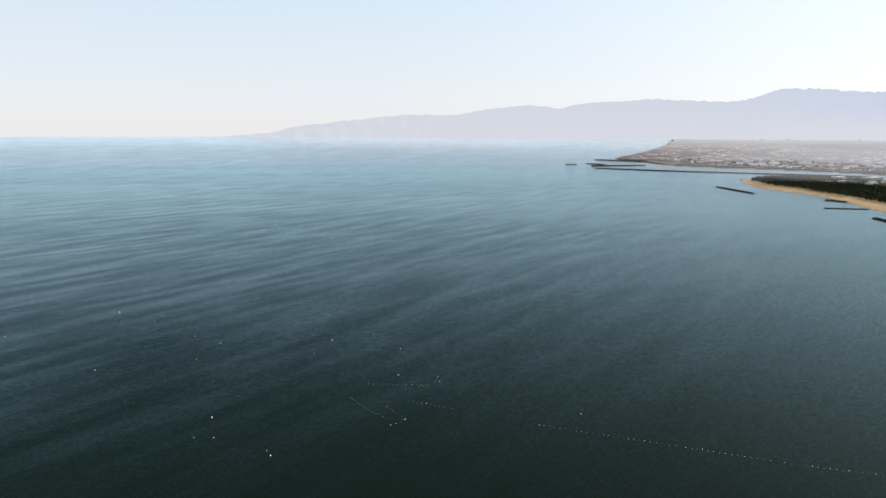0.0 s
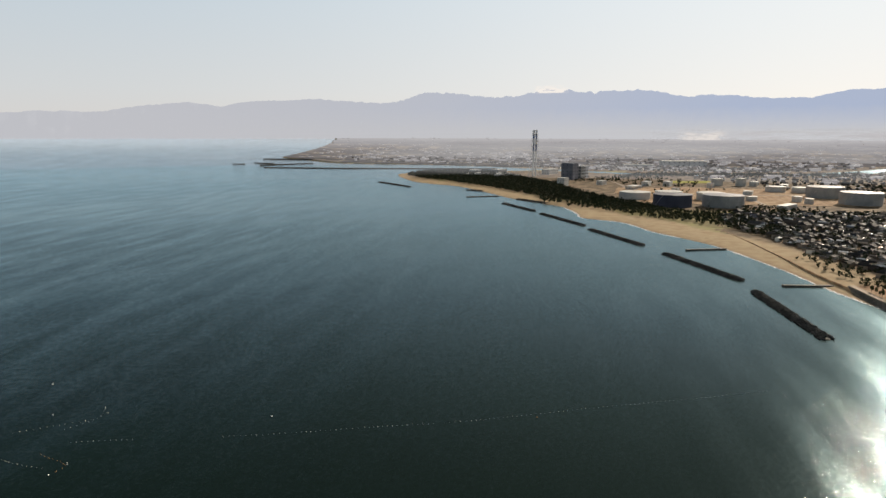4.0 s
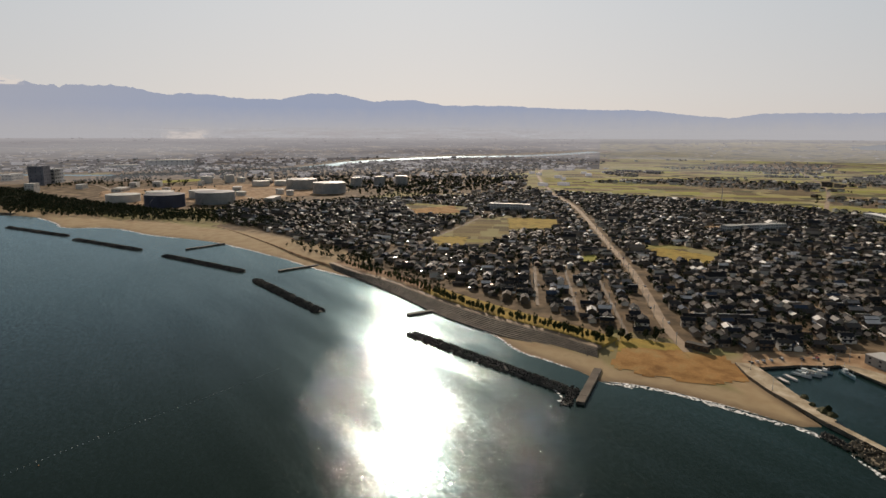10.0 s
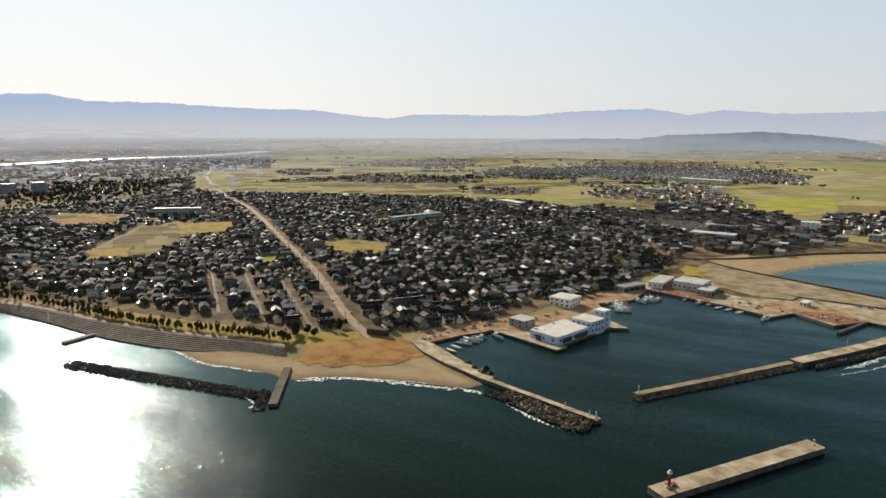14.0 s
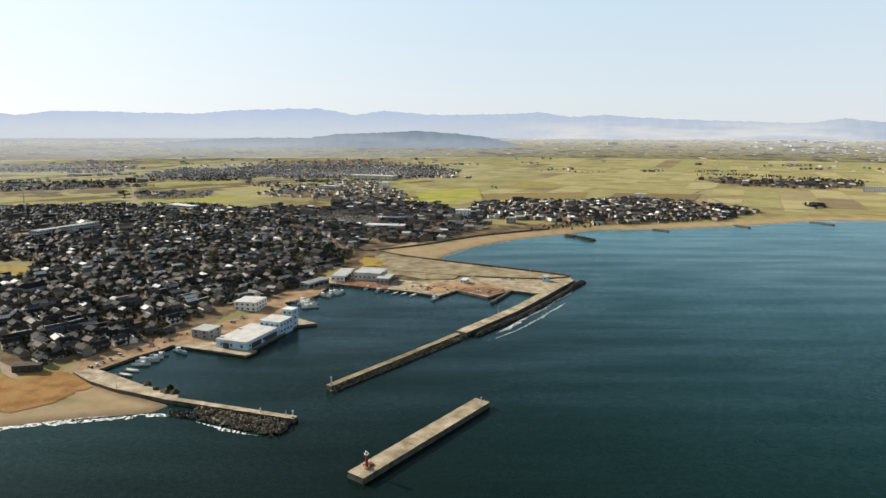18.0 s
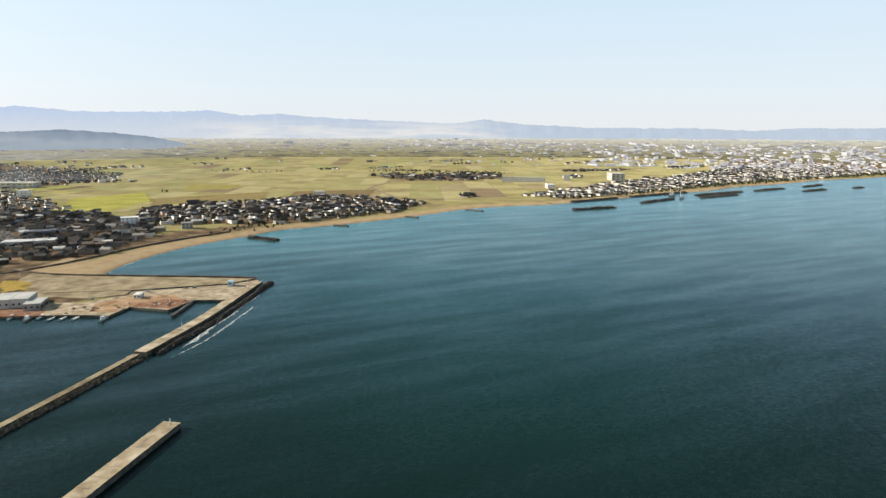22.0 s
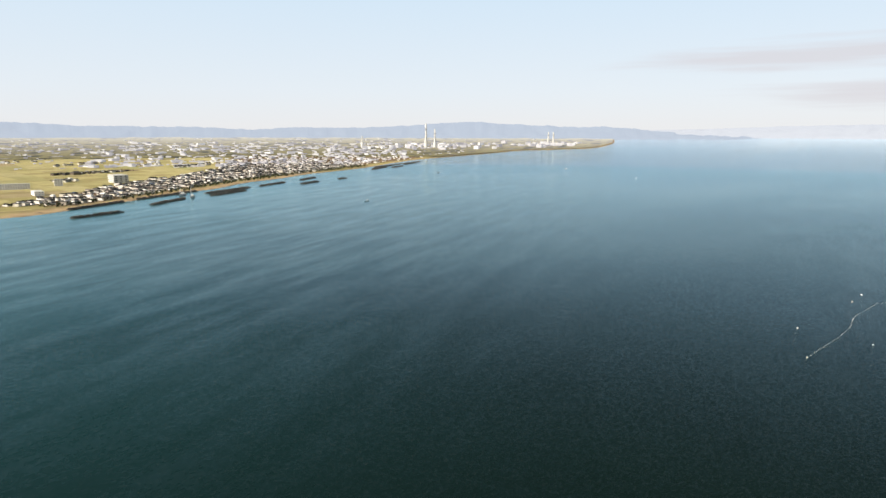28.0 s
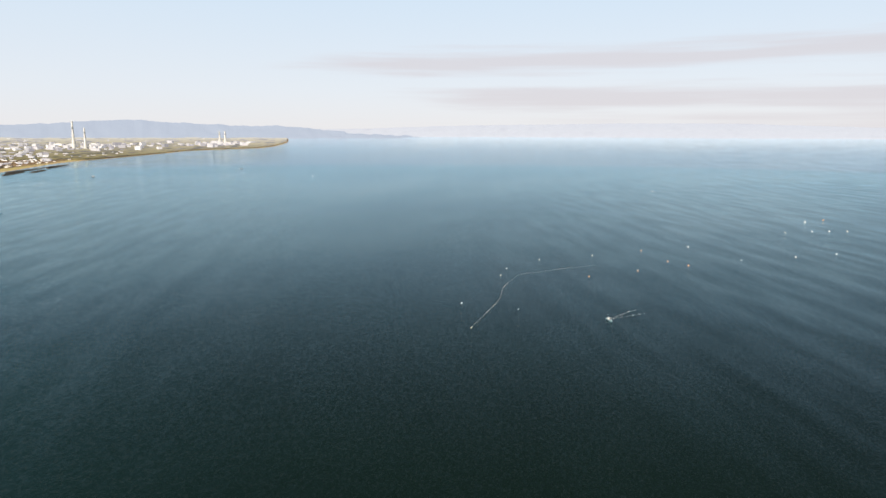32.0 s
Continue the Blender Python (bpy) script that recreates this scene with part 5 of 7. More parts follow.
def skiff(L):
    top = tagged(empty("skiff"), "open pale skiff with a flat deck, moored in the harbour", "boat", "skiffs in the harbour")
    W = L * 0.26
    bm = bmesh.new()
    rows = []
    for i in range(8):
        u = i / 7
        half = W / 2 * (1 - max(0, (u - 0.55) / 0.45) ** 2)
        rows.append([bm.verts.new((L * (u - 0.5), s * half * k, z)) for s, k, z in ((-1, 1, 0.85), (-1, 0.85, -0.3), (1, 0.85, -0.3), (1, 1, 0.85))])
    for a, b in zip(rows[:-1], rows[1:]):
        for j in range(3):
            bm.faces.new((a[j], a[j + 1], b[j + 1], b[j]))
    bm.faces.new(rows[0])
    bmesh.ops.recalc_face_normals(bm, faces=bm.faces)
    part("hull", bm, M["hull"], top)
    bm = bmesh.new()
    prev = None
    for i in range(8):
        u = i / 7
        half = W / 2 * (1 - max(0, (u - 0.55) / 0.45) ** 2) * 0.94
        now = (bm.verts.new((L * (u - 0.5), -half, 0.6)), bm.verts.new((L * (u - 0.5), half, 0.6)))
        if prev:
            bm.faces.new((prev[0], now[0], now[1], prev[1]))
        prev = now
    part("deck", bm, M["hall_white"], top)
    bm = bmesh.new()
    add_box(bm, -L * 0.52, -0.3, 0.2, -L * 0.47, 0.3, 1.3)
    part("outboard_motor", bm, M["stack"], top)
    return top


b1, b2, s1 = boat(15.0, -0.2, "white fishing boat with wheelhouse and masts, moored"), boat(12.0, 0.12, "small pale fishing boat with a forward cabin"), skiff(11.0)
MOOR = [(449, -118, -162, 0), (447, -100, -118, 1), (443, -95, -118, 0), (439, -90, -122, 1), (432, -83, -146, 2), (425.5, -78, -149, 2), (451, -104, -116, 1)]
MOOR += [(526 - 4.9 * k, -249 + 1.2 * k + (k % 3), -98 - 3 * k, (0, 1, 0, 0, 1, 0)[k]) for k in range(6)]
MOOR += [(529 + 1.4 * k, -270 - 4.9 * k, -163 - (k % 2) * 3, (0, 1, 0, 0, 1)[k]) for k in range(5)]
MOOR += [(532, -317, -55, 1), (517, -322, -61, 0), (511, -328, -65, 1), (500, -329, -70, 2), (493, -334.5, -66, 2), (484, -339, -70, 2), (461, -347, -67, 0)]
for i, (bx, by, br, bk) in enumerate(MOOR):
    src = (b1, b2, s1)[bk]
    mm = pose(bx, by, 0.25, 0, 0, br)
    if src.location.length == 0:
        src.matrix_basis = mm
    else:
        copy_thing(src, mm)

# work vessels and white boats out on the bay
for vx, vy, vr, vl, lab in ((150, -1662, 70, 34, "white work barge with a tall crane mast among the breakwaters"), (124, -1612, 80, 30, "white work vessel with a tall mast near the breakwater")):
    v = boat(vl, -0.1, lab)
    v.matrix_basis = pose(vx, vy, 0.8, 0, 0, vr)
    bm = bmesh.new()
    for i in range(6):
        add_cyl(bm, 0.3 * vl, 0, i * 4.5, i * 4.5 + 4.5, 0.7 - 0.08 * i, 0.62 - 0.08 * i, 6, Matrix.Rotation(radians(-12 + 6), 4, "Y"))
    part("crane_boom", bm, M["white"], v)

# ---- stepped sea bank and beach park ----
def build_bank():
    """Long concrete steps down to the sand, one long tread above another."""
    top_line = smooth_line([(640, 352), (609, 308), (572, 246), (523, 182), (484, 121), (459, 70), (438, 36)], 8)
    foot = smooth_line([(622, 336), (588, 287), (545, 231), (493, 169), (458, 113), (441, 72), (422, 33)], 8)
    n = min(len(top_line), len(foot))
    q = np.linspace(0, 1, n)
    tl = np.stack([np.interp(q, np.linspace(0, 1, len(top_line)), top_line[:, k]) for k in (0, 1)], 1)
    fl = np.stack([np.interp(q, np.linspace(0, 1, len(foot)), foot[:, k]) for k in (0, 1)], 1)
    bank = tagged(empty("stepped_sea_bank", pose(500, 170, 0)), "long stepped brown-stained concrete sea bank above the sand, risers painted shaded", "sea bank")
    steps = 8
    for s in range(steps):
        a, b = fl + (tl - fl) * (s / steps), fl + (tl - fl) * ((s + 1) / steps + 0.02)
        z = 0.7 + 4.0 * (s + 1) / steps
        bm = bmesh.new()
        prism(bm, [tuple(p) for p in a] + [tuple(p) for p in b[::-1]], z - 0.9, z, 1, 0)
        # the risers take the darker tone, which paints in their shade
        under(part("step", bm, [M["steps"], M["wet_shade_concrete"]]), bank)
    for k in range(16, n, 26):
        d = (tl[k] - fl[k]) / np.hypot(*(tl[k] - fl[k]))
        e = np.array((-d[1], d[0])) * 0.5
        bm = bmesh.new()
        vs = [bm.verts.new((*p, zz)) for p, zz in ((fl[k] - e, 1.3), (fl[k] + e, 1.3), (tl[k] + e, 5.0), (tl[k] - e, 5.0))]
        vb = [bm.verts.new((*v.co.xy, v.co.z - 1.2)) for v in vs]
        bm.faces.new(vs)
        for i in range(4):
            bm.faces.new((vs[i], vb[i], vb[(i + 1) % 4], vs[(i + 1) % 4]))
        under(part("kerb", bm, M["steps"]), bank)
    return tl


BANK = build_bank()
slab("ground_bank_path", [tuple(p + (1.0, -0.4)) for p in BANK] + [tuple(p + (6.5, -2.6)) for p in BANK[::-1]], 2.0, 4.75, [M["asphalt"]], "pale path along the top of the sea bank", "path")
slab("ground_park_lawn", [tuple(p + (7.5, -3.0)) for p in BANK[20:]] + [tuple(p + (30 - 6 * abs(i / len(BANK) - 0.7), -12)) for i, p in list(enumerate(BANK))[:19:-1]], 1.5, 4.45, [M["lawn"]], "yellowed lawn of the seaside park", "lawn")
patch("ground_dry_grass", [(407, 20), (419, 26), (449, 20), (461, -20), (457, -48), (434, -60), (412, -56), (398, -34), (402, -8)], M["dry"], "rough russet dry grass behind the cove", "dry grass", 0.25)
patch("ground_cove_verge", [(430, 30), (475, 24), (470, -30), (452, -26), (446, 18)], M["lawn"], "yellowed grass verge at the head of the cove", "grass", 0.2)
patch("ground_yard_verge", [(612, -358), (640, -368), (664, -390), (640, -402), (600, -382)], M["lawn"], "yellow grass beside the harbour yard", "grass", 0.2)
slab("ground_park_sand", [tuple(p + (7.5, -3.0)) for p in BANK[:20]] + [tuple(p + (26, -10)) for p in BANK[19::-1]], 1.5, 4.4, [M["soil"]], "bare sandy ground under young trees", "bare ground")


# ---- surf ----
def surf(line, w0, w1, seed, off=0.0, z=0.16):
    pts = smooth_line(line, 2.5)
    g = np.gradient(pts, axis=0)
    nrm = np.stack([g[:, 1], -g[:, 0]], 1) / np.hypot(*g.T)[:, None]
    v, f = [], []
    for i, (p, m) in enumerate(zip(pts, nrm)):
        a = off + 1.5 * noise.noise((i * 0.08, seed, 0)) + 0.9 * noise.noise((i * 0.6, seed, 7))
        w = max(0.0, (w0 + (w1 - w0) * (0.5 + 0.9 * noise.noise((i * 0.05, seed, 3)))) * (0.7 + 0.6 * noise.noise((i * 0.45, seed, 9))))
        u = min(1, i / 6, (len(pts) - 1 - i) / 6)
        for k in (0, 0.5, 1):
            q = p + m * (a + w * u * k)
            v.append((q[0], q[1], z + float(level(q[0], q[1])) + (0.12 if k == 0.5 else 0)))
    for i in range(len(pts) - 1):
        for k in (0, 1):
            j = i * 3 + k
            f.append((j, j + 3, j + 4, j + 1))
    return tagged(mesh_of("water_surf", v, f, [M["foam"]]), "broken white surf along the waterline", "surf", kind="structure")


surf([(385, 30), (386, 20), (387, 5), (382, -15), (373, -37), (364, -56), (352, -80), (340, -94)], 3.0, 7.0, 1, -1.5)
surf([(383, 30), (383, 8), (378, -15), (369, -38), (358, -60)], 1.5, 4.5, 2, -6.5)
surf([(740, 598), (716, 535), (667, 435), (625, 362), (596, 302), (555, 238), (508, 188)], 2.0, 5.5, 3, -2.0)
surf([(505, 184), (480, 148), (457, 115), (442, 101), (424, 85), (412, 63), (402, 46)], 2.0, 4.5, 4, -1.6)
surf([(851, 1051), (805, 954), (770, 893), (788, 840), (786, 795), (758, 720), (746, 650)], 3.0, 9.0, 5, -3)
surf([(600, -450), (622, -486), (640, -528), (651, -573), (659, -634), (654, -690)], 0.8, 2.0, 6, 0.5)
surf([(645, -803), (617, -856), (587, -913), (554, -991), (522, -1084), (496, -1182), (420, -1290)], 1.5, 4.0, 7, 0.5)
surf([(350, -318), (366, -360), (385, -415), (407, -470)], 2.0, 5.0, 8, 1.5)
surf([(345, -300), (351, -335), (368, -385), (384, -430)], 1.0, 3.5, 9, 5.0)
surf([(336, -98), (318, -108), (300, -118)], 1.0, 5.0, 10, 7.0)
surf([(364, 38), (345, 48), (368, 62), (402, 120), (430, 176)], 0.6, 2.5, 11, 4.0)


# ---- trees ----
def leaf_cloud(rnd, n, rx, rz, cz, size, gap=0.25):
    """Corners of n bent leaf clumps spread through an uneven crown."""
    lobes = [(rnd.uniform(-0.5, 0.5) * rx, rnd.uniform(-0.5, 0.5) * rx, cz + rnd.uniform(-0.45, 0.5) * rz, rnd.uniform(0.45, 0.75)) for _ in range(5)]
    out = []
    for _ in range(n):
        lx, ly, lz, lr = rnd.choice(lobes)
        d = Vector((rnd.gauss(0, 1), rnd.gauss(0, 1), rnd.gauss(0, 1))).normalized() * (rnd.random() ** 0.35)
        c = Vector((lx + d.x * rx * lr, ly + d.y * rx * lr, lz + d.z * rz * lr))
        q = Euler([rnd.uniform(0, 6.28) for _ in range(3)]).to_matrix()
        s = size * rnd.uniform(0.6, 1.3)
        out.append([tuple(c + q @ Vector(p) * s) for p in ((-0.6, 0, 0.1), (0, -0.55, -0.15), (0.6, 0, 0.12), (0, 0.55, -0.1))])
    return out


def tree(name, h, rx, n, leaf, size, trunk_r, label, group, seed):
    rnd = random.Random(seed)
    top = tagged(empty(name), label, "tree", group)
    bm = bmesh.new()
    add_cyl(bm, 0, 0, -0.3, h * 0.55, trunk_r, trunk_r * 0.55, 7)
    for k in range(5):
        a, z = rnd.uniform(0, 6.28), h * rnd.uniform(0.3, 0.55)
        add_cyl(bm, 0, 0, 0, rx * 0.8, trunk_r * 0.4, trunk_r * 0.12, 5, pose(0, 0, z, 48, 0, math.degrees(a)))
    part("trunk", bm, M["bark"], top)
    bm = bmesh.new()
    for quad in leaf_cloud(rnd, n, rx, h * 0.42, h * 0.62, size):
        bm.faces.new([bm.verts.new(p) for p in quad])
    part("crown", bm, leaf, top)
    return top


PINES = [tree("young_pine", h, h * 0.25, 150, M["pine"], 0.85, 0.13, "young olive-green pine in a row of the seaside park", "park pines", 5 + i) for i, h in enumerate((6.6, 8.0, 5.6))]
rnd = random.Random(11)
spots = []
for row, (off, a, b, gap) in enumerate(((9.5, 24, 72, 4.4), (13.5, 22, 72, 4.8), (18, 50, 72, 4.8), (22.5, 55, 72, 5.0), (10.5, 3, 25, 6.0), (16, 6, 24, 8))):
    ln = BANK[a:min(b, len(BANK))]
    if len(ln) < 2:
        continue
    seg = np.hypot(*np.diff(ln, axis=0).T)
    cum = np.concatenate([[0], np.cumsum(seg)])
    for s in np.arange(0, cum[-1], gap):
        if rnd.random() < 0.1:
            continue
        spots.append((np.interp(s, cum, ln[:, 0]) + off * 0.93 + rnd.uniform(-0.8, 0.8), np.interp(s, cum, ln[:, 1]) - off * 0.37 + rnd.uniform(-0.8, 0.8)))
for i, (px, py) in enumerate(spots):
    src = PINES[i % 3]
    m = pose(px, py, 4.4, 0, 0, rnd.uniform(0, 360)) @ Matrix.Scale(rnd.uniform(0.75, 1.2), 4)
    if i < 3:
        src.matrix_basis = m
    else:
        ob = copy_thing(src, m)
        ob.matrix_basis = m
for tx, ty, th, lf in ((869, -272, 17, "pine"), (746, -350, 15, "pine"), (720, -372, 12, "leaf"), (706, -352, 13, "leaf"), (688, -346, 11, "leaf"), (668, 322, 15, "leaf"), (662, 312, 13, "leaf"), (655, 318, 12, "leaf"), (647, 306, 11, "leaf"), (468, 22, 8, "leaf"), (463, 17, 7.5, "leaf"), (466, 30, 9, "leaf"), (474, 30, 8, "leaf"),
                       (473, -2, 7, "leaf"), (478, 5, 7, "leaf"), (484, -3, 7, "leaf"), (725, -233, 19, "olive"), (660, -309, 17, "olive"), (612, -262, 13, "leaf"), (606, -256, 12, "leaf"), (618, -276, 11, "leaf"), (378, -92, 4, "leaf")):
    t = tree("broad_tree", th, th * 0.38, 260, M[lf], 1.1, 0.25, "dense dark broadleaf tree among the houses" if lf == "leaf" else "tall pale olive tree standing over the roofs" if lf == "olive" else "large olive-brown tree standing over the roofs", "large trees", int(tx * 7 + ty))
    t.matrix_basis = pose(tx, ty, 3.0 if tx > 400 else 2.0)

# ---- fields ----
ALL_TOWNS = [TOWN, TOWN_BAY, VILLAGE_BAY, TOWN_SOUTH, HAMLET, TOWN_NORTH, PLANT] + FAR_TOWNS
ROAD = smooth_line([(455, -24), (514, -8), (606, 7), (721, 28), (888, 66), (1082, 109), (1332, 170), (1571, 250), (1750, 305)], 20)
LANES = [[(540, 96), (700, 129)], [(528, 60), (690, 94)], [(480, 18), (660, 56)], [(640, 320), (900, 300), (1180, 300)], [(700, -390), (900, -440), (1150, -380), (1400, -300)]]
FARM_ROADS = [[(1400, -300), (2000, -420), (2800, -500)], [(1571, 250), (2300, 420), (3000, 500)], [(700, -1180), (900, -1500), (1000, -2000), (1020, -2700)], [(560, -1330), (690, -1290), (900, -1500)],
              [(1500, -900), (2000, -700), (2500, -200), (2600, 300)], [(1020, -2100), (1600, -1900), (2300, -1800)]]


def parcels(polys, holes, angle, w, l, gap, seed, lift, extent):
    rnd = np.random.RandomState(seed)
    x0, y0, x1, y1 = extent
    c, s = math.cos(radians(angle)), math.sin(radians(angle))
    R = 7000
    us, vs = np.arange(-R, R, w), np.arange(-R, R, l)
    U, V = np.meshgrid(us, vs)
    V = V + rnd.rand(len(us))[None, :] * l
    X, Y = U * c - V * s, U * s + V * c
    ok = (X > x0) & (X < x1) & (Y > y0) & (Y < y1) & (np.hypot(X, Y) < 3650) & ((X < 2500) | (Y < 300))
    X, Y = X[ok], Y[ok]
    ok = (in_any(X, Y, polys) if polys else (shore_distance(X, Y) > 70)) & ~in_any(X, Y, holes) & (away(X, Y, RIVER) > 70)
    X, Y = X[ok], Y[ok]
    ww, ll = w * rnd.choice([1, 1, 1, 0.96], len(X)) - gap, l * rnd.choice([1.0, 1.0, 0.7, 0.45], len(X)) - gap
    corner = []
    for a, b in ((-0.5, -0.5), (0.5, -0.5), (0.5, 0.5), (-0.5, 0.5)):
        px, py = X + a * ww * c - b * ll * s, Y + a * ww * s + b * ll * c
        corner.append(np.stack([px, py, land_height(px, py) + lift], 1))
    P = np.stack(corner, 1).reshape(-1, 3)
    return P, np.arange(len(P)).reshape(-1, 4)


P1, F1 = parcels(None, ALL_TOWNS + [PARK, BAY_BACK] + [[(380, 60), (480, 60), (480, -130), (640, -420), (700, -700), (640, -760), (350, -560), (250, -100)]], 27, 75, 240, 0.9, 3, 0.22, (-400, -4800, 4850, 4700))
P2, F2 = parcels(LOTS, [], 14, 26, 60, 1.5, 5, 0.25, (700, -800, 1500, 600))
P3, F3 = parcels([[(1600, 330), (2450, 330), (3400, -100), (3450, -1400), (2600, -700), (1800, -800), (1450, -350)], [(1420, -880), (1800, -800), (2000, -830), (1750, -1180), (1500, -1150)]], ALL_TOWNS, 14, 44, 130, 2.0, 8, 0.4, (1400, -1500, 3600, 400))
tagged(mesh_of("small_fields", P3, F3, [M["mixed_field"]]), "small brown, olive and yellow-green plots inland of the town", "fields", kind="stuff")
tagged(mesh_of("fields", P1, F1, [M["field"]]), "patchwork of yellow-green and brown paddy fields", "fields", kind="stuff")
tagged(mesh_of("garden_fields", P2, F2, [M["fallow"]]), "brown and olive garden plots among the houses", "fields", kind="stuff")


for outline, kind, lab in (([(1076, -929), (1189, -1044), (1066, -1297), (956, -1146)], "fallow", "dark brown ploughed plot behind the bay village"), ([(948, -1209), (1020, -1321), (860, -1471), (776, -1289)], "fallow", "dark brown ploughed plot near the coast"),
                           ([(1127, -744), (1342, -953), (1331, -1148), (1146, -1007), (1050, -817)], "strip", "bright yellow-green plot behind the bay town"), ([(1294, -1215), (1410, -1367), (1280, -1436), (1192, -1296)], "fallow", "brown ploughed plot on the plain"),
                           ([(1484, -341), (1501, -477), (1374, -595), (1365, -408)], "strip", "green plot behind the town")):
    patch("ground_plot", outline, M[kind], lab, "field", 0.5, 9.0, 2.0)


# ---- roads ----
def road(name, line, w, material, label, lift=0.3):
    pts = smooth_line(line, 12)
    g = np.gradient(pts, axis=0)
    nn = np.stack([-g[:, 1], g[:, 0]], 1) / np.hypot(*g.T)[:, None] * w / 2
    v = []
    for p, m in zip(pts, nn):
        h = float(land_height(np.array([p[0]]), np.array([p[1]]))[0]) + lift
        v += [(p[0] - m[0], p[1] - m[1], h), (p[0] + m[0], p[1] + m[1], h)]
    f = [(2 * i, 2 * i + 2, 2 * i + 3, 2 * i + 1) for i in range(len(pts) - 1)]
    ob = mesh_of(name, v, f, [material])
    if ob.data.polygons[0].normal.z < 0:
        ob.data.flip_normals()
    return tagged(ob, label, "road", kind="structure")


road("road_main", [(455, -24), (514, -8), (606, 7), (721, 28), (888, 66), (1082, 109), (1332, 170), (1571, 250), (1750, 305)], 7.6, M["asphalt"], "long straight pale road through the town", 0.4)
for ln in LANES:
    road("road_lane", ln, 2.8, M["lane"], "narrow pale lane between houses", 0.34)
for ln in FARM_ROADS:
    road("road_farm", ln, 9, M["asphalt"], "pale farm road between fields", 0.5)


# ---- houses ----
def scatter(poly, angle, gx, gy, drop, seed, avoid=()):
    rnd = np.random.RandomState(seed)
    p = np.array(poly)
    c, s = math.cos(radians(angle)), math.sin(radians(angle))
    cx, cy = p.mean(0)
    R = np.hypot(*(p - (cx, cy)).T).max()
    U, V = np.meshgrid(np.arange(-R, R, gx), np.arange(-R, R, gy))
    U, V = U.ravel() + rnd.uniform(-0.28, 0.28, U.size) * gx, V.ravel() + rnd.uniform(-0.28, 0.28, V.size) * gy
    X, Y = cx + U * c - V * s, cy + U * s + V * c
    ok = inside(X, Y, poly) & ~in_any(X, Y, list(avoid)) & (rnd.rand(X.size) > drop) & (np.hypot(X, Y) < RIM - 60)
    X, Y = X[ok], Y[ok]
    d = shore_distance(X, Y)
    ok = (d > 22) & (away(X, Y, RIVER) > 75) & (away(X, Y, ROAD) > 12)
    for ln in LANES + FARM_ROADS:
        ok &= away(X, Y, np.array(ln, float)) > 7.0
    X, Y = X[ok], Y[ok]
    turn = np.radians(angle) + rnd.choice([0, np.pi / 2], X.size) + rnd.normal(0, 0.09, X.size)
    return X, Y, turn


YARDS = [(455, -130), (425, -150), (450, -215), (535, -215), (545, -180), (500, -120)]
NEARBY = [(440, -340), (640, -340), (640, 170), (560, 140), (440, 40)]
GARDENS = [[(776, 91), (800, 72), (757, 58), (735, 82)], [(846, 21), (877, -5), (830, -68), (764, -59), (792, -5)], [(1158, 464), (1251, 400), (1143, 346), (1074, 418)], [(1108, -67), (1159, -151), (1090, -144), (1060, -69)],
           [(1100, 256), (1112, 163), (1008, 150), (958, 219)], [(858, 309), (880, 256), (803, 240), (788, 281)]]
for outline, kind, lab in zip(GARDENS, ("strip", "lawn", "dry", "soil", "lawn", "lawn"), ("small yellow field among the houses", "golden fallow field among the houses", "orange-brown fallow field at the edge of town", "bare tan playground among the houses",
                                                                            "yellow strip of the open fields in town", "golden grass corner of the open fields")):
    patch("ground_garden", outline, M[kind], lab, "field", 0.55, 4.0, 4.0)
GAPS = LOTS + GARDENS + [CEMETERY, PARK, YARDS, QUAY_YARD]
CLUSTERS = [(scatter(TOWN, 12, 11.6, 12.6, 0.14, 1, GAPS), 0.8, 0), (scatter(TOWN_BAY, 38, 15, 16, 0.25, 2, GAPS), 1.0, 0), (scatter(VILLAGE_BAY, 60, 15.5, 17, 0.22, 3, GAPS), 1.05, 0),
            (scatter(TOWN_SOUTH, 64, 18, 19, 0.3, 5), 1.05, 1), (scatter(HAMLET, 15, 24, 26, 0.45, 6), 1.3, 0),
            (scatter(TOWN_NORTH, 35, 27, 29, 0.45, 7), 0.95, 0)]
CLUSTERS += [(scatter(p, 30 + 11 * i, 22, 24, 0.42, 60 + i), 1.0, 1) for i, p in enumerate(FAR_TOWNS)]
HAMLETS = [(1634, -2686, 1601, -2859, 26), (1397, -2781, 1235, -3003, 28), (1037, -3112, 848, -3331, 30), (753, -2959, 574, -3249, 30), (628, -2467, 416, -2695, 28), (539, -2118, 502, -2221, 30), (433, -2970, 359, -3108, 25),
           (280, -2853, 110, -3168, 40), (2361, -2788, 1716, -3493, 45), (2965, -2636, 2490, -3313, 60), (560, -1370, 590, -1420, 18), (2000, 20, 2060, 110, 40), (2300, 100, 2500, 190, 40), (2450, -2300, 2312, -2500, 30)]
rnd = random.Random(91)
for k in range(70):
    a, r = radians(rnd.uniform(84, 131)), 1650 + 1800 * rnd.random() ** 0.8
    if k > 58:
        a, r = radians(rnd.uniform(132, 166)), rnd.uniform(2600, 3600)
    x, y, t, L = r * math.sin(a), r * math.cos(a), rnd.uniform(-0.6, 0.6) + a + 1.57, rnd.uniform(50, 230)
    HAMLETS.append((x - L / 2 * math.sin(t), y - L / 2 * math.cos(t), x + L / 2 * math.sin(t), y + L / 2 * math.cos(t), rnd.uniform(10, 26)))
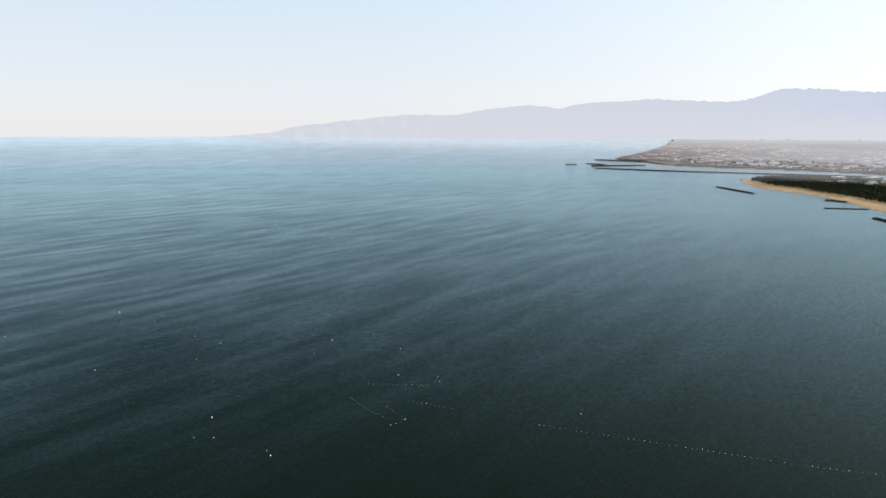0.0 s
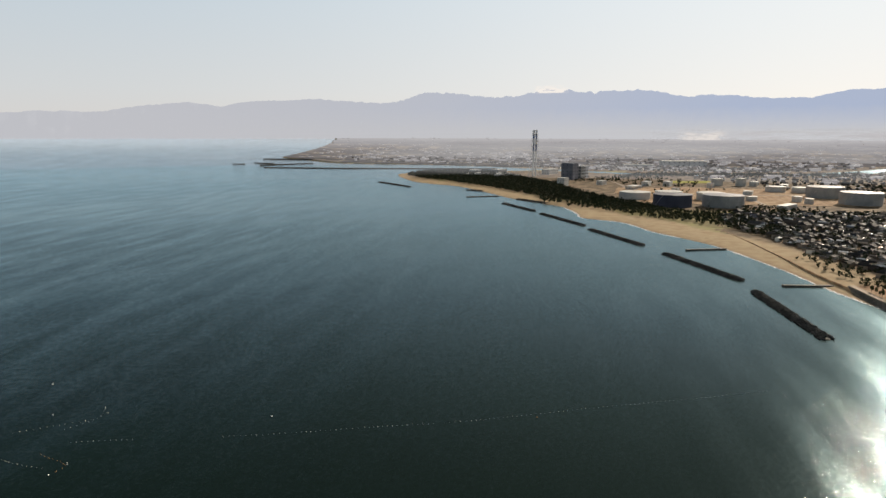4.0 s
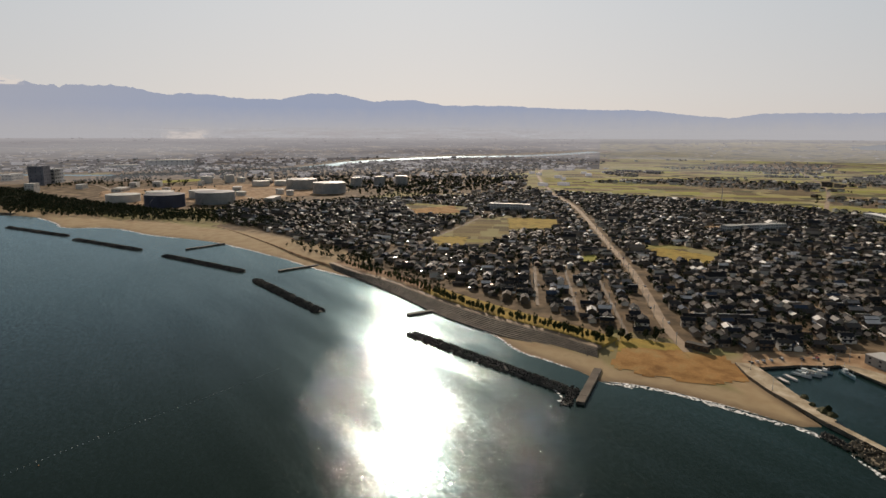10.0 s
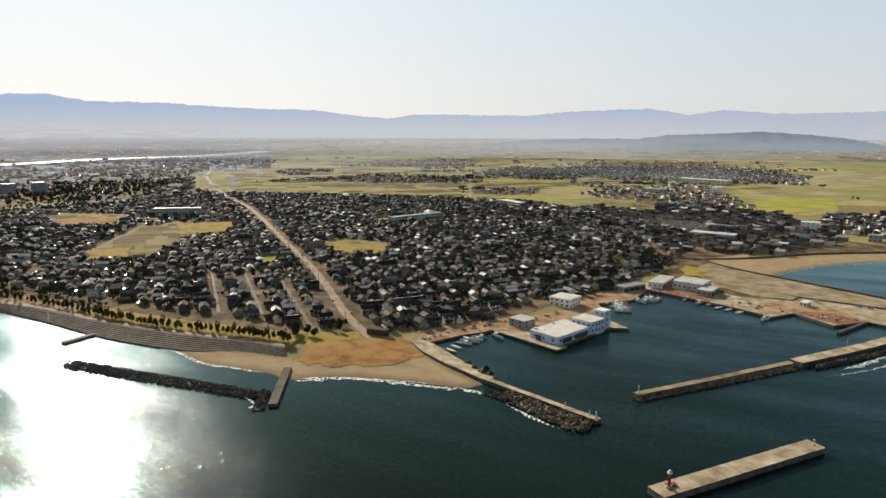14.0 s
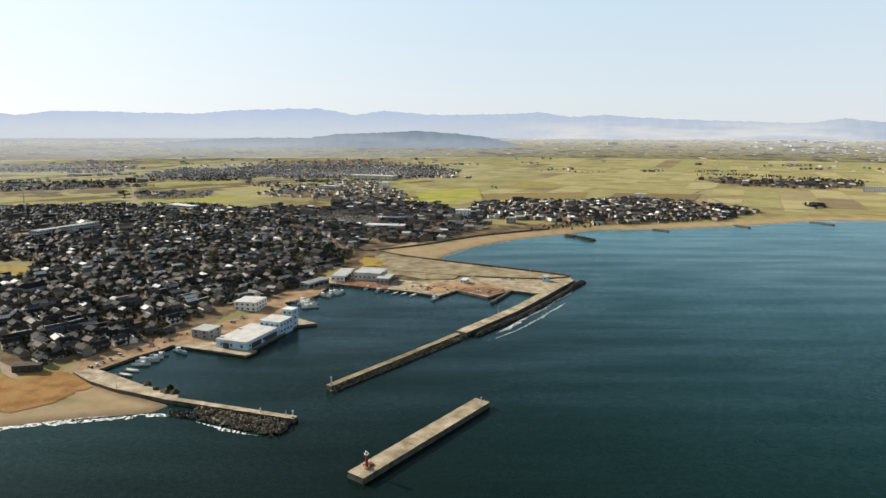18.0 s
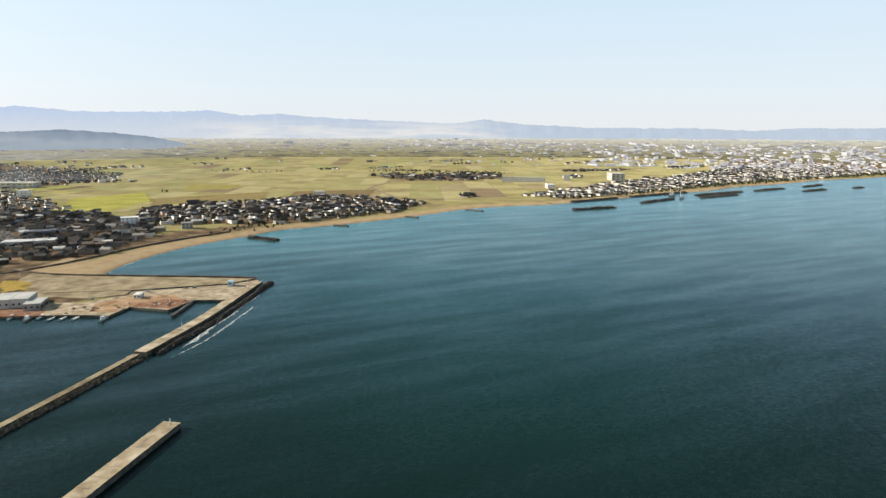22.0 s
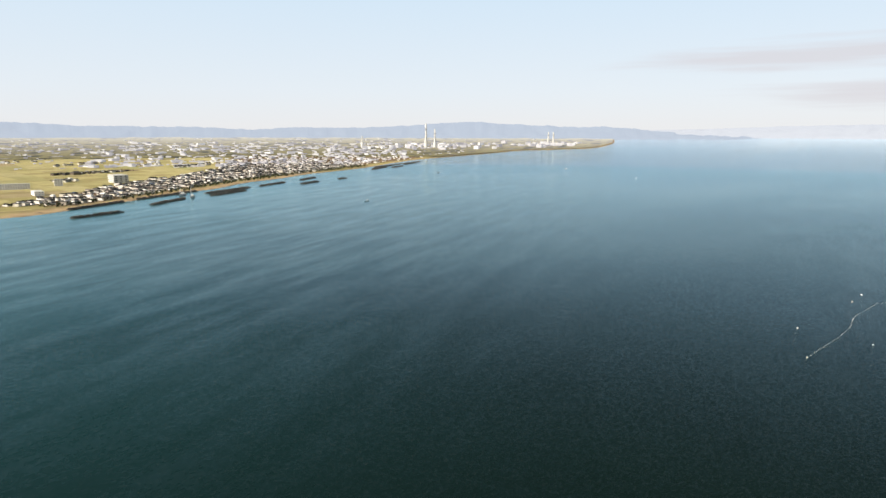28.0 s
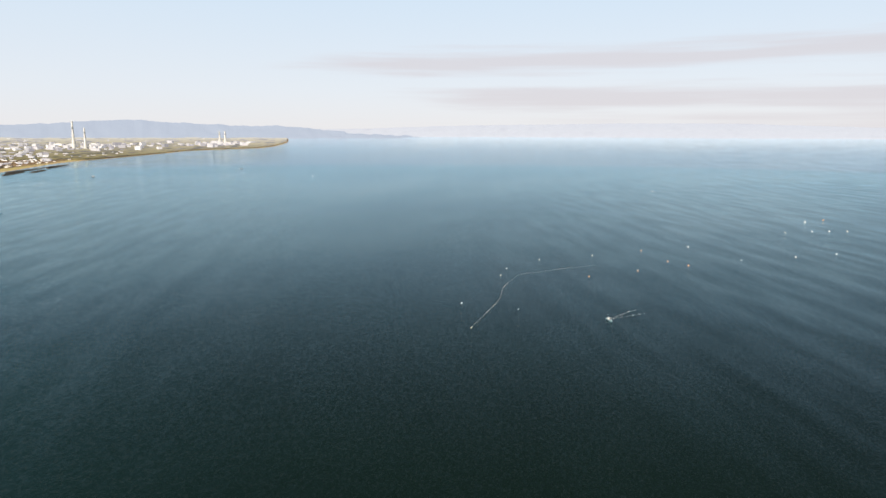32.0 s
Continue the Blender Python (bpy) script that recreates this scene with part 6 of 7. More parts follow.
for k, (ax, ay, bx, by, hw) in enumerate(HAMLETS):
    L = math.hypot(bx - ax, by - ay)
    ux, uy = (bx - ax) / L, (by - ay) / L
    ring = [((ax + bx) / 2 + ux * L / 2 * math.cos(a) - uy * hw * math.sin(a), (ay + by) / 2 + uy * L / 2 * math.cos(a) + ux * hw * math.sin(a)) for a in np.linspace(0, 6.28, 14)[:-1]]
    CLUSTERS.append((scatter(ring, 20 + k * 7, 18, 19, 0.2, 20 + k, ALL_TOWNS), 1.2, k % 2))

near_house, far_house = [], []
for (X, Y, T), size, pale in CLUSTERS:
    Z = land_height(X, Y)
    for x, y, z, t in zip(X, Y, Z, T):
        if math.hypot(x, y) > 2900 + 700 * ((x * 7.3 + y * 3.1) % 1) ** 2:
            continue
        (near_house if inside(np.array([x]), np.array([y]), NEARBY)[0] and len(near_house) < 330 else far_house).append((x, y, z, t, size, pale))


def far_houses():
    rnd = random.Random(8)
    V, F, I = [], [], []
    for x, y, z, t, size, pale in far_house:
        c, s = math.cos(t), math.sin(t)
        blocks = [(0, 0, rnd.uniform(4.4, 7.2) * size, rnd.uniform(3.3, 4.6) * size, rnd.choice((3.2, 5.2, 5.8)) * size ** 0.5)]
        if rnd.random() < 0.5 and size < 1.2:
            blocks.append((rnd.choice((-1, 1)) * 4.0, rnd.uniform(-2.5, 2.5), 2.8, 2.2, 2.9))
        if rnd.random() < 0.012:
            blocks = [(0, 0, 11 * size, 8 * size, 8)]
        for q, (ox, oy, a, b, h) in enumerate(blocks):
            flat = q == 1 and rnd.random() < 0.55
            r = b * (rnd.uniform(0.04, 0.14) if flat else rnd.uniform(0.42, 0.6))
            e = 0.55
            k = len(V)
            hip = rnd.choice((0.0, 0.0, 0.45)) * b
            loc = [(-a, -b, -1), (a, -b, -1), (a, b, -1), (-a, b, -1), (-a, -b, h), (a, -b, h), (a, b, h), (-a, b, h),
                   (-a - e, -b - e, h - 0.1), (a + e, -b - e, h - 0.1), (a + e, b + e, h - 0.1), (-a - e, b + e, h - 0.1), (-a - e + hip, 0, h + r), (a + e - hip, 0, h + r)]
            V += [(x + (ox + p) * c - (oy + v) * s, y + (ox + p) * s + (oy + v) * c, z + w) for p, v, w in loc]
            F += [(k, k + 1, k + 5, k + 4), (k + 1, k + 2, k + 6, k + 5), (k + 2, k + 3, k + 7, k + 6), (k + 3, k, k + 4, k + 7),
                  (k + 8, k + 9, k + 13, k + 12), (k + 10, k + 11, k + 12, k + 13), (k + 9, k + 10, k + 13), (k + 11, k + 8, k + 12)]
            I += [2 if pale else 1] * 4 + [3 if flat else 0] * 4
    return tagged(mesh_of("houses", V, F, [M["roof_far"], M["wall_far"], M["wall_pale"], M["roof_metal"]], I), "closely packed houses with dark tiled roofs", "houses", kind="stuff")


far_houses()


def gable(bm, a, b, h, r, e, thick=0.22, x=0.0, y=0.0):
    """A tiled gable roof with eaves and a ridge."""
    k = [(-a - e, -b - e, h - 0.25), (-a - e, 0, h + r), (-a - e, b + e, h - 0.25)]
    lo = [[bm.verts.new((x + sx * p[0], y + p[1], p[2])) for p in k] for sx in (1, -1)]
    hi = [[bm.verts.new((x + sx * p[0], y + p[1], p[2] + thick)) for p in k] for sx in (1, -1)]
    for i in (0, 1):
        bm.faces.new((hi[0][i], hi[1][i], hi[1][i + 1], hi[0][i + 1]))
        bm.faces.new((lo[0][i], lo[0][i + 1], lo[1][i + 1], lo[1][i]))
        bm.faces.new((lo[0][i], hi[0][i], hi[0][i + 1], lo[0][i + 1]))
        bm.faces.new((lo[1][i], lo[1][i + 1], hi[1][i + 1], hi[1][i]))
    for i in (0, 2):
        bm.faces.new((lo[0][i], lo[1][i], hi[1][i], hi[0][i]))
    bmesh.ops.recalc_face_normals(bm, faces=bm.faces)


def house(a, b, h, r, wing, seed):
    rnd = random.Random(seed)
    top = tagged(empty("house"), "wooden town house with a dark glazed tile roof", "house", "houses of the fishing town")
    bm = bmesh.new()
    add_box(bm, -a, -b, -1, a, b, h)
    for sx in (-1, 1):
        v = [bm.verts.new(p) for p in ((sx * (a - 0.01), -b, h), (sx * (a - 0.01), b, h), (sx * (a - 0.01), 0, h + r - 0.1))]
        bm.faces.new(v)
    part("wall", bm, M["wall"], top)
    bm = bmesh.new()
    gable(bm, a, b, h, r, 0.6)
    roof = part("roof", bm, M["roof"], top)
    bm = bmesh.new()
    add_box(bm, -a - 0.65, -0.25, h + r + 0.12, a + 0.65, 0.25, h + r + 0.5)
    part("ridge_tile", bm, M["roof"], roof)
    if h > 4:
        for sy in (-1, 1):
            bm = bmesh.new()
            v = [bm.verts.new(p) for p in ((-a - 0.3, sy * b, 3.1), (a + 0.3, sy * b, 3.1), (a + 0.3, sy * (b + 1.1), 2.6), (-a - 0.3, sy * (b + 1.1), 2.6))]
            w = [bm.verts.new((*q.co.xy, q.co.z - 0.15)) for q in v]
            bm.faces.new(v)
            bm.faces.new(w[::-1])
            for i in range(4):
                bm.faces.new((v[i], w[i], w[(i + 1) % 4], v[(i + 1) % 4]))
            bmesh.ops.recalc_face_normals(bm, faces=bm.faces)
            part("pent_roof", bm, M["roof"], top)
    if wing:
        wx, wy, wa, wb = wing
        bm = bmesh.new()
        add_box(bm, wx - wa, wy - wb, -1, wx + wa, wy + wb, 2.9)
        part("annex", bm, M["wall"], top)
        bm = bmesh.new()
        gable(bm, wa, wb, 2.9, wb * 0.5, 0.4, 0.2, wx, wy)
        part("annex_roof", bm, M["roof"], top)
    for f in range(1 if h < 4 else 2):
        for sy in (-1, 1):
            for cx in (-0.5, 0.45):
                bm = bmesh.new()
                z0 = 0.9 + f * 2.7
                add_box(bm, cx * a - 0.85, sy * b - 0.05, z0, cx * a + 0.85, sy * b + 0.05, z0 + 1.25)
                part("window", bm, M["glass"], top)
    return top


KINDS = [house(4.3, 2.9, 5.2, 1.6, (5.3, -0.5, 1.7, 2.0), 1), house(4.9, 3.2, 5.4, 1.8, None, 2), house(3.7, 2.7, 3.0, 1.5, (-1, 3.7, 2.1, 1.5), 3), house(5.4, 2.9, 3.1, 1.6, None, 4), house(4.0, 3.3, 5.3, 1.9, (-5.0, 0.6, 1.5, 2.0), 5)]
rnd = random.Random(21)
first = set()
for x, y, z, t, size, pale in near_house:
    k = rnd.randrange(5)
    m = pose(x, y, z, 0, 0, math.degrees(t) + rnd.choice((0, 180)))
    if k not in first:
        KINDS[k].matrix_basis = m
        first.add(k)
    else:
        copy_thing(KINDS[k], m)


# ---- woods and garden trees ----
def woods():
    rnd = random.Random(31)
    V, F = [], []

    def plant(x, y, z, h, n, size):
        for quad in leaf_cloud(rnd, n, h * 0.42, h * 0.4, h * 0.55, size):
            k = len(V)
            V.extend([(p[0] + x, p[1] + y, p[2] + z) for p in quad])
            F.append((k, k + 1, k + 2, k + 3))

    def fill(poly, step, lo, hi, n, size, keep=1.0, avoid=()):
        p = np.array(poly)
        X, Y = np.meshgrid(np.arange(p[:, 0].min(), p[:, 0].max(), step), np.arange(p[:, 1].min(), p[:, 1].max(), step))
        g = np.random.RandomState(int(abs(p).sum()) % 1000)
        X, Y = X.ravel() + g.uniform(-0.5, 0.5, X.size) * step, Y.ravel() + g.uniform(-0.5, 0.5, Y.size) * step
        ok = inside(X, Y, poly) & (g.rand(X.size) < keep) & ~in_any(X, Y, list(avoid)) & (away(X, Y, ROAD) > 9) & (shore_distance(X, Y) > 15) & (away(X, Y, RIVER) > 60) & (np.hypot(X, Y) < 2900)
        for ln in LANES + FARM_ROADS:
            ok &= away(X, Y, np.array(ln, float)) > 6
        X, Y = X[ok], Y[ok]
        for x, y, z in zip(X, Y, land_height(X, Y)):
            plant(x, y, z - 0.5, rnd.uniform(lo, hi), n, size)

    fill([(985, 2090), (1100, 2190), (1290, 2215), (1330, 2000), (1250, 1760), (1180, 1500), (1060, 1230), (1010, 1040), (960, 880), (905, 960), (925, 1250), (960, 1500), (965, 1750), (950, 1900)], 9, 9, 14, 20, 2.6)
    fill([(905, 960), (960, 880), (1010, 830), (960, 740), (880, 760), (850, 860)], 11, 6, 10, 18, 2.0, 0.75)
    fill([(1010, 840), (1200, 700), (1330, 640), (1290, 560), (1100, 730), (960, 770)], 10, 6, 10, 18, 2.0, 0.8)
    fill([(1900, 1780), (2350, 1480), (2500, 1380), (2350, 1250), (1950, 1450), (1700, 1720)], 16, 9, 14, 14, 3.4, 0.7)
    fill([(1560, 560), (2100, 560), (2150, 460), (1600, 420)], 16, 8, 12, 14, 3.0, 0.5)
    fill([(1544, 1657), (1804, 1705), (1970, 1640), (2190, 1530), (2170, 1450), (1950, 1500), (1760, 1560), (1560, 1590)], 15, 9, 14, 14, 3.2, 0.8)
    fill([(1300, 1560), (1420, 1500), (1500, 1560), (1460, 1620), (1340, 1600)], 14, 6, 11, 14, 2.6, 0.5)
    fill([(1100, 1050), (1200, 1180), (1330, 1260), (1420, 1180), (1500, 1120), (1300, 1120), (1230, 1040)], 18, 4, 8, 14, 2.2, 0.3)
    fill([(1690, 880), (1830, 720), (1700, 560), (1560, 590), (1480, 620), (1620, 700)], 14, 6, 11, 14, 2.6, 0.6)
    fill([(1330, 640), (1480, 620), (1560, 590), (1500, 470), (1330, 560)], 13, 5, 10, 16, 2.2, 0.55)
    fill([(1010, 1010), (1080, 1040), (1080, 900), (1190, 850), (1280, 760), (1180, 700), (1010, 840)], 16, 5, 9, 14, 2.2, 0.35)
    fill([(788, 380), (640, 200), (600, 190), (560, 185), (618, 298), (700, 400)], 9, 4, 8, 22, 1.3, 0.6)
    fill([(1086, 372), (1106, 329), (984, 292), (951, 320)], 9, 5, 9, 20, 1.6, 0.8)
    fill([(640, -362), (745, -400), (755, -340), (700, -310), (634, -335)], 9, 6, 11, 26, 1.5, 0.6, GAPS)
    fill(TOWN, 12, 4.5, 9.5, 30, 1.5, 0.8, GAPS)
    fill([(862, 1141), (866, 985), (866, 821), (872, 680), (830, 560), (914, 598), (986, 727), (972, 866), (1009, 1037), (1018, 1195), (1045, 1392)], 10, 7, 12, 20, 2.2, 0.9)
    fill([(1038, 790), (1022, 679), (1097, 628), (1208, 745), (1147, 844)], 12, 6, 11, 18, 2.2, 0.7)
    fill([(1465, 1711), (1669, 1588), (1607, 1339), (1435, 1216), (1339, 1370)], 20, 6, 11, 14, 2.8, 0.45)
    fill([(1559, 996), (1391, 733), (1476, 505), (1714, 586), (1795, 849)], 17, 7, 12, 14, 2.8, 0.55)
    fill([(1918, 822), (2079, 715), (1982, 430), (1776, 386), (1675, 620)], 20, 8, 13, 14, 3.2, 0.6)
    fill([(1647, 1022), (1572, 898), (1817, 779), (2031, 869), (1919, 1030)], 20, 8, 13, 14, 3.2, 0.6)
    fill([(736, 476), (621, 286), (574, 196), (605, 210), (678, 334), (774, 468)], 10, 5, 10, 24, 1.6, 0.5)
    fill(TOWN_BAY, 26, 4, 8, 18, 1.5, 0.5, GAPS)
    fill(VILLAGE_BAY, 20, 4, 9, 18, 1.6, 0.6)
    fill([(690, -700), (720, -850), (640, -1010), (600, -1100), (570, -1080), (640, -900), (665, -760)], 12, 6, 10, 18, 1.8, 0.7)
    fill([(1290, -2100), (1190, -2260), (960, -2270), (780, -2270), (740, -2050), (960, -2180), (1170, -2160)], 16, 7, 11, 14, 2.6, 0.7)
    fill(TOWN_SOUTH, 44, 5, 9, 10, 2.6, 0.55)
    fill([(400, -1440), (300, -1560), (180, -1790), (60, -2060), (-80, -2300), (-480, -2900), (-560, -2900), (-130, -2270), (25, -2020), (150, -1770), (270, -1560), (370, -1420)], 12, 7, 11, 12, 2.6, 0.9)
    for p, step, keep in zip(FAR_TOWNS, (26, 24, 20, 22, 30, 30), (0.6, 0.5, 0.75, 0.7, 0.5, 0.7)):
        fill(p, step, 6, 11, 11, 3.0, keep)
    fill(TOWN_NORTH, 60, 7, 12, 10, 4.0, 0.8)
    for ax, ay, bx, by, hw in HAMLETS + [(2312, -2396, 2262, -2613, 20), (1692, -2467, 1700, -2541, 16), (1300, -1130, 1270, -1180, 14), (1776, -1840, 1560, -1960, 10)]:
        L = math.hypot(bx - ax, by - ay)
        nx, ny = -(by - ay) / L * hw, (bx - ax) / L * hw
        fill([(ax - nx, ay - ny), (bx - nx * 0.6, by - ny * 0.6), (bx + nx, by + ny), (ax + nx * 0.7, ay + ny * 0.7)], 14, 6, 10, 12, 2.4, 0.55)
    return tagged(mesh_of("woods", V, F, [M["leaf"]]), "dark evergreen garden trees and pine woods", "trees", kind="stuff")


woods()

# ---- graveyard ----
gv, gf = [], []
rnd = random.Random(3)
for gx in np.arange(862, 1045, 3.6):
    for gy in np.arange(-600, -484, 4.2):
        if inside(np.array([gx]), np.array([gy]), CEMETERY)[0] and rnd.random() < 0.85:
            k = len(gv)
            w, h = rnd.uniform(0.4, 0.7), rnd.uniform(1.4, 2.4)
            gv += [(gx + sx * w, gy + sy * w, 3.8 + z) for z in (0, h) for sx, sy in ((-1, -1), (1, -1), (1, 1), (-1, 1))]
            gf += [(k, k + 1, k + 5, k + 4), (k + 1, k + 2, k + 6, k + 5), (k + 2, k + 3, k + 7, k + 6), (k + 3, k, k + 4, k + 7), (k + 4, k + 5, k + 6, k + 7)]
tagged(mesh_of("gravestones", gv, gf, [M["stone"]]), "rows of grey gravestones in the graveyard", "gravestones", kind="stuff")

# ---- power station and tanks ----
def ground_at(x, y):
    return float(land_height(np.array([float(x)]), np.array([float(y)]))[0])


def lattice_chimney(x, y, high, spread, label):
    """Flues held in a four-legged lattice tower."""
    g = ground_at(x, y)
    top = tagged(empty("lattice_chimney", pose(x, y, g)), label, "chimney")
    h = high - g
    for i in range(2):
        a = 2.5 + i * math.pi
        bm = bmesh.new()
        add_cyl(bm, 4.6 * math.cos(a), 4.6 * math.sin(a), 0, h * 0.97, 2.7, 2.3, 12)
        flue = part("flue", bm, [M["tank_white"]], top)
        for z0, z1 in ((0.54, 0.67), (0.79, 0.88)):
            bm = bmesh.new()
            add_cyl(bm, 4.6 * math.cos(a), 4.6 * math.sin(a), h * z0, h * z1, 3.0, 2.9, 12)
            part("band", bm, M["band_blue"], flue, "dark blue painted band")
    for sx, sy in ((-1, -1), (1, -1), (1, 1), (-1, 1)):
        bm = bmesh.new()
        levels = 9
        for k in range(levels):
            u0, u1 = k / levels, (k + 1) / levels
            s0, s1 = spread + (6.2 - spread) * u0 ** 0.6, spread + (6.2 - spread) * u1 ** 0.6
            add_beam(bm, (sx * s0, sy * s0, h * 0.97 * u0), (sx * s1, sy * s1, h * 0.97 * u1), 0.7)
            ex, ey = (-sy, sx)
            add_beam(bm, (sx * s0, sy * s0, h * 0.97 * u0), (ex * s1, ey * s1, h * 0.97 * u1), 0.4)
            add_beam(bm, (sx * s1, sy * s1, h * 0.97 * u1), (ex * s1, ey * s1, h * 0.97 * u1), 0.4)
        part("lattice_leg", bm, M["tank_white"], top)
    for z in (0.66, 0.88, 0.97):
        bm = bmesh.new()
        add_cyl(bm, 0, 0, h * z, h * z + 1.0, 8.0, 8.0, 8)
        part("platform", bm, M["stack"], top)
    return top


def add_beam(bm, a, b, w):
    a, b = Vector(a), Vector(b)
    m = Matrix.Translation(a) @ (b - a).to_track_quat("Z", "Y").to_matrix().to_4x4()
    add_box(bm, -w / 2, -w / 2, 0, w / 2, w / 2, (b - a).length, m)


lattice_chimney(1341, 1815, 164, 15, "tall pale twin power station chimney with dark blue bands")


def tank(x, y, r, high, paint, rim, label):
    g = ground_at(x, y)
    top = tagged(empty("storage_tank", pose(x, y, g)), label, "tank", "storage tanks")
    bm = bmesh.new()
    add_cyl(bm, 0, 0, -1, high, r, r, 40)
    part("shell", bm, paint, top, smooth=False)
    bm = bmesh.new()
    add_cyl(bm, 0, 0, high, high + r * 0.06, r * 0.99, r * 0.1, 40)
    part("roof", bm, rim, top)
    bm = bmesh.new()
    add_cyl(bm, 0, 0, high - 1.2, high - 0.7, r + 0.7, r + 0.7, 40)
    part("wind_girder", bm, paint, top)
    bm = bmesh.new()
    for k in range(24):
        a = math.pi * 0.9 + k * 0.025
        add_box(bm, r - 0.1, -0.5, high * k / 24, r + 0.9, 0.5, high * k / 24 + 0.15, pose(0, 0, 0, 0, 0, math.degrees(a)))
    part("stair", bm, M["lattice"], top)
    return top


TANKS = [(1040, 935, 38, 25, "tank_dark", "tank_dark", "wide dark blue storage tank with a rust rim"), (1130, 885, 40, 24, "tank", "stack", "wide grey storage tank with an open top"),
         (1085, 1085, 34, 16, "tank_white", "tank_white", "low white round storage tank"), (1165, 1060, 30, 16, "tank_white", "tank_white", "low white round storage tank"), (1215, 985, 30, 17, "tank_white", "tank_white", "low white round storage tank"),
         (1500, 900, 40, 26, "tank", "stack", "wide grey storage tank with an open top"), (1420, 775, 40, 26, "tank", "stack", "wide grey storage tank with an open top"),
         (1540, 1052, 24, 14, "tank_white", "tank_white", "small white storage tank"), (1570, 1005, 20, 14, "tank_white", "tank_white", "small white storage tank"), (1600, 940, 22, 15, "tank_white", "tank_white", "small white storage tank"),
         (1570, 1255, 16, 20, "tank_white", "tank_white", "tall white storage tank"), (1620, 1215, 14, 22, "tank_white", "tank_white", "tall white storage tank"), (1600, 790, 15, 26, "tank", "tank", "tall grey storage tank"),
         (1640, 740, 15, 28, "tank", "tank", "tall grey storage tank"), (1680, 690, 17, 28, "tank", "tank", "tall grey storage tank"), (1350, 870, 10, 12, "tank_white", "tank_white", "small white storage tank"),
         (1330, 830, 9, 12, "tank_white", "tank_white", "small white storage tank"), (1280, 930, 12, 10, "tank_white", "tank_white", "small white storage tank")]
for x, y, r, h, p, q, lab in TANKS:
    tank(x, y, r, h, M[p], M[q], lab)
for x, y, t, L, W, H, p, q, fl, lab in ((1340, 1610, 25, 40, 40, 52, "stack", "stack", 5, "dark boiler house of the power station"), (1400, 1640, 25, 55, 36, 40, "tank", "tank", 4, "grey turbine hall of the power station"),
                                        (1165, 1435, 25, 28, 22, 22, "tank_white", "tank_white", 2, "pale green block beside the woods"), (1440, 1860, 25, 70, 30, 18, "tank_white", "tank_white", 2, "pale low plant building"),
                                        (1290, 1960, 25, 60, 30, 16, "tank", "tank_white", 2, "pale low plant building"), (1230, 2020, 25, 40, 26, 14, "tank_white", "tank_white", 2, "pale low plant building"),
                                        (1250, 1255, 20, 50, 24, 9, "tank_white", "tank_white", 1, "white roofed depot hall"), (1180, 780, 15, 60, 18, 8, "tank_white", "tank_white", 1, "long pale depot hall"),
                                        (2200, 2050, -35, 190, 60, 24, "hall_white", "hall_white", 2, "long white factory hall beyond the river"), (2050, 2120, -35, 120, 40, 10, "tank_white", "tank_white", 1, "low white factory hall"),
                                        (1216, 234, 90, 80, 16, 13, "tank_white", "tank", 3, "long pale school building"), (1035, -94, -58, 104, 14, 11, "tank_white", "tank", 3, "long pale blue-grey school wing"),
                                        (660, -1869, -163, 130, 16, 14, "hall_white", "tank_white", 4, "long cream apartment block on the plain"), (500, -1990, -163, 20, 22, 18, "tank_white", "tank", 4, "grey white end block of the apartments"),
                                        (820, -560, 45, 60, 22, 7, "tank_white", "steel", 1, "long pale community hall"), (905, -620, 48, 40, 25, 6, "stack", "stack", 1, "dark flat-roofed store beside the graveyard"),
                                        (880, -740, 50, 26, 16, 12, "white", "white", 3, "white three-storey building near the bay"), (770, -745, 50, 16, 14, 9, "tank", "tank", 2, "grey two-storey building near the bay"),
                                        (1700, -1130, 30, 150, 40, 14, "tank_white", "hall_white", 2, "long white factory on the plain"), (1480, -960, 30, 24, 20, 14, "white", "white", 3, "white block near the fields"),
                                        (1500, -820, 20, 60, 20, 9, "tank_white", "tank_white", 2, "pale hall near the fields"), (1250, -380, 20, 70, 20, 9, "tank_white", "white", 2, "pale hall in the town"),
                                        (330, -2080, -65, 60, 40, 22, "tank_white", "hall_white", 4, "white hotel block by the coast"), (450, -1700, -65, 40, 20, 10, "white", "white", 2, "white hall by the coast"),
                                        (900, -1290, 20, 24, 16, 8, "hall_white", "hall_white", 1, "cream coloured barn among fields"), (2650, -3450, 20, 50, 30, 18, "white", "white", 2, "large white barn on the plain")):
    block_building("building", x, y, ground_at(x, y) + 0.2, t, L, W, H, M[p], M[q], fl, lab, "building", 0.4, max(4.0, min(L, W) / 3))

# low buildings, roads and the green strip round the power station
rnd = random.Random(44)
for x, y in ((1138, 1928), (1165, 1900), (1192, 1910), (1181, 1790), (1205, 1775), (1232, 1765), (1260, 1850), (1225, 1850), (1371, 1324), (1420, 1290), (1290, 1420), (1640, 1180), (1690, 1120), (1480, 1200), (1390, 1010), (1260, 1120)):
    block_building("building", x, y, ground_at(x, y) + 0.2, rnd.choice((20, 25, 30)), rnd.uniform(16, 42), rnd.uniform(12, 20), rnd.uniform(6, 15), M["tank_white"], M[rnd.choice(("tank_white", "hall_white", "tank"))], 1, "low pale building beside the power station", "building", 0.4, 9.0)
patch("ground_green_strip", [(1565, 1455), (1708, 1392), (1640, 1310), (1500, 1370)], M["strip"], "bright yellow-green crop strip among dark trees", "field", 0.6, 8.0, 6.0)
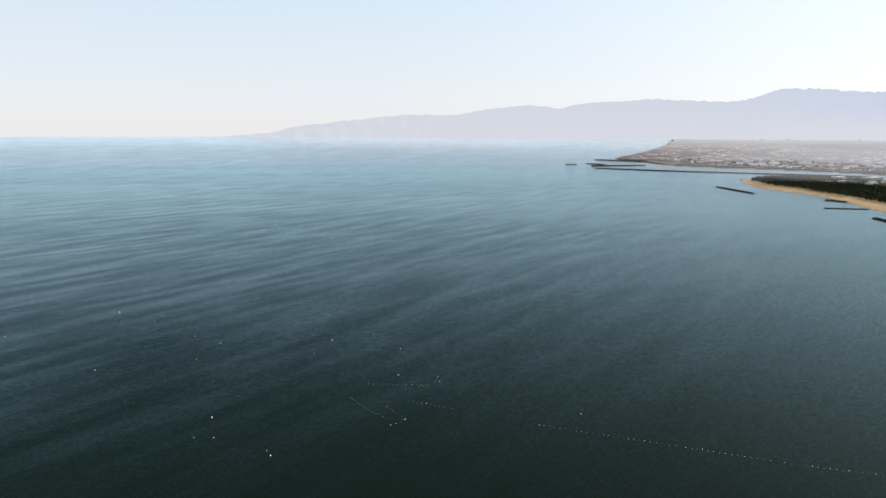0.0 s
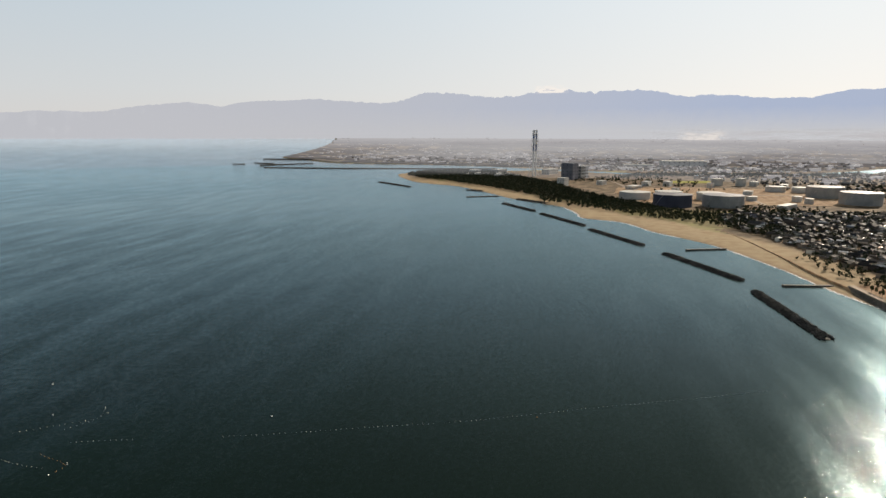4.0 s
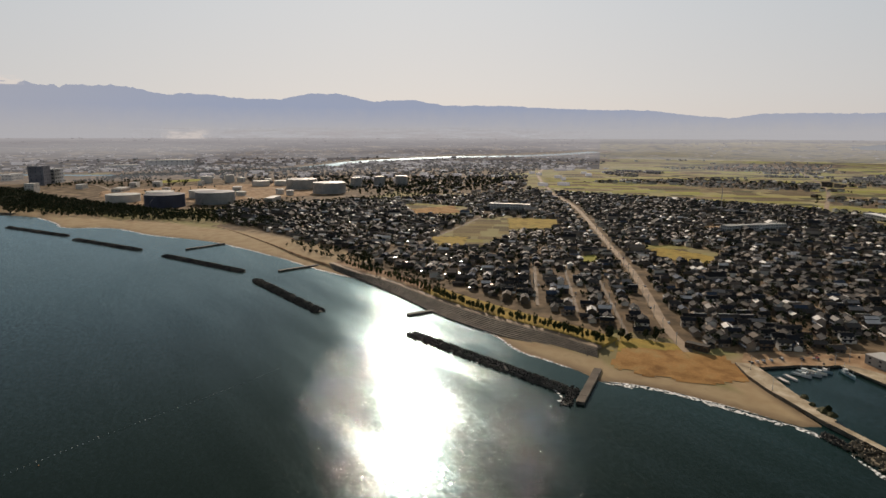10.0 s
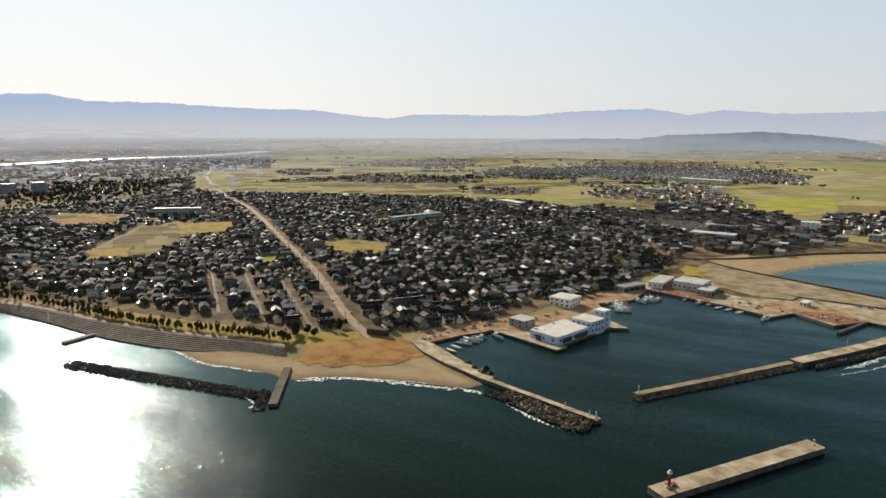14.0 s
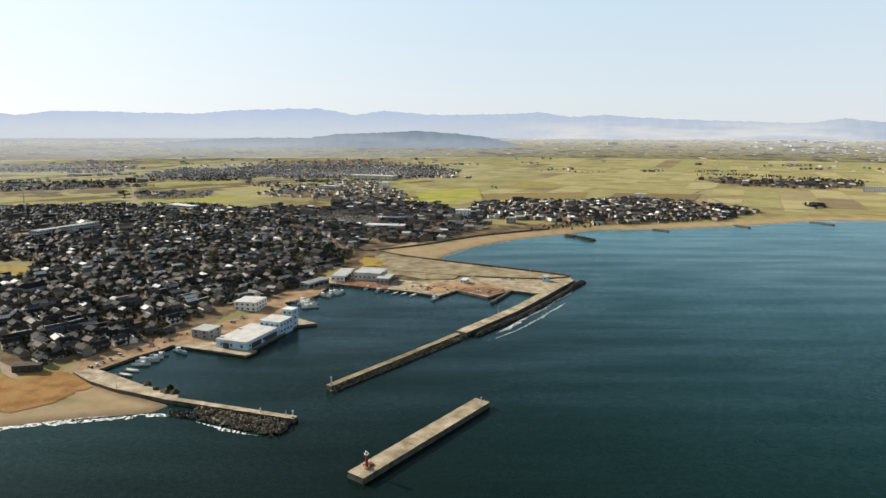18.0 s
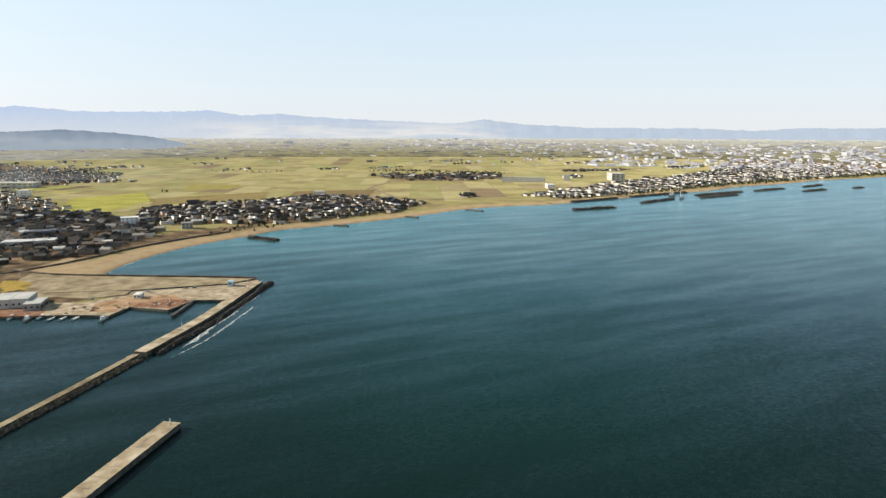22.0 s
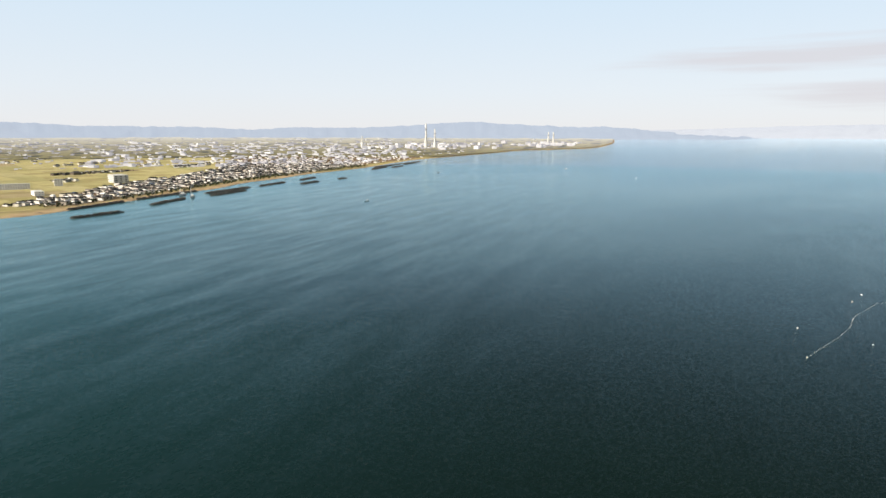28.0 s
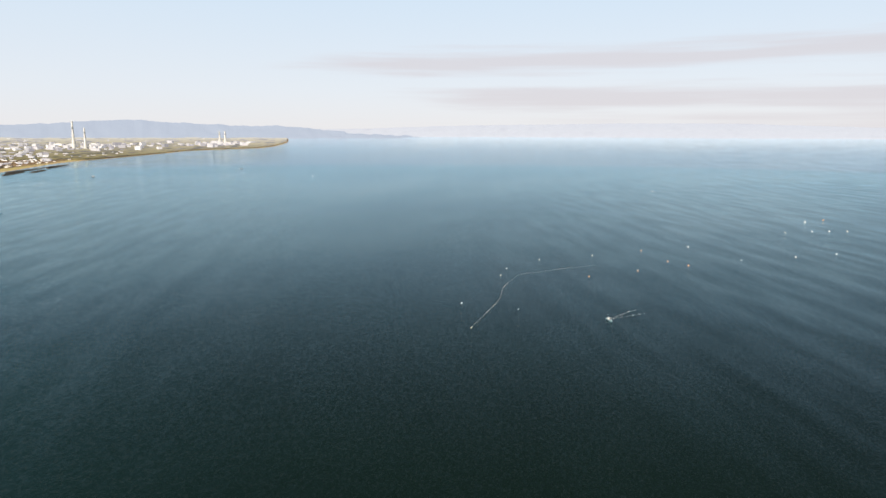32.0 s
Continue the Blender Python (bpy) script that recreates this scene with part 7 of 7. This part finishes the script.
patch("ground_tank_yard", [(1120, 1190), (1250, 1330), (1450, 1240), (1640, 1080), (1560, 840), (1400, 720), (1200, 860), (1020, 1010)], M["soil"], "bare brown ground of the tank yard", "ground", 0.5, 12.0, 14.0)
for ln in ([(985, 960), (1120, 1130), (1290, 1330), (1420, 1540), (1500, 1800)], [(1120, 1130), (1300, 1050), (1480, 960), (1680, 840)], [(1290, 1330), (1480, 1230), (1700, 1080)], [(1200, 830), (1310, 960), (1390, 1110)]):
    road("road_plant", ln, 9, M["asphalt"], "pale service road across the tank yard", 0.9)

# chimneys of the far works to the south-west
for x, y, z1, r in ((-1087, -3971, 206, 7), (-1141, -3958, 172, 6), (-1905, -3924, 156, 6), (-1935, -3910, 156, 6), (-700, -4060, 128, 6)):
    g = ground_at(x, y)
    top = tagged(empty("works_chimney", pose(x, y, g)), "white far chimney of the seaside works", "chimney")
    h = z1 - g
    for k, (u0, u1, rr, mm) in enumerate(((0, 0.3, 1.6, "tank_white"), (0.3, 0.5, 1.1, "tank_white"), (0.5, 0.72, 0.8, "tank_white"), (0.72, 0.8, 0.75, "tank"), (0.8, 1.0, 0.7, "tank_white"))):
        bm = bmesh.new()
        add_cyl(bm, 0, 0, h * u0, h * u1, r * rr, r * rr * 0.9, 12)
        part("shaft_section", bm, M[mm], top)


def works():
    """The pale halls and plants of the far town, seen as a low jumble."""
    rnd = random.Random(17)
    V, F = [], []
    spots = [(-1100 + rnd.gauss(0, 240), -4000 + rnd.gauss(0, 110), 12) for _ in range(80)] + [(-1900 + rnd.gauss(0, 120), -3880 + rnd.gauss(0, 60), 12) for _ in range(50)]
    spots += [(rnd.uniform(-900, 700), rnd.uniform(-4400, -2900), 7) for _ in range(420)] + [(rnd.uniform(700, 2000), rnd.uniform(-4300, -3700), 6) for _ in range(80)]
    spots += [(rnd.uniform(1800, 3000), rnd.uniform(200, 2300), 7) for _ in range(150)] + [(rnd.uniform(1250, 2300), rnd.uniform(2500, 3200), 7) for _ in range(80)]
    for _ in range(1500):
        a, r = radians(rnd.uniform(16, 84)), 2700 + 2050 * rnd.random() ** 1.4
        spots.append((r * math.sin(a), r * math.cos(a), 5))
    for _ in range(600):
        a, r = radians(rnd.triangular(150, 206, 190)), 2900 + 1800 * rnd.random()
        spots.append((r * math.sin(a), r * math.cos(a), 5))
    for _ in range(500):
        a, r = radians(rnd.uniform(90, 165)), 3500 + 1200 * rnd.random() ** 0.5
        spots.append((r * math.sin(a), r * math.cos(a), 4))
    for x, y, s in spots:
        if math.hypot(x, y) > RIM - 100 or shore_distance(np.array([x]), np.array([y]))[0] < 90 or away(np.array([x]), np.array([y]), RIVER)[0] < 90:
            continue
        a, b, h, t = rnd.uniform(6, 26), rnd.uniform(5, 13), s * rnd.uniform(0.5, 1.6), rnd.uniform(0, 3.1)
        if s < 6:
            a, b, h = a * 0.45, b * 0.55, h * 0.8
        g, c, q = ground_at(x, y), math.cos(t), math.sin(t)
        k = len(V)
        V += [(x + p * c - w * q, y + p * q + w * c, g + z) for z in (-2, h) for p, w in ((-a, -b), (a, -b), (a, b), (-a, b))]
        F += [(k, k + 1, k + 5, k + 4), (k + 1, k + 2, k + 6, k + 5), (k + 2, k + 3, k + 7, k + 6), (k + 3, k, k + 4, k + 7), (k + 4, k + 5, k + 6, k + 7)]
    tagged(mesh_of("works_halls", V, F, [M["wall_haze_glow"]]), "far factory halls and apartment blocks, glowing pale for haze", "halls", kind="stuff")


works()

# long jetties at the river mouth
for ln, w, z in (([(654, 2793), (993, 2565), (1500, 2290)], 12, 4), ([(781, 3344), (1000, 3190)], 14, 14), ([(666, 2925), (920, 2975)], 12, 5), ([(575, 3064), (625, 3046)], 16, 8), ([(685, 3102), (745, 3003)], 14, 7)):
    pts = smooth_line(ln, 60)
    g = np.gradient(pts, axis=0)
    nn = np.stack([-g[:, 1], g[:, 0]], 1) / np.hypot(*g.T)[:, None] * w / 2
    bm = bmesh.new()
    zz = max(float(level(*p)) for p in pts)
    prism(bm, [tuple(q) for q in pts + nn] + [tuple(q) for q in (pts - nn)[::-1]], -3, zz + 3, 0, 0)
    tagged(part("far_jetty", bm, M["rock"]), "long dark far jetty at the river mouth", "jetty")

# masts and pylons
def pylon(x, y, h, w, label):
    g = ground_at(x, y)
    top = tagged(empty("pylon", pose(x, y, g)), label, "pylon")
    bm = bmesh.new()
    n = 8
    for k in range(n):
        s0, s1 = w * (1 - k / n * 0.85), w * (1 - (k + 1) / n * 0.85)
        for i in range(4):
            a, b = math.pi / 4 + i * math.pi / 2, math.pi / 4 + (i + 1) * math.pi / 2
            p0, p1, q1 = (s0 * math.cos(a), s0 * math.sin(a), h * k / n), (s1 * math.cos(a), s1 * math.sin(a), h * (k + 1) / n), (s1 * math.cos(b), s1 * math.sin(b), h * (k + 1) / n)
            add_beam(bm, p0, p1, 0.35)
            add_beam(bm, p0, q1, 0.22)
            add_beam(bm, p1, q1, 0.2)
    part("lattice", bm, M["lattice"], top)
    for z in (0.72, 0.84, 0.95):
        bm = bmesh.new()
        add_beam(bm, (-w * 1.4, 0, h * z), (w * 1.4, 0, h * z), 0.4)
        part("cross_arm", bm, M["lattice"], top)
    return top


pylon(1290, -105, 48, 1.6, "tall slim lattice radio mast over the roofs")
for x, y in ((1620, -860), (1250, -620), (2150, -1250), (1500, -2650)):
    pylon(x, y, 44, 4.0, "steel power line pylon")

# ---- cars and yard clutter ----
def car():
    top = tagged(empty("car"), "small parked car with dark windows", "car", "parked cars")
    bm = bmesh.new()
    prof = [(-2.1, 0.35), (2.1, 0.35), (2.1, 0.8), (1.1, 0.95), (-2.1, 1.0)]
    a = [bm.verts.new((x, -0.8, z)) for x, z in prof]
    b = [bm.verts.new((x, 0.8, z)) for x, z in prof]
    for i in range(5):
        bm.faces.new((a[i], a[(i + 1) % 5], b[(i + 1) % 5], b[i]))
    bm.faces.new(a[::-1]), bm.faces.new(b)
    bmesh.ops.recalc_face_normals(bm, faces=bm.faces)
    part("body", bm, M["car"], top)
    bm = bmesh.new()
    lo, hi = [(-1.9, -0.74), (0.9, -0.74), (0.9, 0.74), (-1.9, 0.74)], [(-1.6, -0.62), (0.3, -0.62), (0.3, 0.62), (-1.6, 0.62)]
    v = [bm.verts.new((*p, 0.95)) for p in lo] + [bm.verts.new((*p, 1.45)) for p in hi]
    for f in ((0, 1, 5, 4), (1, 2, 6, 5), (2, 3, 7, 6), (3, 0, 4, 7)):
        bm.faces.new([v[i] for i in f])
    part("cabin_glass", bm, M["glass"], top)
    bm = bmesh.new()
    add_box(bm, -1.62, -0.63, 1.44, 0.32, 0.63, 1.52)
    part("roof", bm, M["car"], top)
    for x in (-1.35, 1.35):
        for y in (-0.72, 0.72):
            bm = bmesh.new()
            add_cyl(bm, 0, 0, -0.1, 0.1, 0.33, 0.33, 10, pose(x, y, 0.33, 90))
            part("wheel", bm, M["tyre"], top)
    return top


c0 = car()
rnd = random.Random(77)
PARK_SPOTS = [(448, -62, 2.0, 20), (451, -66, 2.0, 10), (454, -70, 2.0, 15), (457, -75, 2.0, 12), (462, -82, 2.0, 25), (466, -95, 2.0, 15), (470, -104, 2.0, 80), (480, -150, 2.0, 20), (486, -158, 2.0, 30), (500, -180, 2.0, 60), (492, -170, 2.0, 65),
              (478, -196, 2.0, 20), (482, -200, 2.0, 25), (469, -212, 2.0, 110), (520, -235, 2.0, 30), (560, -305, 2.2, 30), (520, -380, 2.2, 15), (470, -452, 2.2, 30), (476, -447, 2.2, 30), (500, -424, 2.2, 30), (446, -478, 2.2, 50),
              (462, -31, 3.4, 0), (470, -36, 3.4, 60), (475, -45, 3.3, 80), (520, -11, 3.6, 11), (560, 3, 3.7, 191), (640, 10, 4.2, 11), (735, 33, 4.4, 191), (780, 39, 4.4, 11), (845, 58, 4.4, 191), (590, 70, 4.3, 12), (610, 108, 4.4, 12), (560, 36, 4.2, 12)]
for i, (x, y, z, t) in enumerate(PARK_SPOTS):
    m = pose(x, y, z, 0, 0, t + rnd.uniform(-4, 4))
    if i == 0:
        c0.matrix_basis = m
    else:
        copy_thing(c0, m)


def mound(name, x, y, z, r, h, material, label, category, seed):
    """A lumpy pile."""
    rn = random.Random(seed)
    bm = bmesh.new()
    rings = []
    for k, (u, w) in enumerate(((1.0, 0), (0.85, 0.4), (0.5, 0.85), (0.15, 1.0))):
        rings.append([bm.verts.new((x + r * u * rn.uniform(0.8, 1.2) * math.cos(i * 0.628), y + r * u * rn.uniform(0.6, 1.0) * math.sin(i * 0.628), z + h * w * rn.uniform(0.8, 1.1))) for i in range(10)])
    for a, b in zip(rings[:-1], rings[1:]):
        for i in range(10):
            bm.faces.new((a[i], a[(i + 1) % 10], b[(i + 1) % 10], b[i]))
    bm.faces.new(rings[-1])
    tagged(part(name, bm, material), label, category, "piles on the quay")


for i in range(46):
    u = rnd.random()
    if i < 26:
        x, y = 505 - 75 * u + rnd.uniform(-12, 12), -352 - 62 * u + rnd.uniform(-6, 14)
        if not inside(np.array([x]), np.array([y]), QUAY_YARD)[0]:
            continue
        mound("net_pile", x, y, 1.95, rnd.uniform(1.2, 3.0), rnd.uniform(0.6, 1.5), M["net"] if i % 3 else M["concrete"], "pile of fishing nets and gear on the yard", "net pile", i)
    elif i < 36:
        x, y = 470 + rnd.uniform(-8, 20), -100 - 90 * u
        if inside(np.array([x]), np.array([y]), QUAY_TOWN)[0]:
            mound("net_pile", x, y, 1.75, rnd.uniform(1.0, 2.0), rnd.uniform(0.5, 1.2), M["net"], "pile of fishing nets on the quay", "net pile", i)
for x, y, r in ((396, -84, 3.2), (386, -86, 2.6), (378, -90, 4.0), (374, -93, 3.5)):
    mound("brush_heap", x, y, 2.1, r, r * 0.6, M["leaf"], "dark heap of brush on the concrete apron", "brush pile", int(x))
slab("pavement_net_yard", [(486, -352), (466, -362), (472, -378), (440, -388), (444, -416), (470, -425), (500, -400), (505, -372)], 1.5, 2.01, [M["soil"]], "reddish ground strewn with nets on the yard", "net yard")
block_building("bus_shelter", 462, -38, 3.2, 65, 16, 5, 3.6, M["bark"], M["roof"], 1, "dark open timber shed at the head of the cove", "shed", 0.3, 4.0)

def light_pole(h):
    """A slim quay lamp: concrete foot, tapered pole, curved arm and lamp head."""
    top = tagged(empty("light_pole"), "slim grey light pole on the quay", "light pole", "light poles of the harbour")
    bm = bmesh.new()
    add_box(bm, -0.35, -0.35, -0.1, 0.35, 0.35, 0.5)
    part("foot", bm, M["concrete"], top)
    bm = bmesh.new()
    add_cyl(bm, 0, 0, 0.5, h, 0.13, 0.08, 8)
    part("pole", bm, M["steel"], top)
    bm = bmesh.new()
    add_beam(bm, (0, 0, h - 0.1), (1.4, 0, h + 0.35), 0.09)
    part("arm", bm, M["steel"], top)
    bm = bmesh.new()
    add_box(bm, 1.2, -0.16, h + 0.22, 2.0, 0.16, h + 0.38)
    part("lamp_head", bm, M["tank"], top)
    return top


pole = light_pole(9.0)
POLES = [(401, -68, 2.2, 200), (434, -60, 2.2, 200), (461, -113, 1.9, 210), (431, -147, 1.9, 200), (473, -124, 1.8, 30), (487, -190, 1.8, 30), (520, -222, 1.8, 0), (527, -247, 1.8, 180), (557, -296, 2.0, 200), (498, -346, 2.0, 240), (470, -372, 2.0, 240),
         (446, -400, 2.0, 200), (462, -470, 3.15, 120), (520, -440, 3.15, 120), (580, -412, 3.15, 120), (640, -394, 3.15, 120), (420, -470, 3.4, 160), (394, -408, 3.4, 160), (374, -345, 3.4, 160)]
for i, (x, y, z, t) in enumerate(POLES):
    m = pose(x, y, z, 0, 0, t)
    if i == 0:
        pole.matrix_basis = m
    else:
        copy_thing(pole, m)


def utility_pole(h):
    """A concrete street pole with two cross-arms, insulators and a transformer can."""
    top = tagged(empty("utility_pole"), "grey concrete utility pole with cross-arms in the town", "utility pole", "utility poles of the town")
    bm = bmesh.new()
    add_cyl(bm, 0, 0, -0.5, h, 0.2, 0.12, 8)
    part("pole", bm, M["tank"], top)
    for z, w in ((h - 0.5, 0.95), (h - 1.3, 0.75)):
        bm = bmesh.new()
        add_box(bm, -w, -0.05, z, w, 0.05, z + 0.1)
        arm = part("cross_arm", bm, M["stack"], top)
        for x in (-w * 0.9, 0.35, w * 0.9):
            bm = bmesh.new()
            add_cyl(bm, x, 0, z + 0.1, z + 0.32, 0.06, 0.04, 6)
            part("insulator", bm, M["white"], arm)
    bm = bmesh.new()
    add_cyl(bm, 0.36, 0, h - 3.1, h - 2.2, 0.24, 0.24, 10)
    part("transformer", bm, M["tank"], top)
    return top


street = utility_pole(11.0)
k = 0
for line, gap, off in ((ROAD[:26], 34.0, 5.0), (np.array(LANES[0], float), 36.0, 2.4), (np.array(LANES[1], float), 36.0, 2.4), (np.array(LANES[2], float), 36.0, 2.4)):
    d = np.diff(line, axis=0)
    cum = np.concatenate([[0], np.cumsum(np.hypot(*d.T))])
    for q in np.arange(12, cum[-1], gap):
        x, y = np.interp(q, cum, line[:, 0]), np.interp(q, cum, line[:, 1])
        j = min(int(np.searchsorted(cum, q)) - 1, len(d) - 1)
        t = math.atan2(d[j][1], d[j][0])
        m = pose(x - math.sin(t) * off, y + math.cos(t) * off, ground_at(x, y), 0, 0, math.degrees(t) + 90)
        if k == 0:
            street.matrix_basis = m
        else:
            copy_thing(street, m)
        k += 1

# ---- floats, net lines and small boats out at sea ----
fl_bm = bmesh.new()
add_cyl(fl_bm, 0, 0, -0.3, 0.25, 0.55, 0.7, 10)
add_cyl(fl_bm, 0, 0, 0.25, 0.7, 0.7, 0.2, 10)
f0 = tagged(empty("mooring_float"), "small pale mooring float on the dark water", "float", "mooring floats")
part("body", fl_bm, M["float"], f0)
fl_bm = bmesh.new()
add_cyl(fl_bm, 0, 0, 0.7, 1.5, 0.06, 0.05, 6)
part("post", fl_bm, M["steel"], f0)
FLOATS_NORTH = [(-324, 460), (-273, 529), (-232, 503), (-184, 463), (-165, 414), (-160, 447), (-222, 393), (-123, 324), (-124, 301), (-114, 301), (-84, 288), (-81, 283), (-81, 455), (-89, 427), (-30, 437), (-28, 387), (-3, 384),
                (-2, 376), (-27, 316), (-20, 323), (75, 330), (200, 262)]
FLOATS_WEST = [(-407, -387), (-359, -331), (-520, -438), (-552, -456), (-427, -339), (-584, -369), (-620, -462), (-690, -433), (-647, -347), (-765, -407), (-721, -349), (-836, -377), (-716, -321), (-793, -291), (-862, -252), (-922, -223),
               (-1586, -822), (-1222, -348), (-1276, -335), (-1114, -306), (-1133, -287), (-1152, -267), (-1067, -330)]
done = False
for x, y in FLOATS_NORTH + FLOATS_WEST:
    d = math.hypot(x, y)
    m = pose(x, y, 0.1, 0, 0, rnd.uniform(0, 360)) @ Matrix.Scale((0.55 if y > 0 else 0.85) * max(1.0, d / 750) * rnd.uniform(0.8, 1.25), 4)
    if not done:
        f0.matrix_basis, done = m, True
    else:
        copy_thing(f0, m).matrix_basis = m


def float_line(line, gap, size, label):
    pts = smooth_line(line, gap)
    V, F = [], []
    for i, p in enumerate(pts):
        s = size * rnd.uniform(0.7, 1.2)
        k = len(V)
        V += [(p[0] + s * a, p[1] + s * b, z) for a, b, z in ((-1, -1, -0.1), (1, -1, -0.1), (1, 1, -0.1), (-1, 1, -0.1), (-0.6, -0.6, 0.35), (0.6, -0.6, 0.35), (0.6, 0.6, 0.35), (-0.6, 0.6, 0.35))]
        F += [(k, k + 1, k + 5, k + 4), (k + 1, k + 2, k + 6, k + 5), (k + 2, k + 3, k + 7, k + 6), (k + 3, k, k + 4, k + 7), (k + 4, k + 5, k + 6, k + 7)]
    tagged(mesh_of("net_floats", V, F, [M["float"]]), label, "net floats", kind="stuff")


for ln in ([(-45, 372), (-22, 371), (-7, 371)], [(-22, 364), (-7, 371), (-3, 382)], [(-53, 351), (-42, 336), (-30, 324)], [(-19, 347), (8, 336)], [(-31, 339), (-21, 323), (-27, 316)], [(48, 318), (79, 306), (114, 294), (167, 275), (235, 257), (296, 239), (342, 227)]):
    float_line(ln, 2.6, 0.17, "dotted line of pale net floats")
float_line([(-359, -331), (-440, -372), (-480, -400), (-538, -428)], 3.6, 0.14, "dotted line of pale net floats")
float_line([(-538, -428), (-580, -418), (-640, -398)], 4.0, 0.17, "dotted line of pale net floats")
for x, y, r, L in ((-454, -266, 60, 9), (-252, -1420, 20, 12), (-700, -2380, 40, 16), (-1300, -2500, 10, 18), (-1250, -1900, 70, 16)):
    b = boat(L, -0.1, "small white motor boat under way on the bay")
    b.matrix_basis = pose(x, y, 0.3, 0, 0, r)
surf([(-459, -268), (-475, -262), (-497, -256)], 0.05, 0.5, 41, 0.4)
surf([(-458, -270), (-475, -269), (-499, -268)], 0.05, 0.4, 42, 0.2)
